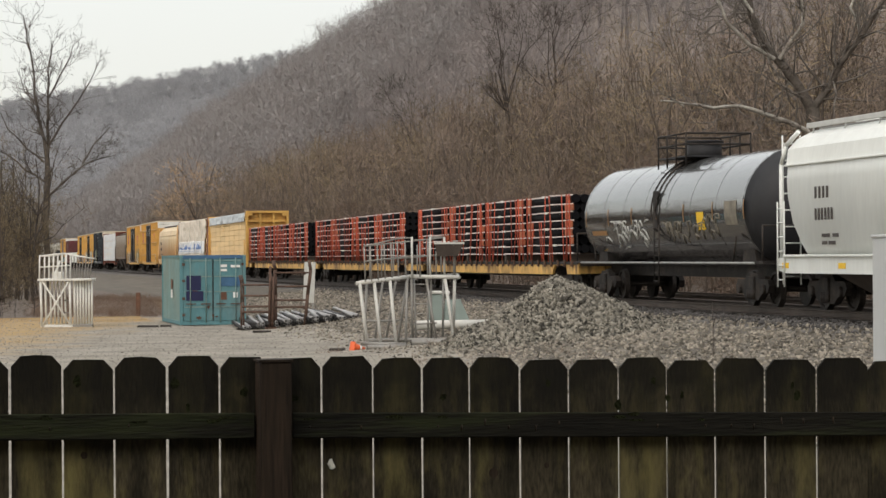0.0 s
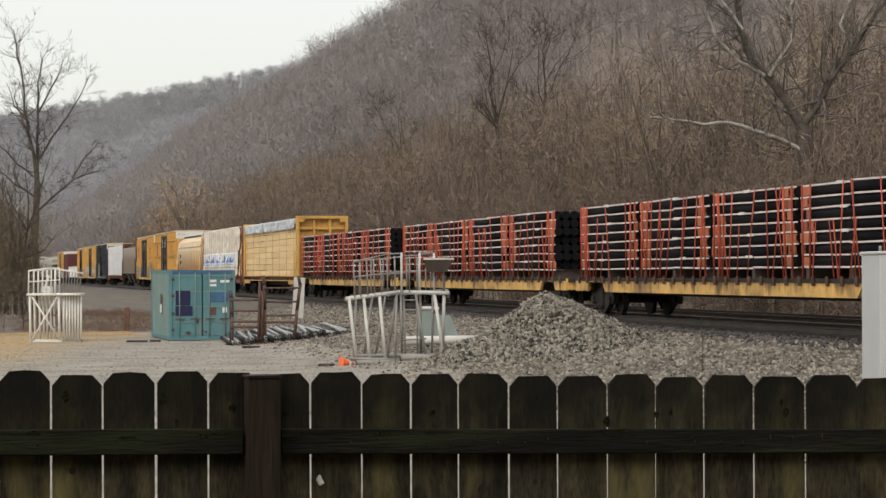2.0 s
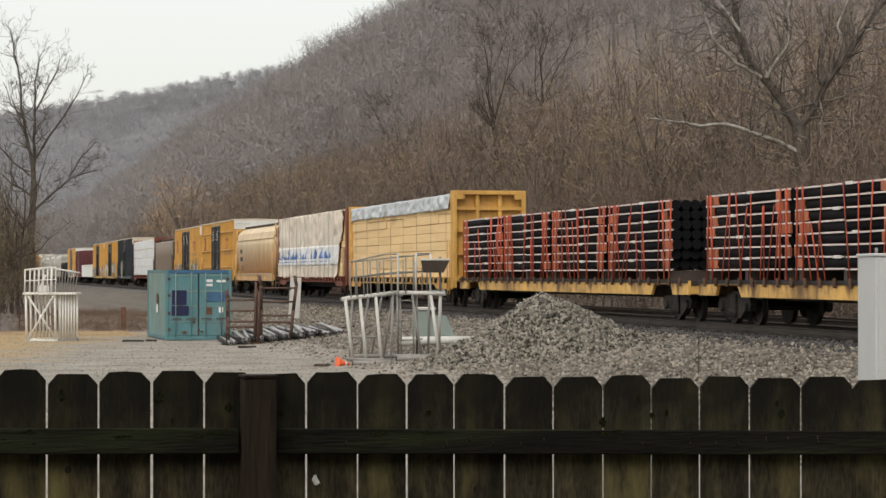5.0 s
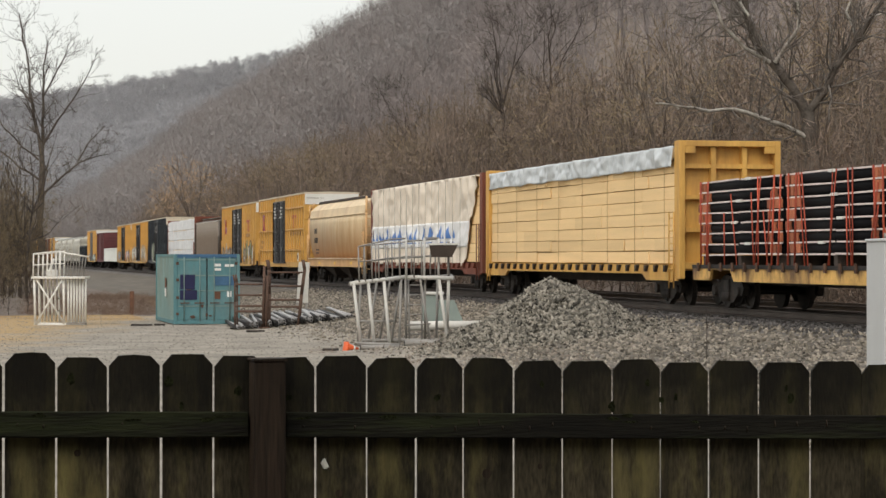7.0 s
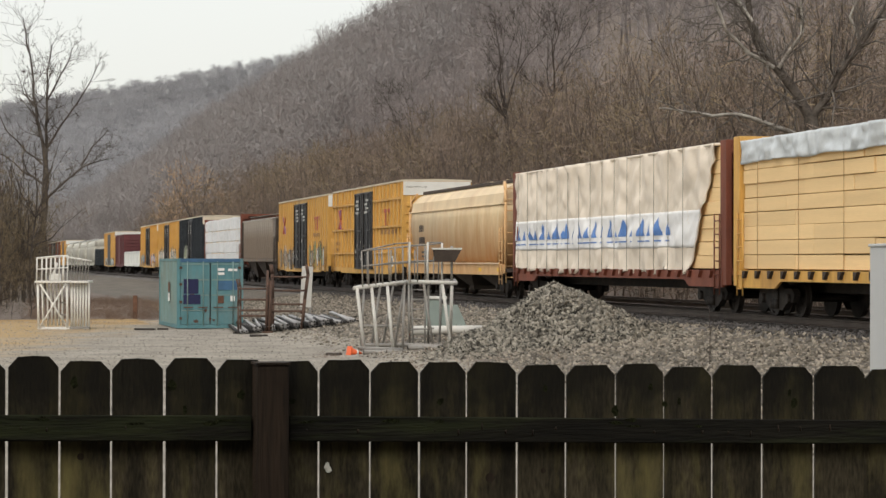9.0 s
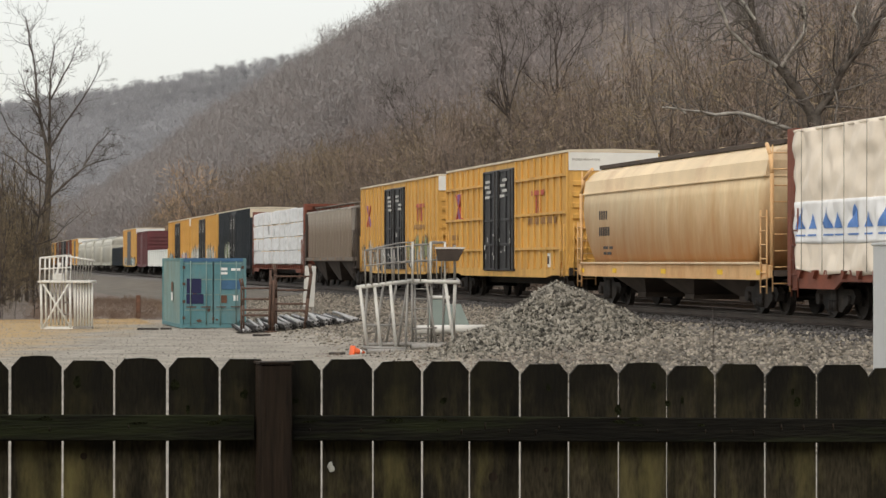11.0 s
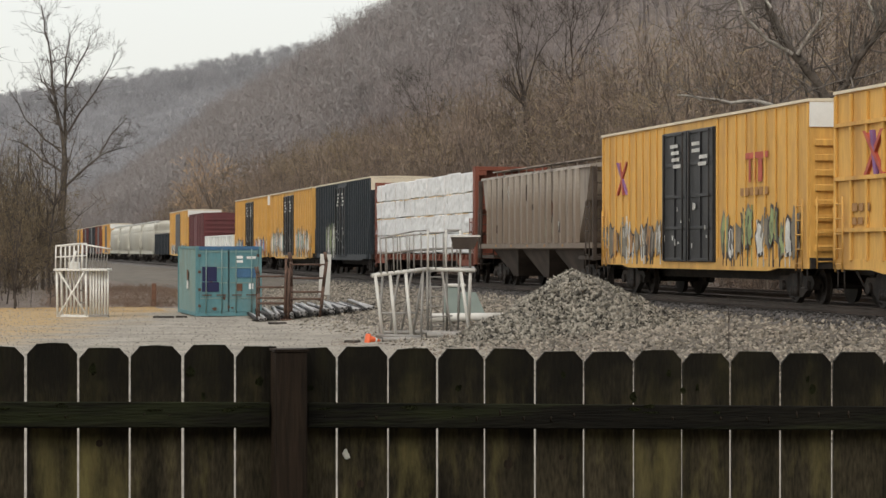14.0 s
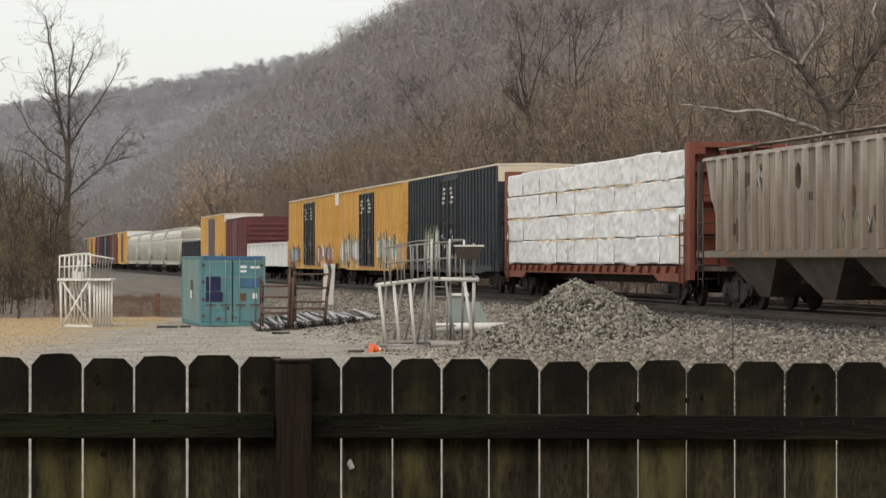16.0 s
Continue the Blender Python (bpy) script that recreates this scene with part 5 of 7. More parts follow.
def tank_car(q0, q1):
    ob, L = car("tank_car", q0, q1, "glossy black tank car with sprayed graffiti and a yellow placard", inset=1.9)
    h, r, zc = L / 2, 1.56, 2.51
    hh = h - 0.42
    prof = [(-hh, 0.02), (-hh + 0.04, 0.5), (-hh + 0.14, 0.92), (-hh + 0.32, 1.24), (-hh + 0.55, 1.40), (-hh + 0.8, r)]
    prof += [(x, r) for x in np.linspace(-hh + 1.6, hh - 1.6, 7)]
    prof += [(-a, b) for a, b in prof[:6][::-1]]
    bm = bmesh.new()
    seg = 48
    rings = [[(a, b * math.cos(i * math.tau / seg), zc + b * math.sin(i * math.tau / seg)) for i in range(seg)] for a, b in prof]
    loft_in(bm, rings[5:-5], close_ends=False, smooth=True)
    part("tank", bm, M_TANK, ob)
    # the ends' dark reflection is put into a separate dull black material
    for k, ends in enumerate((rings[:6], rings[-6:])):
        part("tank_head", loft_in(bmesh.new(), ends, smooth=True), M_HEAD, ob, "dished tank end, its dark reflection given as dull black")
    for x in np.linspace(-hh + 0.9, hh - 0.9, 8):
        ring = [[(x + dx, (r + dr) * math.cos(i * math.tau / 40), zc + (r + dr) * math.sin(i * math.tau / 40)) for i in range(40)] for dx, dr in ((-0.03, 0.001), (-0.02, 0.007), (0.02, 0.007), (0.03, 0.001))]
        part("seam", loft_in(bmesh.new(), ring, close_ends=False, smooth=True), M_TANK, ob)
    for x in np.linspace(-hh + 1.0, hh - 0.8, 7):
        bm = bmesh.new()
        pts = [[(x + dx, (r + 0.009) * math.cos(t), zc + (r + 0.009) * math.sin(t)) for dx in (-0.03, 0.03)] for t in np.linspace(math.radians(172), math.radians(190), 5)]
        for p, q in zip(pts, pts[1:]):
            bm.faces.new([bm.verts.new(v) for v in (p[0], p[1], q[1], q[0])])
        part("conspicuity_strip", bm, M_FADED, ob, "dull yellow reflective strip")
    # side platform, ladder and top works
    part("center_sill", box(-h, h, -0.33, 0.33, 0.72, 1.12), M_IRON, ob)
    for sgn in (1, -1):
        part("saddle", prism_in(bmesh.new(), [(sgn * (h - 2.5), 1.1), (sgn * (h - 2.2), 1.75), (sgn * (h - 1.7), 1.75), (sgn * (h - 1.4), 1.1)], -1.15, 1.15), M_IRON, ob)
        part("end_platform", box(*sorted((sgn * (h - 0.85), sgn * h)), -1.5, 1.5, 1.10, 1.17), M_IRON, ob)
        bm = bmesh.new()
        for y in (-1.48, 1.48):
            tube_in(bm, (sgn * (h - 0.05), y, 1.15), (sgn * (h - 0.05), y, 2.05), 0.025, 5)
        tube_in(bm, (sgn * (h - 0.05), -1.48, 2.05), (sgn * (h - 0.05), 1.48, 2.05), 0.025, 5)
        part("handrail", bm, M_IRON, ob)
        part("brace", tube((sgn * (h - 2.3), -1.48, 1.12), (sgn * (h - 2.0), -1.48, 1.8), 0.03, 5), M_IRON, ob)
    bm = bmesh.new()
    tube_in(bm, (-h + 0.6, -1.5, 1.12), (h - 0.6, -1.5, 1.12), 0.035, 6)
    part("side_rail", bm, M_STEELGREY, ob)
    lad = bmesh.new()
    for x in (-0.22, 0.22):
        pts = [(x, -(r + 0.06) * math.cos(t), zc + (r + 0.06) * math.sin(t)) for t in np.linspace(math.radians(-10), math.radians(75), 8)]
        pts = [(x, -1.52, 0.55), (x, -1.52, 2.2)] + pts[1:]
        for a, b in zip(pts, pts[1:]):
            tube_in(lad, a, b, 0.028, 5)
    for i in range(9):
        tube_in(lad, (-0.22, -1.52, 0.6 + 0.24 * i), (0.22, -1.52, 0.6 + 0.24 * i), 0.02, 5)
    box_in(lad, -0.20, 0.20, -1.56, -1.50, 2.1, 3.15)
    part("ladder", lad, M_IRON, ob)
    zt = zc + r
    part("manway", lathe_man(zt), M_HEAD, ob)
    bm = bmesh.new()
    box_in(bm, -1.6, 1.0, -0.95, 0.95, zt + 0.02, zt + 0.06)
    part("top_platform", bm, M_HEAD, ob)
    for x in (-1.6, -0.75, 0.1, 1.0):
        for y in (-0.95, 0.95):
            part("railing_post", tube((x, y, zt - 0.25), (x, y, zt + 0.68), 0.028, 5), M_IRON, ob)
    for z in (zt + 0.38, zt + 0.68):
        for y in (-0.95, 0.95):
            part("top_railing", tube((-1.6, y, z), (1.0, y, z), 0.028, 5), M_IRON, ob)
        for x in (-1.6, 1.0):
            part("top_railing", tube((x, -0.95, z), (x, 0.95, z), 0.028, 5), M_IRON, ob)
    on = lambda z: -math.sqrt(max(0.0, (r + 0.004) ** 2 - (z - zc) ** 2))

    def plate(x, z, w, h2, mat, name, label):
        bm = bmesh.new()
        zs = np.linspace(z, z + h2, 4)
        pts = [[bm.verts.new((xx, on(zz) - 0.006, zz)) for xx in (x, x + w)] for zz in zs]
        for p, q in zip(pts, pts[1:]):
            bm.faces.new((p[0], p[1], q[1], q[0]))
        part(name, bm, mat, ob, label)
    plate(3.7, 2.0, 0.60, 0.48, M_SIGNYEL, "placard", "square yellow warning placard")
    plate(6.0, 2.1, 0.95, 0.62, M_PAINTGREY, "stencil_panel", "grey panel of stencilled data")
    plate(-hh + 1.5, 1.95, 1.6, 0.14, M_FADED, "stencil", "faded stencilled bars")
    rng = random.Random(2)
    for x0, x1, z0, z1, k in ((-hh + 3.2, -0.9, 1.55, 2.35, 26), (0.8, 3.2, 1.65, 2.25, 14), (3.4, 5.6, 1.75, 2.4, 14)):
        bm = bmesh.new()
        for _ in range(k):
            x, z = rng.uniform(x0, x1), rng.uniform(z0, z1)
            a = rng.uniform(0, math.pi)
            for j in range(3):
                x2, z2 = x + 0.22 * math.cos(a), min(z1, max(z0, z + 0.25 * math.sin(a)))
                tube_in(bm, (x, on(z) - 0.003, z), (x2, on(z2) - 0.003, z2), 0.022, 4)
                x, z, a = x2, z2, a + rng.uniform(0.5, 1.3)
        part("sprayed_paint", bm, M_PAINTGREY if k < 20 else M_PAINTWHITE, ob, "sprayed pale graffiti")

    return ob


def lathe_man(zt):
    bm = bmesh.new()
    tube_in(bm, (-0.25, 0, zt - 0.1), (-0.25, 0, zt + 0.46), 0.5, 18)
    tube_in(bm, (-0.25, 0, zt + 0.46), (-0.25, 0, zt + 0.53), 0.56, 18)
    tube_in(bm, (-1.2, 0, zt - 0.1), (-1.2, 0, zt + 0.3), 0.18, 10)
    return bm


def pipe_car(q0, q1, seed, label, ahead=0.45):
    ob, L = car("flat_car", q0, q1, label, inset=1.9)
    h = L / 2
    rng = random.Random(seed)
    for y0, y1 in ((-1.42, -1.34), (1.34, 1.42)):
        part("side_sill", prism_in(bmesh.new(), [(-h, 1.12), (-h, 0.74), (-h + 1.35, 0.74), (-h + 1.5, 1.02), (-h + 3.0, 1.02), (-h + 3.3, 0.72), (h - 3.3, 0.72), (h - 3.0, 1.02), (h - 1.5, 1.02), (h - 1.35, 0.74), (h, 0.74), (h, 1.12)], y0, y1), M_YEL2, ob, "worn yellow side sill")
    part("deck", box(-h, h, -1.34, 1.34, 1.0, 1.13), M_GRIME, ob)
    part("center_sill", box(-h, h, -0.3, 0.3, 0.62, 1.0), M_IRON, ob)
    for x in (-h + 0.15, h - 0.15):
        part("end_sill", box(x - 0.12, x + 0.12, -1.34, 1.34, 0.76, 1.0), M_YEL2, ob)
    part("rub_rail", box(-h, h, -1.445, -1.421, 1.05, 1.15, 0.005), M_IRON, ob, "rusty rub rail along the deck edge")
    pocket = mesh_of("stake_pocket", box(-0.06, 0.06, -1.50, -1.446, 0.98, 1.20, 0.01), M_RUSTY)
    for i in range(30):
        shared("stake_pocket", pocket, ob, pose(-h + 0.6 + (L - 1.2) * i / 29, 0, 0))
    blen = (L - 0.45 - ahead) / 4
    rows, pitch, pr = 7, 0.272, 0.128
    bm = tube((-blen / 2 + 0.28, 0, 0), (blen / 2 - 0.30, 0, 0), pr, 12)
    tube_in(bm, (blen / 2 - 0.44, 0, 0), (blen / 2 - 0.24, 0, 0), pr * 1.08, 12)
    pipe_me = mesh_of("pipe", bm, M_PIPE)
    row_strip_me = [mesh_of("batten", box(-blen / 4 + 0.12 + e, blen / 4 - 0.10 - e, -0.025, 0.025, -0.020, 0.020), M_PALESTRIP) for e in (0.0, 0.05)]
    chock_me = [mesh_of("chock", box(-a, a, -0.028, 0.028, 0.01, pitch - 0.05), M_BRICKRED) for a in (0.09, 0.13, 0.17)]
    tag_me = mesh_of("tag", box(-0.16, 0.16, -0.03, 0.03, -0.035, 0.035), M_WHITE)
    bearer_me = mesh_of("bearer", box(-0.1, 0.1, -1.4, 1.4, 1.13, 1.39), M_GRIME)
    for k in range(4):
        x = -h + 0.45 + blen * (k + 0.5)
        CH = thing("pipe_bundle", track_pose((q0 + q1) / 2 - x, D_FAR, RAIL), "bundle of black pipes with red straps and pale strips", "pipe bundle", "pipe bundles on the flat cars")
        CARS.append((CH, (q0 + q1) / 2 - x))
        shift = [rng.uniform(-0.12, 0.12) for _ in range(rows)]
        for r in range(rows):
            for c in range(10):
                shared("pipe", pipe_me, CH, pose(shift[r] + rng.uniform(-0.04, 0.04), -1.28 + c * 0.284, 1.44 + r * pitch + pr))
        # pale lengthwise strips at each row of pipes
        for r in range(rows + 1):
            z = 1.415 + r * pitch
            for y in (-1.41, 1.41):
                for sg in (-1, 1):
                    shared("batten", row_strip_me[r % 2], CH, pose(sg * (blen / 4 - 0.06) + rng.uniform(-0.05, 0.05), y + rng.uniform(-0.01, 0.01), z + rng.uniform(-0.012, 0.012), 0, rng.uniform(-0.6, 0.6), 0))
            if r % 2:
                tagged(shared("tag", tag_me, CH, pose(rng.uniform(-0.9, 0.9), -1.43, z)), "white tag")
        for xx in (-blen / 2 + 0.34, -blen / 2 + 0.60, -blen / 2 + 0.9, blen / 2 - 0.9, blen / 2 - 0.62, blen / 2 - 0.36):
            for r in range(rows):
                if rng.random() < 0.66:
                    shared("chock", rng.choice(chock_me), CH, pose(xx + rng.uniform(-0.10, 0.10), -1.408, 1.44 + r * pitch))
        zt = 1.44 + rows * pitch
        for xx in (-blen / 2 + 0.34, -blen / 2 + 0.78, blen / 2 - 0.78, blen / 2 - 0.34):
            part("strap", tube((xx, -1.455, 1.15), (xx + rng.uniform(-0.22, 0.22), -1.455, zt), 0.026, 5), M_RED, CH, "bright red lashing strap")
        for j in range(9):
            xx = rng.uniform(-blen / 2 + 0.8, blen / 2 - 0.9)
            part("strap", tube((xx, -1.46, 1.15), (xx + rng.uniform(-0.6, 0.6), -1.45, 1.44 + rows * pitch * rng.choice((0.55, 0.8, 1, 1))), 0.018, 4), M_RED, CH, "bright red lashing strap")
        for xx in (-blen / 2 + 0.5, 0, blen / 2 - 0.5):
            shared("bearer", bearer_me, CH, pose(xx, 0, 0))
    return ob


def fold_y(x, z, y, seed, fold, crush):
    """How far out a folded sheet hangs at a place."""
    p = Vector((x * 0.8 * crush, z * 0.35 * crush ** 2, seed))
    d = fold * (noise.noise(p) + 0.6 * noise.noise(p * 2.7)) + fold * 0.5 * abs(math.sin(x * 2.1 + noise.noise(Vector((x * 0.3, z, 1.0))) * 1.5))
    return y - 0.03 - abs(d)


def sheet_mesh(x0, x1, z0, z1, y, rng_seed, fold=0.05, nx=70, nz=20, slant=0.0, hem=0.10, crush=1.0):
    """A hanging wrap: a folded sheet with thickness, over the near face of a load."""
    rings = []
    for side in (0, 1):
        g = []
        for i in range(nx + 1):
            col = []
            for j in range(nz + 1):
                v = j / nz
                u = i / nx
                xe = x1 - slant * (1 - v)
                x = x0 + (xe - x0) * u
                z = z0 + (z1 - z0) * v
                if j == 0:
                    z += hem * noise.noise(Vector((x * 0.7, rng_seed, 0)))
                col.append((x, fold_y(x, z, y, rng_seed, fold, crush) + (0.02 if side else 0.0), z))
            g.append(col)
        rings.append(g)
    bm = bmesh.new()
    a = [[bm.verts.new(p) for p in col] for col in rings[0]]
    b = [[bm.verts.new(p) for p in col] for col in rings[1]]
    for i in range(nx):
        for j in range(nz):
            bm.faces.new((a[i][j], a[i + 1][j], a[i + 1][j + 1], a[i][j + 1])).smooth = True
            bm.faces.new((b[i][j + 1], b[i + 1][j + 1], b[i + 1][j], b[i][j])).smooth = True
    for i in range(nx):
        bm.faces.new((a[i + 1][0], a[i][0], b[i][0], b[i + 1][0]))
        bm.faces.new((a[i][nz], a[i + 1][nz], b[i + 1][nz], b[i][nz]))
    for j in range(nz):
        bm.faces.new((a[0][j], a[0][j + 1], b[0][j + 1], b[0][j]))
        bm.faces.new((a[nx][j + 1], a[nx][j], b[nx][j], b[nx][j + 1]))
    return bm


def centerbeam(q0, q1, label, paint, load, seed, top=4.52):
    ob, L = car("centerbeam_flat_car", q0, q1, label, inset=1.9)
    h = L / 2
    rng = random.Random(seed)
    part("deck", box(-h, h, -1.40, 1.40, 0.98, 1.12), paint, ob)
    part("center_sill", box(-h, h, -0.3, 0.3, 0.6, 0.98), M_IRON, ob)
    for y0, y1 in ((-1.47, -1.40), (1.40, 1.47)):
        part("side_sill", prism_in(bmesh.new(), [(-h, 1.14), (-h, 0.70), (-h + 2.8, 0.70), (-h + 3.2, 0.88), (h - 3.2, 0.88), (h - 2.8, 0.70), (h, 0.70), (h, 1.14)], y0, y1), paint, ob)
    arm = mesh_of("stake_bracket", prism_in(bmesh.new(), [(-0.13, 0.94), (-0.05, 0.94), (0.10, 1.13), (-0.13, 1.13)], -0.09, 0), M_GRIME if paint is not M_OXIDE else M_OXIDE)
    for i in range(24):
        shared("stake_bracket", arm, ob, pose(-h + 0.8 + (L - 1.6) * i / 23, -1.47, 0))
    part("center_beam", box(-h + 0.3, h - 0.3, -0.06, 0.06, 1.1, top), paint, ob)
    for sgn in (1, -1):
        bh = part("bulkhead", box(*sorted((sgn * (h - 0.16), sgn * (h - 0.06))), -1.42, 1.42, 1.12, top - 0.02), paint, ob)
        bm = bmesh.new()
        xa, xb = sorted((sgn * (h - 0.20), sgn * (h + 0.26)))
        for y0, y1, z0, z1 in ((-1.46, -1.30, 0.75, top), (1.30, 1.46, 0.75, top), (-1.30, 1.30, top - 0.16, top), (-1.3, 1.3, 1.02, 1.2)):
            box_in(bm, xa, xb, y0, y1, z0, z1, 0.01)
        for ya in (-1, 1):
            box_in(bm, xb - 0.06 if sgn > 0 else xa, xb if sgn > 0 else xa + 0.06, min(ya * 1.0, ya * 1.3), max(ya * 1.0, ya * 1.3), top - 0.34, top - 0.16)
        part("bulkhead_frame", bm, paint, ob)
        bm = bmesh.new()
        for y in (-0.45, 0.45):
            box_in(bm, xa + 0.08, xb - 0.10, y - 0.07, y + 0.07, 1.2, top - 0.16)
        for z in (2.1, 3.0, 3.85):
            box_in(bm, xa + 0.10, xb - 0.13, -1.3, 1.3, z - 0.06, z + 0.06)
        part("bulkhead_ribs", bm, paint, ob)
        ladder(ob, sgn * (h - 0.35), -1.50, 0.5, 2.6, 0.42, paint, rungs=6)
    x0, x1 = -h + 0.24, h - 0.24
    kind = {"lumber": "lumber under crinkled silver wrap on the yellow car", "tarp": "lumber under a cream printed cover on the red car", "white": "white wrapped lumber packs on the red car"}[load]
    car_ob = ob
    ob = thing("lumber_load", track_pose((q0 + q1) / 2, D_FAR, RAIL), "stacked " + kind, "lumber load")
    CARS.append((ob, (q0 + q1) / 2))
    if load == "lumber" or load == "tarp":
        packs(ob, x0, x1, 1.16, 4.38, 9, M_LUMBER, rng)
    if load == "lumber":
        bm = sheet_mesh(x0, x1, 3.84, 4.42, -1.385, 3.3, 0.13, 200, 10, 0, 0.05, 2.0)
        part("top_wrap", bm, M_SILVER, ob, "crinkled silver plastic wrap over the top packs")
        part("wrap_top", box(x0, x1, -1.38, 1.38, 4.392, 4.42), M_SILVER, ob)
        for i in range(8):
            x = x0 + 1.1 + (x1 - x0 - 2.2) * i / 7
            part("load_strap", box(x - 0.005, x + 0.005, -1.395, -1.386, 1.16, 3.9), M_FADED, ob)
    if load == "tarp":
        bm = sheet_mesh(x0, x1 - 0.15, 1.05, 4.46, -1.40, 5.1, 0.16, 170, 34, 2.4, 0.25, 1.5)
        part("cover", bm, M_TARP, ob, "cream plastic cover with folds")
        part("cover_top", box(x0, x1 - 0.3, -1.50, 1.40, 4.40, 4.47, 0.02), M_TARP, ob)
        bm = sheet_mesh(x0, x1 - 1.45, 1.75, 2.75, -1.415, 5.1, 0.16, 170, 12, 0.6, 0.05, 1.5)
        part("cover_band", bm, M_TARPBAND, ob, "bright white printed band on the cover")
        x = x0 + 0.5
        while x < x1 - 4.6:
            for s, top_z in ((rng.choice((0.26, 0.34)), 2.62), (0.22, 2.45)):
                bm = bmesh.new()
                base = 2.10
                rows = []
                for k in range(8):
                    v = k / 7
                    z = base + (top_z - base) * v
                    half = s * (1 - v) + 0.004
                    rows.append([bm.verts.new((x + half * u, fold_y(x + half * u, z, -1.43, 5.1, 0.16, 1.5), z)) for u in (-1, -0.5, 0, 0.5, 1)])
                for a, b in zip(rows, rows[1:]):
                    for m in range(4):
                        bm.faces.new((a[m], a[m + 1], b[m + 1], b[m]))
                part("printed_triangle", bm, M_BLUE, ob, "blue printed triangle")
                bm = bmesh.new()
                rows = [[bm.verts.new((x + s * u, fold_y(x + s * u, z, -1.43, 5.1, 0.16, 1.5), z)) for u in (-1, -0.5, 0, 0.5, 1)] for z in (1.93, 1.97)]
                for m in range(4):
                    bm.faces.new((rows[0][m], rows[0][m + 1], rows[1][m + 1], rows[1][m]))
                part("printed_bar", bm, M_BLUE, ob)
                x += s * 2 + 0.12
            x += rng.uniform(0.1, 0.5)
        for i in range(15):
            x = x0 + 0.8 + (x1 - x0 - 3.5) * i / 14
            part("load_strap", tube((x, -1.60, 1.1), (x + 0.02, -1.60, 4.44), 0.008, 4), M_PAINTGREY, ob)
    if load == "white":
        packs(ob, x0, x1, 1.18, 4.42, 4, M_WRAP, rng, lens=(2.44,), round_=0.05, name="wrapped_pack")
        wide = (x1 - x0) / 9
        for r in range(4):
            z = 1.20 + 0.81 * r
            for i in range(9):
                xa = x0 + i * wide
                bm = sheet_mesh(xa + 0.01, xa + wide - 0.01, z, z + 0.79 + (0.06 * rng.random() if r == 3 else 0), -1.385 - rng.uniform(0, 0.03), 7.3 + 3 * r + 1.7 * i, 0.05, 34, 16, 0, 0.10, 2.3)
                part("pack_wrap", bm, M_WRAP, ob, "crumpled white plastic wrap")
        for i in range(6):
            x = x0 + 1.6 + (x1 - x0 - 3.2) * i / 5
            part("load_strap", tube((x, -1.505, 1.15), (x, -1.505, 4.42), 0.006, 4), M_PALESTRIP, ob)
        for z in (1.98, 2.79, 3.60):
            for i in range(12):
                if rng.random() < 0.85:
                    x = x0 + 1.83 * i + rng.uniform(0, 0.5)
                    part("dunnage", box(x, min(x1, x + rng.uniform(0.7, 1.7)), -1.46, -1.34, z - 0.015, z + 0.02), M_LUMBER, ob, "pale timber dunnage between the packs")
    return car_ob


def packs(ob, x0, x1, z0, z1, rows, mat, rng, lens=(3.05, 3.66, 4.27, 4.88), round_=0.012, name="lumber_pack"):
    """Stacked packs on both sides of the centre beam, each its own piece."""
    hgt = (z1 - z0) / rows
    for r in range(rows):
        x = x0
        while x < x1 - 0.3:
            w = min(rng.choice(lens), x1 - x)
            if x1 - (x + w) < 0.9:
                w = x1 - x
            dy = rng.uniform(0, 0.05)
            za = z0 + r * hgt + rng.uniform(0.0, 0.015)
            bm = box(x + 0.006, x + w - 0.006, -1.33 - dy, -0.08, za + 0.004, za + hgt - 0.004 - rng.uniform(0, 0.010), round_)
            part(name, bm, mat, ob)
            x += w
        part(name, box(x0, x1, 0.08, 1.35, z0 + r * hgt + 0.02, z0 + r * hgt + hgt - 0.012, round_), mat, ob)


def gondola(q0, q1, label, mat, top):
    ob, L = car("gondola", q0, q1, label)
    h = L / 2
    for y0, y1 in ((-1.5, -1.44), (1.44, 1.5)):
        part("side_wall", box(-h, h, y0, y1, 0.9, top), mat, ob)
    for x in (-h + 0.04, h - 0.04):
        part("end_wall", box(x - 0.04, x + 0.04, -1.44, 1.44, 0.9, top - 0.01), mat, ob)
    part("floor_pan", box(-h + 0.1, h - 0.1, -1.43, 1.43, 0.9, 1.1), mat, ob)
    part("top_chord", box(-h, h, -1.57, -1.43, top, top + 0.12), mat, ob)
    rib = mesh_of("rib", box(-0.07, 0.07, -0.10, 0, 0.9, top), mat)
    for i in range(10):
        shared("rib", rib, ob, pose(-h + 0.3 + (L - 0.6) * i / 9, -1.5, 0))
    return ob


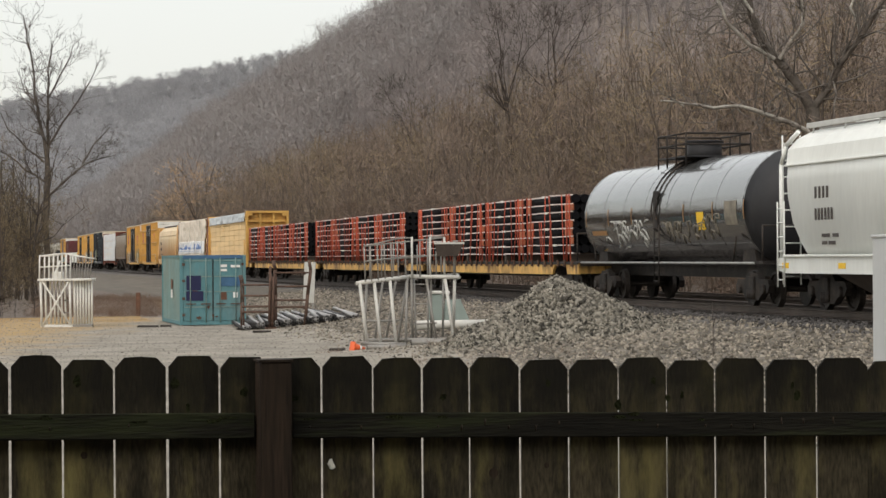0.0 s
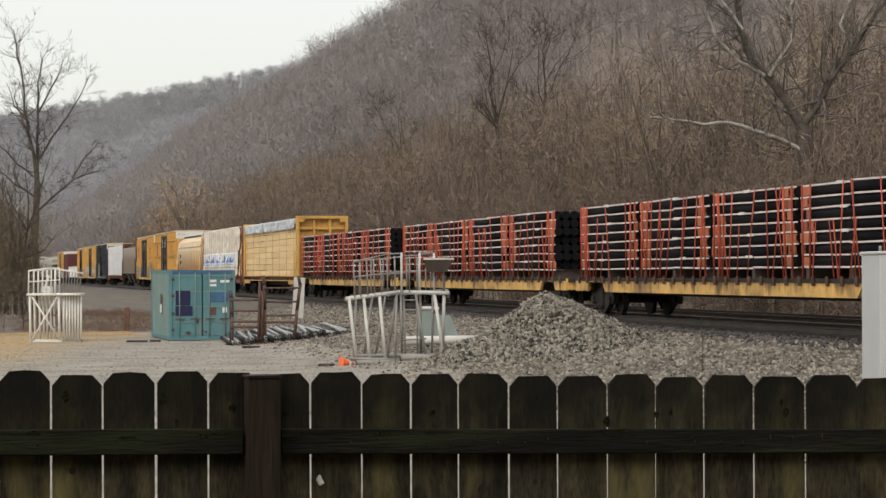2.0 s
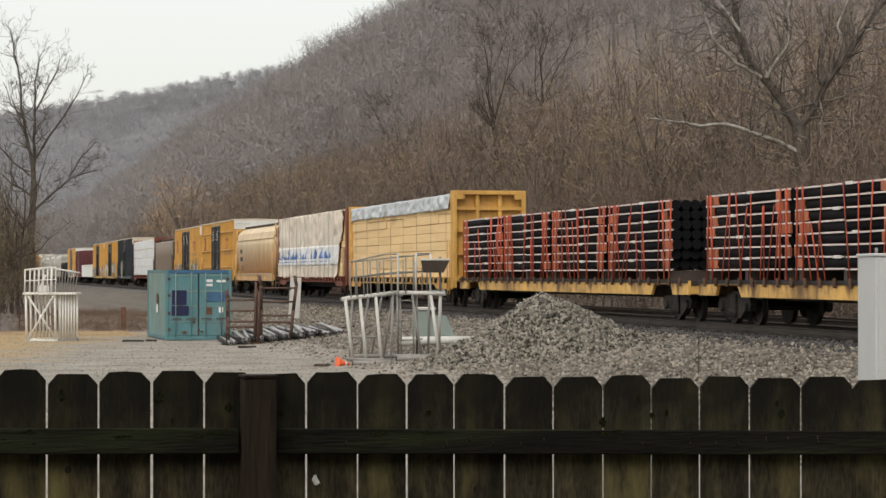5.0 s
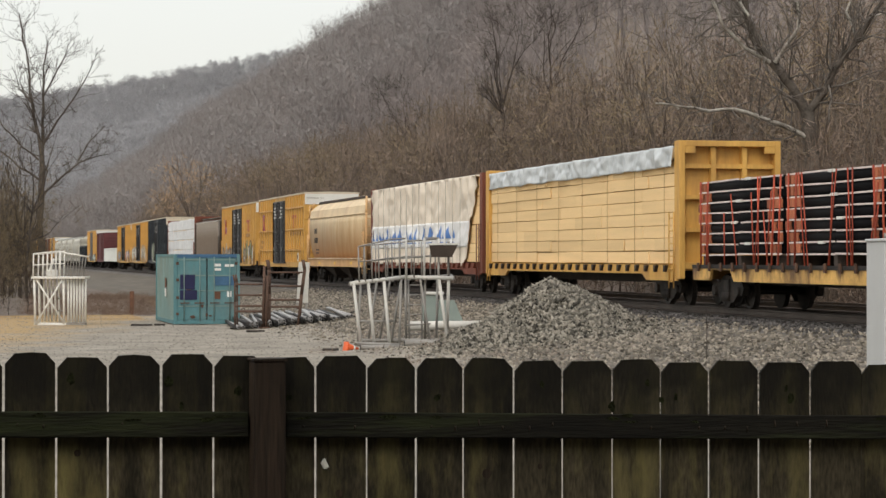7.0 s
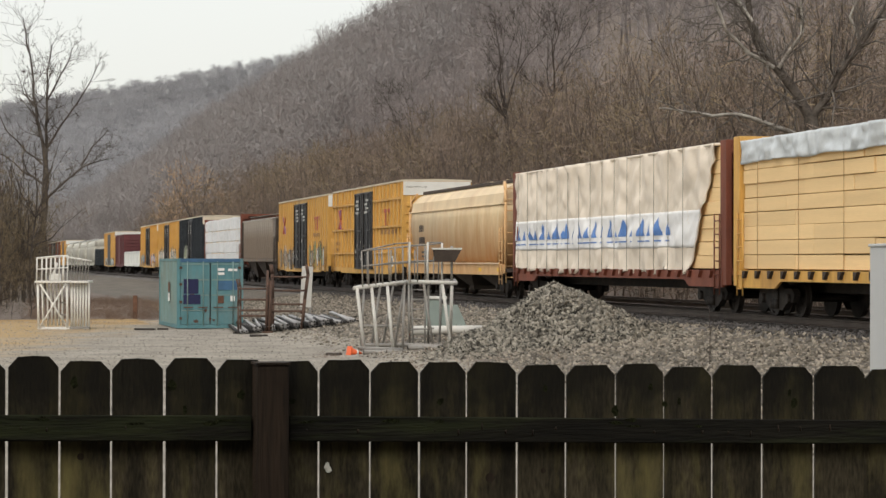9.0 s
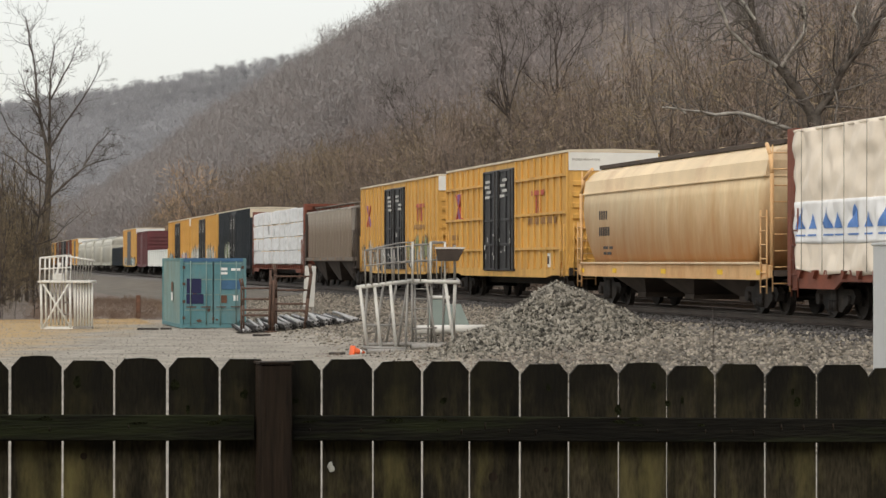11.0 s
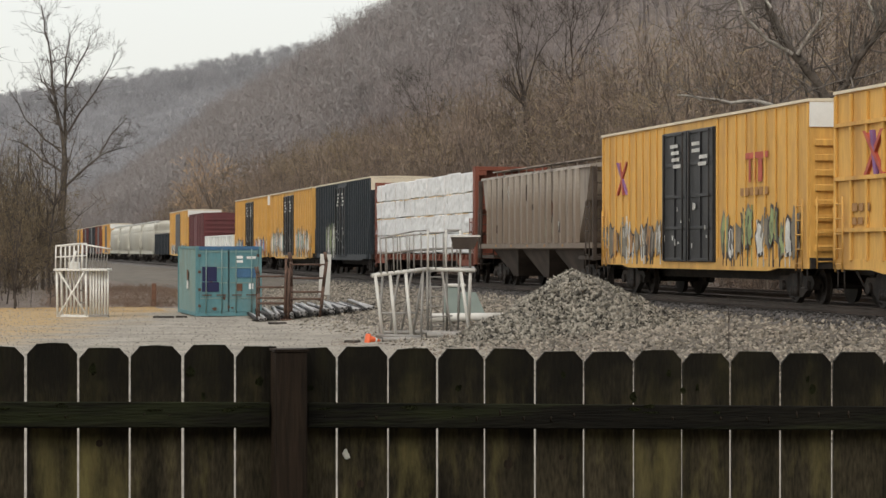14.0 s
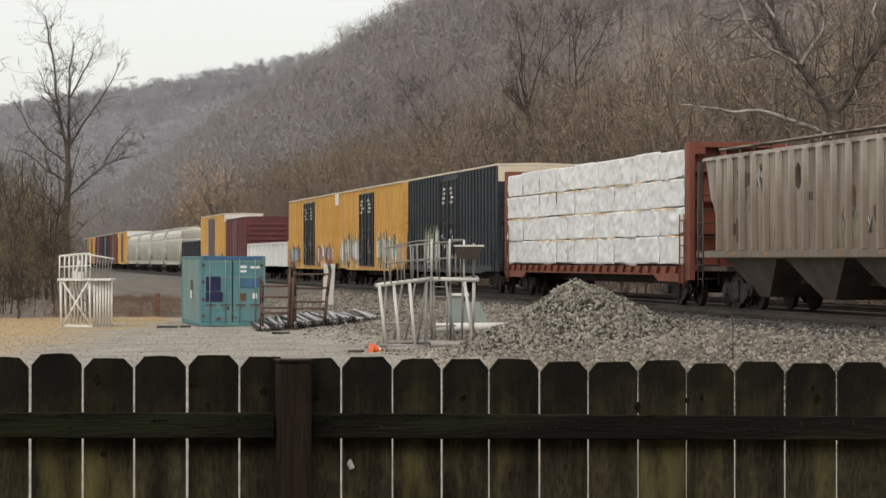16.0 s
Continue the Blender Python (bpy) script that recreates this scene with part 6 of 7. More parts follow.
def build_train():
    round_hopper(35.5, 53.5, "light grey covered hopper with rounded sides and end ladders", M_HOPPER, M_HOPPER, M_HOPPER)
    tank_car(54.75, 72.2)
    for i, (a, b) in enumerate(((72.3, 98.7), (99.9, 127.3), (128.2, 155.9))):
        pipe_car(a, b, 30 + i, "worn yellow flat car loaded with strapped black pipe bundles", 1.2 if i else 0.45)
    centerbeam(157.2, 179.9, "yellow centerbeam car loaded with lumber under silver wrap", M_YEL, "lumber", 1, 4.55)
    centerbeam(181.0, 203.6, "oxide red centerbeam car with cream covered lumber", M_OXIDE, "tarp", 2, 4.52)
    round_hopper(204.7, 222.5, "rust-streaked tan covered hopper with rounded sides", M_TANHOP, M_TANTOP, M_TANSILL, high_rail=False)
    ob, h = boxcar(223.9, 242.7, "yellow high boxcar with black double doors and grid ribs", M_YEL, endcap=M_WHITE, seed=4, step=0.92)
    rng = random.Random(8)
    lettering(ob, "EXCESS HEIGHT CAR", h + 0.04, -1.40, 4.62, 0.10, M_PAINTGREY, (90, 0, 90))
    bars(ob, 4.6, 3.60, (1.7,), 0.17, -1.536, M_PAINTRED)
    bars(ob, 4.85, 2.98, (0.14, 0.14, 0.3), 0.6, -1.536, M_PAINTRED, gap=1.6)
    bars(ob, 4.0, 2.62, (0.28,) * 11, 0.22, -1.536, M_FADED, gap=0.3)
    part("notice_plate", box(6.55, 7.05, -1.525, -1.50, 1.15, 1.62), M_WHITE, ob, "small white notice plate")
    part("notice_print", box(6.62, 6.98, -1.529, -1.526, 1.25, 1.52), M_INK, ob)
    for k, (dx, m) in enumerate(((-0.42, M_PAINTRED), (0.08, M_PAINTVIOLET), (0.42, M_PAINTRED))):
        bm = prism_in(bmesh.new(), [(-7.04 + dx * 1.3, 2.95), (-6.88 + dx * 1.3, 2.95), (-6.92 - dx * 1.2, 3.98), (-7.08 - dx * 1.2, 3.98)], -1.578 - 0.002 * k, -1.50)
        part("sprayed_paint", bm, m, ob)
    bars(ob, -8.3, 2.2, (0.3, 0.25, 0.3), 0.18, -1.536, M_FADED)
    bars(ob, -8.3, 1.9, (0.25, 0.3, 0.2), 0.16, -1.536, M_FADED)
    ob, h = boxcar(244.4, 262.7, "yellow high boxcar with black doors and green graffiti", M_YEL, endcap=M_WHITE, seed=5, ribs="posts", step=0.75, top=4.88)
    spray(ob, rng, -8.9, -2.8, 0.95, 2.3, -1.536, [M_PAINTGREY, M_PAINTGREY, M_FADED], 9)
    spray(ob, rng, 2.5, 8.6, 0.95, 2.6, -1.536, [M_PAINTGREEN, M_PAINTWHITE, M_PAINTGREY, M_PAINTGREEN], 14)
    bars(ob, 4.6, 3.65, (1.7,), 0.16, -1.536, M_PAINTRED)
    bars(ob, 4.85, 3.06, (0.14, 0.14, 0.3), 0.58, -1.536, M_PAINTRED, gap=1.6)
    bars(ob, 4.2, 2.72, (0.28,) * 6, 0.2, -1.536, M_FADED, gap=0.3)
    for k, (dx, m) in enumerate(((-0.45, M_PAINTRED), (0.42, M_PAINTVIOLET), (0.1, M_PAINTRED))):
        bm = prism_in(bmesh.new(), [(-6.93 + dx * 1.2, 3.0), (-6.79 + dx * 1.2, 3.0), (-6.83 - dx * 1.2, 4.0), (-6.97 - dx * 1.2, 4.0)], -1.556 - 0.002 * k, -1.50)
        part("sprayed_paint", bm, m, ob)
    rib_hopper(263.7, 280.6, "grimy grey covered hopper with vertical side ribs")
    centerbeam(281.9, 304.3, "oxide red centerbeam car with white wrapped packs", M_OXIDE, "white", 3, 4.62)
    ob, h = boxcar(305.4, 323.7, "dark blue-black boxcar with close vertical ribs", M_NAVY, roof=M_TANROOF, door_mat=M_NAVY, ribs="posts", step=0.62, door=(0.42, 0.60), seed=6, endcap=M_TANROOF)
    spray(ob, rng, -5.2, -2.0, 0.95, 2.9, -1.536, [M_PAINTGREEN, M_PAINTWHITE, M_PAINTGREEN], 8)
    ob, h = boxcar(325.2, 344.0, "yellow boxcar with narrow black doors and sprayed paint", M_YEL, ribs="posts", step=0.75, seed=7, door=(0.38, 0.60), endcap=M_YEL)
    spray(ob, rng, -9, -2.2, 0.95, 2.7, -1.536, [M_PAINTWHITE, M_TARP, M_PAINTTEAL, M_PAINTWHITE], 14)
    spray(ob, rng, 2.4, 9.0, 0.95, 2.7, -1.536, [M_TARP, M_PAINTWHITE, M_PAINTTEAL], 8)
    ob, h = boxcar(345.4, 364.0, "yellow boxcar with black doors and bright graffiti", M_YEL, ribs="posts", step=0.75, seed=8, door=(0.38, 0.60), endcap=M_WHITE)
    spray(ob, rng, -9, -4.5, 0.95, 2.2, -1.536, [M_PAINTTEAL, M_BLUE, M_PAINTWHITE], 8)
    spray(ob, rng, 2.4, 9, 0.95, 2.2, -1.536, [M_PAINTRED, M_TARP, M_BLUE], 8)
    gondola(365.4, 386.0, "low light grey gondola among the boxcars", M_HOPPER, 2.35)
    boxcar(387.4, 400.2, "dull maroon ribbed boxcar", M_MAROON, roof=M_MAROON, door_mat=M_MAROON, ribs="posts", seed=9, top=4.4, detail=False, door=(0.4, 0.6))
    ob, h = boxcar(401.6, 420.2, "yellow boxcar with black doors and a pale roof", M_YEL, ribs="posts", seed=10, endcap=M_WHITE, detail=False)
    spray(ob, rng, -8, 8, 0.95, 1.9, -1.536, [M_PAINTTEAL, M_PAINTWHITE], 8)
    gondola(421.6, 438.0, "black open gondola far down the train", M_NAVY, 2.9)
    q = 439.4
    for k in range(4):
        round_hopper(q, q + 17.6, "pale cream covered hopper with rounded sides", M_CREAM, M_CREAM, M_CREAM, marks=False)
        q += 19.0
    for m, lab in ((M_YEL, "yellow boxcar with black doors far down the train"), (M_OXIDE, "red-brown boxcar far down the train"), (M_NAVY, "dark blue boxcar far down the train"), (M_MAROON, "maroon boxcar far down the train"), (M_YEL, "yellow boxcar with black doors far down the train"), (M_GREYHOP, "grey boxcar far down the train")):
        boxcar(q, q + 17.6, lab, m, seed=11, detail=False, endcap=M_WHITE if m in (M_YEL, M_OXIDE) else None, ribs="posts")
        q += 19.0


build_train()

# ---- things in the yard ----
M_TEAL = material("faded_teal_paint", (0.085, 0.205, 0.225), 0.6, spread=0.12, scale=1.2, grain=9, bump=0.05, stain=(0.19, 0.21, 0.19), stain_amount=0.5, stretch=(1, 1, 0.5))
M_TEALSIDE = material("pale_teal_paint", (0.16, 0.25, 0.24), 0.6, spread=0.12, scale=1.2, stain=(0.2, 0.16, 0.12), stain_amount=0.4)
M_BLUETOP = material("blue_paint", (0.045, 0.115, 0.21), 0.6, spread=0.2, scale=2)
M_NAVYPATCH = material("navy_patch", (0.010, 0.012, 0.055), 0.5, spread=0.1, scale=2)
M_LABEL = material("white_label", (0.72, 0.72, 0.70), 0.6, spread=0.05)
M_GALV = material("galvanised_steel", (0.26, 0.25, 0.23), 0.55, metal=0.25, spread=0.15, scale=2.5, stain=(0.25, 0.21, 0.17), stain_amount=0.5)
M_GALVWHITE = material("white_galvanised", (0.54, 0.53, 0.49), 0.6, metal=0.05, spread=0.1, scale=2.5, stain=(0.45, 0.42, 0.36), stain_amount=0.4)
M_RUST = material("rusty_steel", (0.085, 0.050, 0.036), 0.85, spread=0.4, scale=5, stain=(0.14, 0.09, 0.06), stain_amount=0.6)
M_SHINYPIPE = material("scuffed_steel_pipe", (0.36, 0.35, 0.34), 0.45, metal=0.3, spread=0.2, scale=3)
M_DARKPIPE = material("dark_pipe", (0.03, 0.028, 0.027), 0.6, spread=0.2, scale=3)
M_ORANGE = material("orange_plastic", (0.75, 0.13, 0.035), 0.5, spread=0.1, scale=4)
M_GREENBOX = material("grey_green_cabinet", (0.23, 0.28, 0.255), 0.6, spread=0.08, scale=2)
M_CABINET = material("light_grey_cabinet", (0.46, 0.47, 0.47), 0.5, spread=0.05, scale=1.5)
M_POSTWOOD = material("brown_post_wood", (0.13, 0.065, 0.04), 0.85, spread=0.3, scale=4)


def build_container():
    c = thing("shipping_container", pose(-9.58, 85.4, ground_z(-9.0, 85.5), 0, 0, 13), "faded teal steel shipping container with closed double doors", "shipping container")
    W, H, L = 2.44, 2.59, 6.06
    for x in (0.0, W - 0.12):
        for y in (0.0, L - 0.12):
            part("corner_post", box(x, x + 0.12, y, y + 0.12, 0.02, H, 0.01), M_TEAL, c)
    for y in (0.0, L - 0.1):
        part("top_beam", box(0.12, W - 0.12, y, y + 0.1, H - 0.13, H - 0.002), M_BLUETOP if y == 0 else M_TEAL, c, "dark blue header beam")
        part("bottom_beam", box(0.12, W - 0.12, y, y + 0.1, 0.03, 0.17), M_TEAL, c)
    for x in (0.02, W - 0.08):
        part("side_beam", box(x, x + 0.06, 0.12, L - 0.12, 0.03, 0.17), M_TEAL, c)
        part("side_beam", box(x, x + 0.06, 0.12, L - 0.12, H - 0.09, H), M_TEAL, c)
    # corrugated side walls
    for x, sg in ((0.035, -1), (W - 0.035, 1)):
        pts, y, k = [], 0.12, 0
        while y < L - 0.12:
            pts += [(y, 0.0), (y + 0.07, 0.0), (y + 0.11, 0.03), (y + 0.18, 0.03)]
            y += 0.22
        bm = bmesh.new()
        lo = [bm.verts.new((x - sg * o, min(yy, L - 0.12), 0.16)) for yy, o in pts]
        hi = [bm.verts.new((x - sg * o, min(yy, L - 0.12), H - 0.08)) for yy, o in pts]
        for i in range(len(lo) - 1):
            bm.faces.new((lo[i], lo[i + 1], hi[i + 1], hi[i]))
        part("side_wall", bm, M_TEALSIDE, c)
    part("roof_panel", box(0.06, W - 0.06, 0.1, L - 0.1, H - 0.05, H - 0.012), M_BLUETOP, c, "faded blue roof")
    part("floor_pan", box(0.06, W - 0.06, 0.1, L - 0.1, 0.12, 0.17), M_RUST, c)
    part("end_wall", box(0.12, W - 0.12, L - 0.08, L - 0.05, 0.16, H - 0.13), M_TEAL, c)
    for a, b in ((0.13, W / 2 - 0.012), (W / 2 + 0.012, W - 0.13)):
        d = part("door", box(a, b, 0.015, 0.06, 0.18, H - 0.14, 0.006), M_TEAL, c, "teal container door")
        for z0, z1 in ((0.22, 0.66), (0.72, 1.22), (1.28, 1.78), (1.84, 2.36)):
            part("door_rib", box(a + 0.04, b - 0.04, -0.004, 0.014, z1 + 0.005, z1 + 0.05), M_TEALSIDE, d)
        for x in (a + 0.25, b - 0.25):
            part("locking_rod", tube((x, -0.03, 0.12), (x, -0.03, H - 0.1), 0.019, 8), M_TEALSIDE, d)
        for x in (a + 0.1, b - 0.45):
            part("lock_handle", box(x, x + 0.36, -0.055, -0.035, 0.78, 0.82), M_RUST, d, "rusty lock handle")
        for z in (0.35, 0.95, 1.6, 2.2):
            x = a - 0.04 if a < 1 else b - 0.06
            part("hinge", box(x, x + 0.10, -0.012, 0.012, z, z + 0.1), M_RUST, d)
        part("gasket", box(b - 0.012 if a < 1 else a, b if a < 1 else a + 0.012, 0.005, 0.014, 0.2, H - 0.16), M_DARKPIPE, d)
    rng = random.Random(4)
    for k in range(7):
        x, z = rng.uniform(0.2, 2.2), rng.choice((0.3, 0.34, 0.7, 1.25, 2.3))
        part("rust_patch", prism_in(bmesh.new(), [(x + rng.uniform(0.03, 0.09) * math.cos(i), z + rng.uniform(0.02, 0.10) * math.sin(i)) for i in range(6)], -0.0068, -0.0045), M_RUST, c, "small rust patch")
    part("painted_patch", box(0.24, 0.78, -0.0075, -0.0055, 1.30, 1.84), M_NAVYPATCH, c, "dark navy painted-over patch")
    part("painted_patch", box(0.23, 0.86, -0.0075, -0.0055, 0.92, 1.27), M_NAVYPATCH, c, "dark navy painted-over patch")
    part("painted_patch", box(1.52, 2.28, -0.0075, -0.0055, 1.44, 1.77), M_BLUETOP, c, "blue painted-over patch")
    for x, z, w, h in ((1.50, 2.14, 0.24, 0.10), (1.50, 1.99, 0.24, 0.09), (1.88, 2.13, 0.34, 0.09), (1.96, 1.02, 0.17, 0.20)):
        part("white_label", box(x, x + w, -0.0075, -0.0055, z, z + h), M_LABEL, c, "white label plate")
    part("stained_label", box(1.48, 1.72, -0.0075, -0.0055, 0.95, 1.22), M_POSTWOOD, c)
    part("side_label", box(0.000, 0.004, 2.4, 2.95, 1.0, 1.3), M_LABEL, c)
    part("side_label", box(0.000, 0.004, 2.4, 2.95, 1.34, 1.7), M_POSTWOOD, c)


def stick(name, a, b, r, mat, parent, seg=6):
    return part(name, tube(a, b, r, seg), mat, parent)


def build_platform():
    """A walkway platform taken off a mast: railing above, splayed legs below, a ladder inside."""
    x0, y0 = -0.83, 62.0
    p = thing("steel_platform", pose(x0, y0, ground_z(x0, y0) - 0.06), "grey galvanised steel walkway platform with railing, legs and ladder", "steel platform")
    stick("deck_beam", (-1.42, -0.5, 1.66), (0.0, 0.1, 1.83), 0.055, M_GALVWHITE, p, 8)
    stick("deck_beam", (0.0, 0.1, 1.83), (1.30, -0.2, 1.80), 0.055, M_GALVWHITE, p, 8)
    stick("deck_beam", (-1.30, 0.8, 1.70), (1.25, 1.1, 1.86), 0.045, M_GALV, p, 8)
    stick("deck_beam", (-1.42, -0.5, 1.66), (-1.30, 0.8, 1.70), 0.045, M_GALV, p, 8)
    stick("deck_beam", (1.30, -0.2, 1.80), (1.25, 1.1, 1.86), 0.045, M_GALV, p, 8)
    for k in range(6):
        x = -1.2 + 0.45 * k
        stick("deck_slat", (x, -0.35 + 0.06 * k, 1.70 + 0.02 * k), (x + 0.05, 0.95, 1.74 + 0.02 * k), 0.022, M_GALV, p)
    for a, b, w in (((-1.33, -0.48, 1.66), (-1.13, -0.7, 0.08), 1), ((-0.95, -0.3, 1.70), (-0.78, -0.6, 0.06), 1), ((-0.54, -0.12, 1.76), (-0.38, -0.5, 0.08), 1),
                    ((-0.08, 0.06, 1.80), (-0.13, -0.5, 0.02), 0), ((0.03, 0.1, 1.83), (0.05, 0.0, 0.12), 0), ((0.92, -0.1, 1.80), (1.15, -0.5, 0.12), 1),
                    ((1.18, -0.15, 1.80), (1.13, 0.5, 0.12), 1), ((0.42, 0.0, 1.80), (0.68, -0.3, 0.14), 0), ((0.55, 0.1, 1.80), (0.55, 0.4, 0.14), 0),
                    ((-1.18, 0.8, 1.70), (-1.25, 0.6, 0.1), 0), ((-0.75, 0.85, 1.70), (-0.98, 0.7, 0.1), 0), ((-0.40, 0.9, 1.72), (-0.68, 0.7, 0.1), 0), ((-0.1, 0.9, 1.75), (-0.35, 0.6, 0.1), 0), ((0.88, 1.0, 1.82), (0.85, 0.8, 0.1), 0)):
        stick("leg", a, b, 0.045 if w else 0.033, M_GALVWHITE if w else M_GALV, p, 7)
    lad = [((0.10, 0.2, 1.78), (0.14, -0.1, 0.1)), ((0.45, 0.2, 1.78), (0.47, -0.1, 0.1))]
    for a, b in lad:
        stick("ladder_rail", a, b, 0.026, M_GALV, p)
    for k in range(6):
        z = 0.32 + 0.26 * k
        stick("rung", (0.11, 0.0, z), (0.46, 0.0, z), 0.018, M_GALV, p)
    for i, x in enumerate((-1.18, -1.02, -0.84, -0.66, -0.48, -0.31, -0.11)):
        y = -0.45 + 0.08 * i
        stick("railing_post", (x, y, 1.70), (x - 0.03, y, 2.62 + 0.03 * i), 0.022, M_GALV, p)
    for x, top in ((0.05, 2.88), (0.26, 2.78), (0.46, 2.78), (0.53, 2.88), (0.69, 2.5), (0.91, 2.86)):
        stick("railing_post", (x, -0.02, 1.82), (x, -0.02, top), 0.030 if top > 2.8 else 0.018, M_GALVWHITE if top > 2.8 else M_GALV, p)
    stick("railing_post", (1.17, 0.0, 1.80), (1.17, 0.0, 2.78), 0.035, M_GALV, p)
    for pts in ([(-1.2, -0.45, 2.64), (-0.32, -0.05, 2.84), (0.05, 0.0, 2.86)], [(-1.18, -0.45, 2.24), (-0.3, -0.05, 2.34), (0.05, 0.0, 2.37)], [(0.05, 0, 2.79), (0.5, 0, 2.81)], [(0.53, 0, 2.87), (0.91, 0, 2.87)],
                [(0.05, 0, 2.37), (0.9, 0, 2.40)], [(-1.2, -0.45, 2.64), (-1.15, 0.8, 2.66), (0.9, 1.0, 2.86), (0.91, 0, 2.87)], [(-1.15, 0.8, 2.25), (0.9, 1.0, 2.4)]):
        for a, b in zip(pts, pts[1:]):
            stick("railing", a, b, 0.022, M_GALV, p)
    for k in range(7):
        x = -1.1 + 0.32 * k
        stick("railing_post", (x, 0.82, 1.74), (x, 0.82, 2.68), 0.018, M_GALV, p)
    tray = bmesh.new()
    loft_in(tray, [[(0.72, -0.3, 2.36), (1.26, -0.3, 2.36), (1.26, 0.2, 2.36), (0.72, 0.2, 2.36)], [(0.66, -0.35, 2.68), (1.42, -0.35, 2.68), (1.42, 0.25, 2.68), (0.66, 0.25, 2.68)]])
    part("tray", tray, M_GRIME, p, "brown-grey tray hung on the railing")
    part("tray_rim", box(0.64, 1.44, -0.37, 0.27, 2.685, 2.73), M_GALVWHITE, p)
    for a, b in (((-1.25, -0.7, 0.09), (-0.12, -0.75, 0.05)), ((-0.25, -0.4, 0.17), (1.15, -0.45, 0.14)), ((-1.25, 0.6, 0.12), (1.1, 0.7, 0.14))):
        stick("skid", a, b, 0.05, M_GALV, p, 8)
    for a, b in (((-1.25, 0.62, 0.65), (-0.3, 0.6, 0.65)), ((-1.3, -0.3, 0.66), (-0.4, -0.3, 0.66)), ((0.05, 0.0, 0.55), (0.7, -0.2, 0.6))):
        stick("brace", a, b, 0.025, M_GALV, p)


def build_left_platform():
    x0, y0 = -14.0, 85.0
    p = thing("steel_platform", pose(x0, y0, ground_z(x0, y0) - 0.03), "white galvanised steel platform with cross brace and slatted sides", "steel platform")
    p.scale = (0.88, 1, 1)
    M_GALVWHITE = material("white_painted_steel", (0.70, 0.69, 0.65), 0.6, spread=0.1, scale=2.5, stain=(0.5, 0.47, 0.4), stain_amount=0.4)
    D = 1.0
    for x in (-0.65, 0.55):
        for y in (0.0, D):
            stick("post", (x, y, 0.0), (x - 0.04, y, 1.75), 0.05, M_GALVWHITE, p, 7)
    stick("cross_brace", (-0.60, -0.03, 1.70), (0.55, -0.03, 0.10), 0.04, M_GALVWHITE, p)
    stick("cross_brace", (0.48, -0.06, 1.70), (-0.62, -0.06, 0.05), 0.04, M_GALVWHITE, p)
    for y in (0, D):
        part("bottom_beam", box(-0.68, 0.62, y - 0.05, y + 0.05, 0.0, 0.10, 0.01), M_GALVWHITE, p)
    part("deck", box(-0.80, 1.42, -0.12, D + 0.1, 1.72, 1.80, 0.01), M_GALVWHITE, p)
    for x in (-0.36, -0.20, -0.05, 0.10, 0.25):
        stick("slat", (x, 0.55, 0.15), (x - 0.04, 0.55, 1.72), 0.042, M_GALVWHITE, p)
    for i in range(7):
        x = 0.70 + 0.112 * i
        stick("slat", (x, 0.1 + 0.04 * i, 0.12), (x, 0.1 + 0.04 * i, 1.74), 0.044, M_GALVWHITE, p)
    part("bottom_beam", box(0.62, 1.42, 0.05, 0.45, 0.02, 0.12), M_GALV, p)
    for z in (0.55, 1.0):
        stick("rung", (0.2, 0.5, z), (0.52, 0.5, z), 0.03, M_GALV, p)
    for y in (-0.1, D):
        for i, x in enumerate((-0.72, -0.52, -0.34, -0.16, 0.02, 0.2, 0.36)):
            stick("railing_post", (x, y, 1.8), (x + 0.02, y, 2.62 + 0.014 * i), 0.030 if i in (0, 6) else 0.02, M_GALVWHITE, p)
        stick("railing", (-0.72, y, 2.62), (0.38, y, 2.72), 0.035, M_GALVWHITE, p)
        stick("railing", (-0.72, y, 2.22), (0.38, y, 2.28), 0.025, M_GALVWHITE, p)
    for i in range(8):
        x = 0.55 + 0.11 * i
        stick("railing_post", (x, 0.1, 1.8), (x + 0.04 + 0.014 * i, 0.0, 2.62 - 0.012 * i), 0.022, M_GALV, p)
    stick("railing", (0.45, 0.0, 2.68), (1.55, 0.0, 2.52), 0.03, M_GALVWHITE, p)
    stick("chair_bar", (-0.2, 0.4, 1.85), (0.05, 0.4, 2.45), 0.05, M_GALVWHITE, p)
    part("seat_box", box(-0.25, 0.15, 0.2, 0.7, 1.80, 2.05, 0.03), M_GALVWHITE, p)


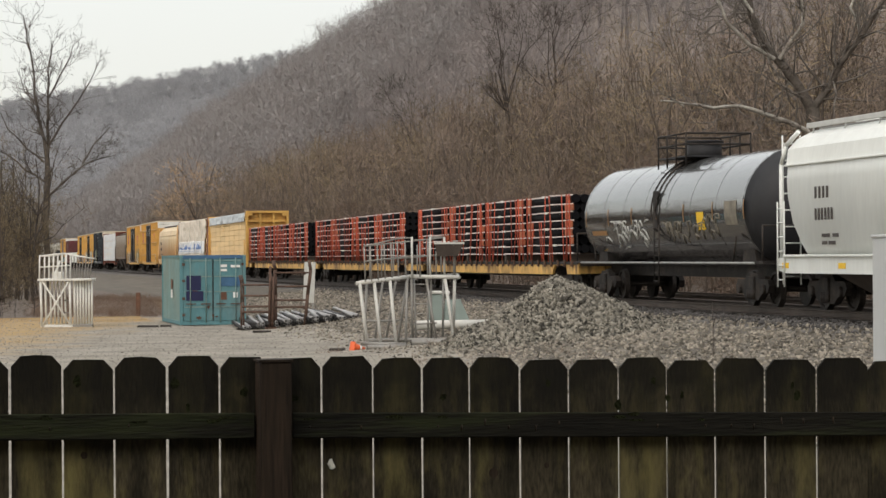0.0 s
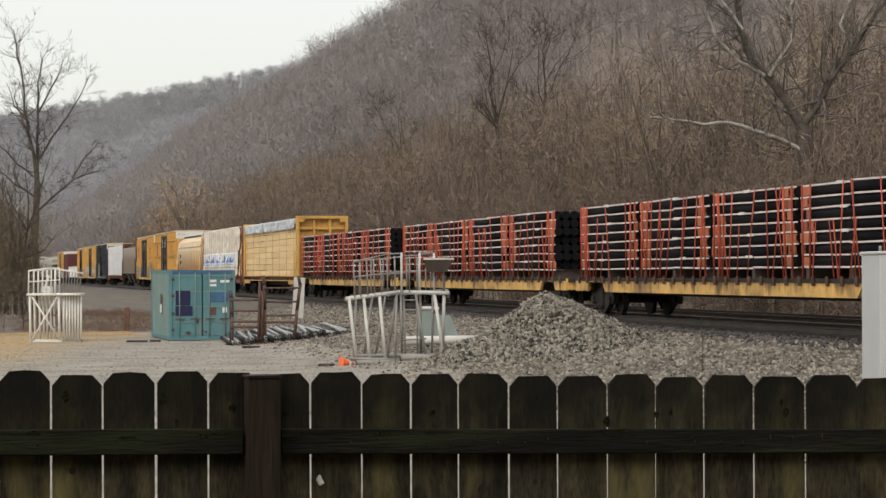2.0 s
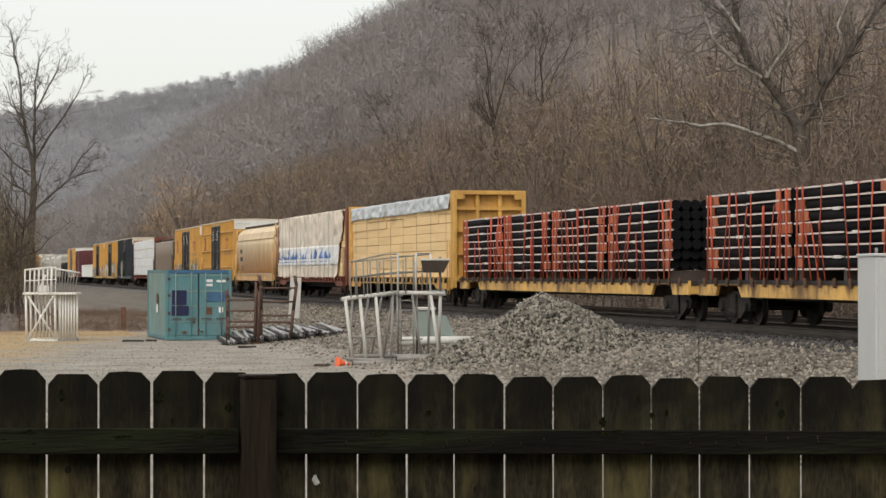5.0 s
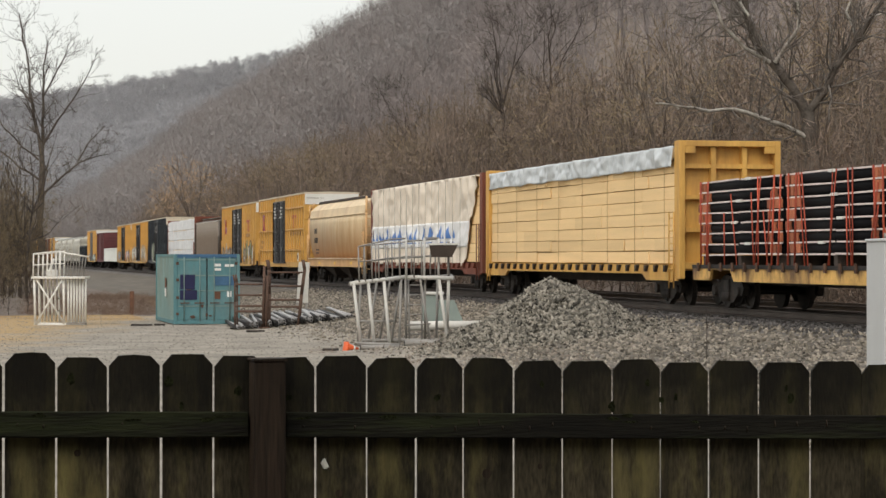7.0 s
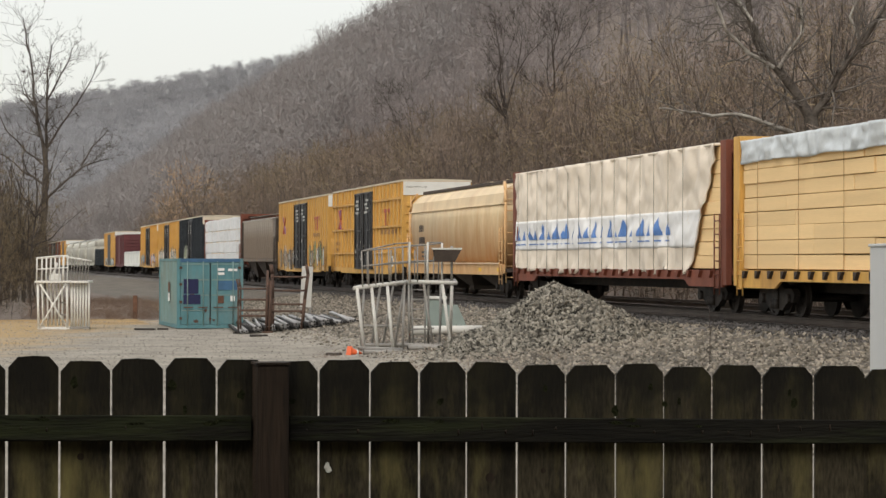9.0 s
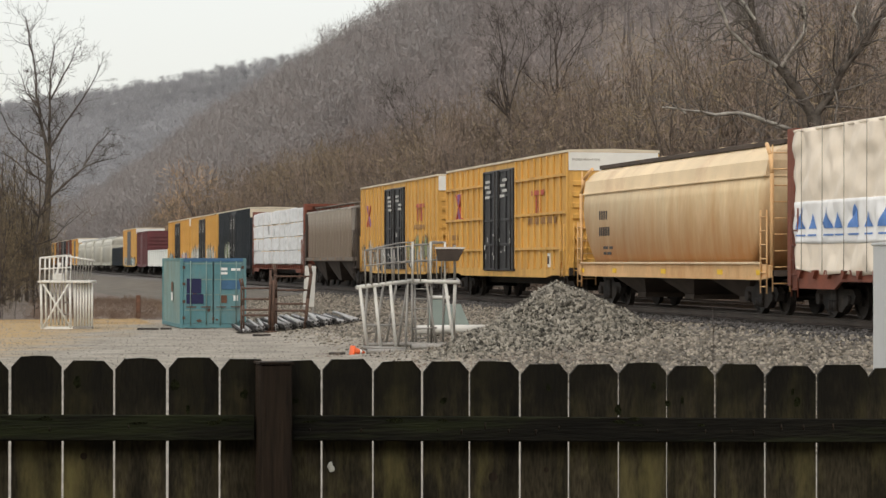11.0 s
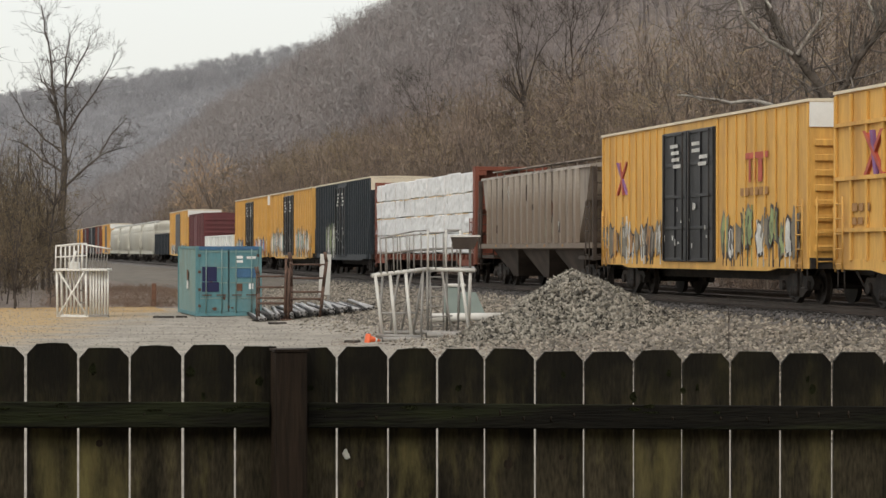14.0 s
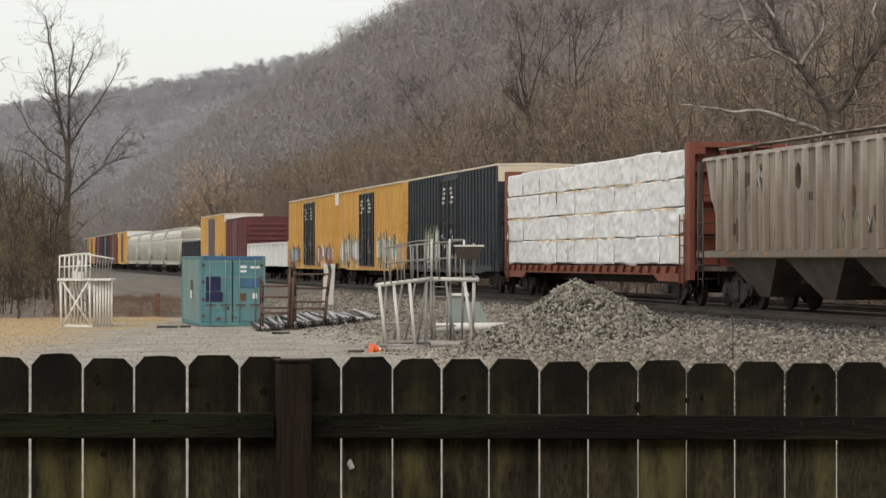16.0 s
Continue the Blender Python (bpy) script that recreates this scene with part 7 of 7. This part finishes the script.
def build_rack_stack():
    """Rusty stock frames standing beside the container, over stacked pipes."""
    x0, y0 = -5.85, 79.5
    for dx, w, h, lean, lab in ((-0.98, 0.98, 1.85, 0.04, "rusty steel stock frame with curved tops"), (0.15, 1.0, 2.35, 0.22, "tall leaning rusty steel stock frame")):
        f = thing("stock_frame", pose(x0 + dx, y0, ground_z(x0, y0) - 0.03), lab, "steel frame")
        for x in (0.0, w):
            for y in (0.0, 0.9):
                b = bmesh.new()
                pts = [(x, y, 0), (x + lean * 0.5 * (x > 0), y, h * 0.5), (x + lean * (x > 0), y, h * 0.86), (x + lean * (x > 0) - 0.06, y + 0.05, h)]
                for a, c in zip(pts, pts[1:]):
                    tube_in(b, a, c, 0.034, 7)
                part("upright", b, M_RUST, f)
        for z in (h * 0.32, h * 0.42, h * 0.62, h * 0.82):
            for y in (0.0, 0.9):
                stick("cross_bar", (0, y, z), (w + lean * z / h, y, z), 0.032, M_RUST, f)
        for z in (h * 0.3, h * 0.8):
            stick("side_bar", (0, 0, z), (0, 0.9, z), 0.03, M_RUST, f)
            stick("side_bar", (w, 0, z), (w, 0.9, z), 0.03, M_RUST, f)
    post = thing("stock_frame", pose(x0 - 0.02, y0 - 0.25, ground_z(x0, y0) - 0.03), "heavy rusty steel upright between the stock frames", "steel frame")
    for dx, h in ((0.0, 2.15), (0.11, 1.80)):
        stick("upright", (dx, 0, 0), (dx + 0.05, 0.1, h), 0.045, M_RUST, post, 8)
    part("foot", box(-0.12, 0.25, -0.15, 0.3, 0.0, 0.08), M_RUST, post)
    rng = random.Random(6)
    for k in range(46):
        layer = 0 if k < 27 else 1
        i = k if k < 27 else k - 27
        x = x0 - 0.95 + 0.15 * i + layer * 0.45
        y = y0 - 0.6 + 0.064 * i + rng.uniform(-0.2, 0.2)
        ln, turn = rng.uniform(7.0, 9.0), 7.0 + rng.uniform(-1.5, 2.5)
        xb, yb = x - ln * math.sin(radians(turn)), y + ln * math.cos(radians(turn))
        za, zb = ground_z(x, y) + 0.10 + 0.11 * layer, ground_z(xb, yb) + 0.10 + 0.11 * layer
        t = thing("steel_pipe", pose(x, y, za, 0, 0, turn), "scuffed steel pipe lying in a low stack", "steel pipe", "pipes stacked beside the container")
        part("pipe_wall", tube((0, 0, 0), (0, ln, zb - za), 0.055, 8), M_SHINYPIPE if i % 3 else M_DARKPIPE, t)
        # dark disc on the solid end paints the shade inside the pipe
        part("pipe_mouth", tube((0, -0.004, 0), (0, 0.0, 0), 0.042, 8), M_DARKPIPE, t)
    for yy in (0.6, 4.5):
        t = thing("timber_bearer", pose(x0 - 1.2, y0 + yy, 0.0), "dark timber bearer under the pipe stack", "timber")
        za, zb = ground_z(x0 - 1.2, y0 + yy), ground_z(x0 + 3.2, y0 + yy + 1.4)
        part("baulk", loft_in(bmesh.new(), [[(0, -0.08, za - 0.05), (0, 0.08, za - 0.05), (0, 0.08, za + 0.045), (0, -0.08, za + 0.045)], [(4.4, 1.32, zb - 0.05), (4.4, 1.48, zb - 0.05), (4.4, 1.48, zb + 0.045), (4.4, 1.32, zb + 0.045)]]), M_TIE, t)
    x, y = -5.28, 92.0
    b = thing("post_panel", pose(x, y, ground_z(x, y) - 0.02, 0, 3, 0), "weathered pale grey panel standing upright", "panel")
    part("sheet", box(-0.22, 0.22, 0, 0.08, 0.35, 1.95, 0.01), M_GALVWHITE, b)
    for dx in (-0.18, 0.18):
        part("foot", box(dx - 0.04, dx + 0.04, 0.0, 0.08, 0, 0.35), M_GALV, b)


def build_small_things():
    x, y = -0.05, 70.5
    c = thing("utility_box", pose(x, y, ground_z(x, y) - 0.05), "pale utility box with a grey-green sloped lid beside the bank", "utility box")
    part("box_body", box(-0.35, 0.12, 0, 0.5, 0, 0.95, 0.02), M_GREENBOX, c)
    part("lid", box(-0.40, 0.30, -0.05, 0.55, 0.95, 1.04, 0.02), M_GALVWHITE, c, "white lid")
    rings = [[(0.1, 0.05, 0), (0.95, 0.05, 0), (0.95, 0.6, 0), (0.1, 0.6, 0)], [(0.15, 0.1, 0.78), (0.62, 0.1, 0.78), (0.62, 0.5, 0.78), (0.15, 0.5, 0.78)]]
    part("hood", loft_in(bmesh.new(), rings), M_GREENBOX, c, "grey-green sloped hood")
    x, y = -0.75, 66.5
    t = thing("large_pipe", pose(x, y, ground_z(x + 1, y) + 0.14, 0, 0, 3), "long pale plastic pipe lying behind the platform", "pipe")
    part("pipe_wall", tube((0, 0, 0), (2.3, 0, 0.02), 0.13, 16), M_GALVWHITE, t)
    for (xa, ya, la, ra, trn, lab) in ((-0.80, 60.9, 1.5, 0.075, -1, "dark open-ended pipe lying by the platform"), (-1.95, 60.8, 1.1, 0.065, 3, "grey pipe lying by the platform")):
        t = thing("short_pipe", pose(xa, ya, ground_z(xa, ya) + ra, 0, 0, trn), lab, "pipe")
        part("pipe_wall", tube((0, 0, 0), (la, 0, 0), ra, 12), M_GALV, t)
        # end disc in dark colour stands for the unlit bore
        part("pipe_mouth", tube((-0.015, 0, 0), (0.001, 0, 0), ra * 1.12, 12), M_DARKPIPE, t, "dark disc painted for the shaded pipe mouth")
    x, y = -2.33, 61.0
    c = thing("traffic_cone", pose(x, y, ground_z(x, y) + 0.10, 0, 100, 30), "orange plastic traffic cone lying on its side", "traffic cone")
    part("cone", tube((0, 0, 0), (0, 0, 0.36), 0.11, 14, 0.03), M_ORANGE, c)
    part("base", box(-0.13, 0.13, -0.13, 0.13, -0.03, 0.0, 0.01), M_ORANGE, c)
    part("collar", tube((0, 0, 0.19), (0, 0, 0.25), 0.072, 14, 0.059), M_LABEL, c, "pale reflective collar")
    # equipment cabinet beside the bank
    x, y = 5.77, 30.0
    c = thing("equipment_cabinet", pose(x, y, ground_z(x, y) - 0.05, 0, 0, 4), "tall plain light grey steel equipment cabinet", "equipment cabinet")
    part("case", box(0, 1.5, 0, 0.9, 0.1, 2.56, 0.012), M_CABINET, c)
    part("plinth", box(0.05, 1.45, 0.05, 0.85, 0, 0.1), M_GALV, c)
    part("roof_cap", box(-0.02, 1.52, -0.02, 0.92, 2.56, 2.60, 0.01), M_CABINET, c)
    for a, b in ((0.04, 0.74), (0.76, 1.46)):
        d = part("door", box(a, b, -0.02, 0.0, 0.16, 2.5, 0.005), M_CABINET, c)
        part("handle", box(b - 0.10 if a < 0.5 else a + 0.06, b - 0.06 if a < 0.5 else a + 0.10, -0.05, -0.02, 1.2, 1.38), M_GALV, d)
    part("lifting_eye", tube((0.04, 0.1, 2.60), (0.04, 0.1, 2.67), 0.02, 6), M_GALV, c)
    # posts and loose bits
    for x, y, h, r, lab, mat in ((-13.0, 100, 1.0, 0.09, "short brown wooden post at the bank", M_POSTWOOD), (-11.0, 101, 0.45, 0.07, "stub of a brown wooden post", M_POSTWOOD)):
        t = thing("wooden_post", pose(x, y, ground_z(x, y) - 0.1), lab, "post")
        part("shaft", box(-r, r, -r, r, 0, h + 0.1, 0.015), mat, t)
    for x, y, h, lab in ((5.34, 46.0, 1.15, "thin dead stem standing in the ballast"), (3.0, 44.0, 0.6, "thin dead stem leaning in the ballast")):
        t = thing("dead_stem", pose(x, y, ground_z(x, y) - 0.05), lab, "stem")
        bm = bmesh.new()
        tube_in(bm, (0, 0, 0), (0.01, 0, h * 0.55), 0.010, 5, 0.008)
        tube_in(bm, (0.01, 0, h * 0.55), (-0.01 if h > 1 else -0.3, 0, h), 0.008, 5, 0.004)
        part("stalk", bm, M_DARKBARK, t)
        part("side_shoot", tube((0.01, 0, h * 0.55), (0.10, 0, h * 0.85), 0.005, 4, 0.003), M_DARKBARK, t)
    rng = random.Random(12)
    for x, y, w in ((-10.6, 84.2, 0.75), (-10.0, 84.6, 0.4), (-5.9, 76.5, 0.6), (-2.75, 61.2, 0.4)):
        t = thing("scrap_board", pose(x, y, ground_z(x, y), 0, 0, rng.uniform(-20, 20)), "dark scrap board lying on the gravel", "board")
        part("plank", box(-w / 2, w / 2, -0.1, 0.1, 0.0, 0.07, 0.01), M_TIE, t)


build_container()
build_platform()
build_left_platform()
build_rack_stack()
build_small_things()


# ---- what moves ----
def motions():
    """The train rolls by at a steady pace; its wheelsets turn."""
    for ob, q in CARS:
        walk(ob, [(t, track_pose(q - SPEED * t, D_FAR, RAIL)) for t in range(0, 17, 2)])
    first = WHEELSETS[0]
    turn = math.degrees(SPEED / ROLL)
    walk(first, [(i / FPS, pose(0, 0, 0, 0, turn * i / FPS, 0)) for i in range(16 * FPS + 1)])
    for w in WHEELSETS[1:]:
        w.rotation_mode = "QUATERNION"
        w.animation_data_create()
        w.animation_data.action = first.animation_data.action
        w.animation_data.action_slot = first.animation_data.action_slot


motions()
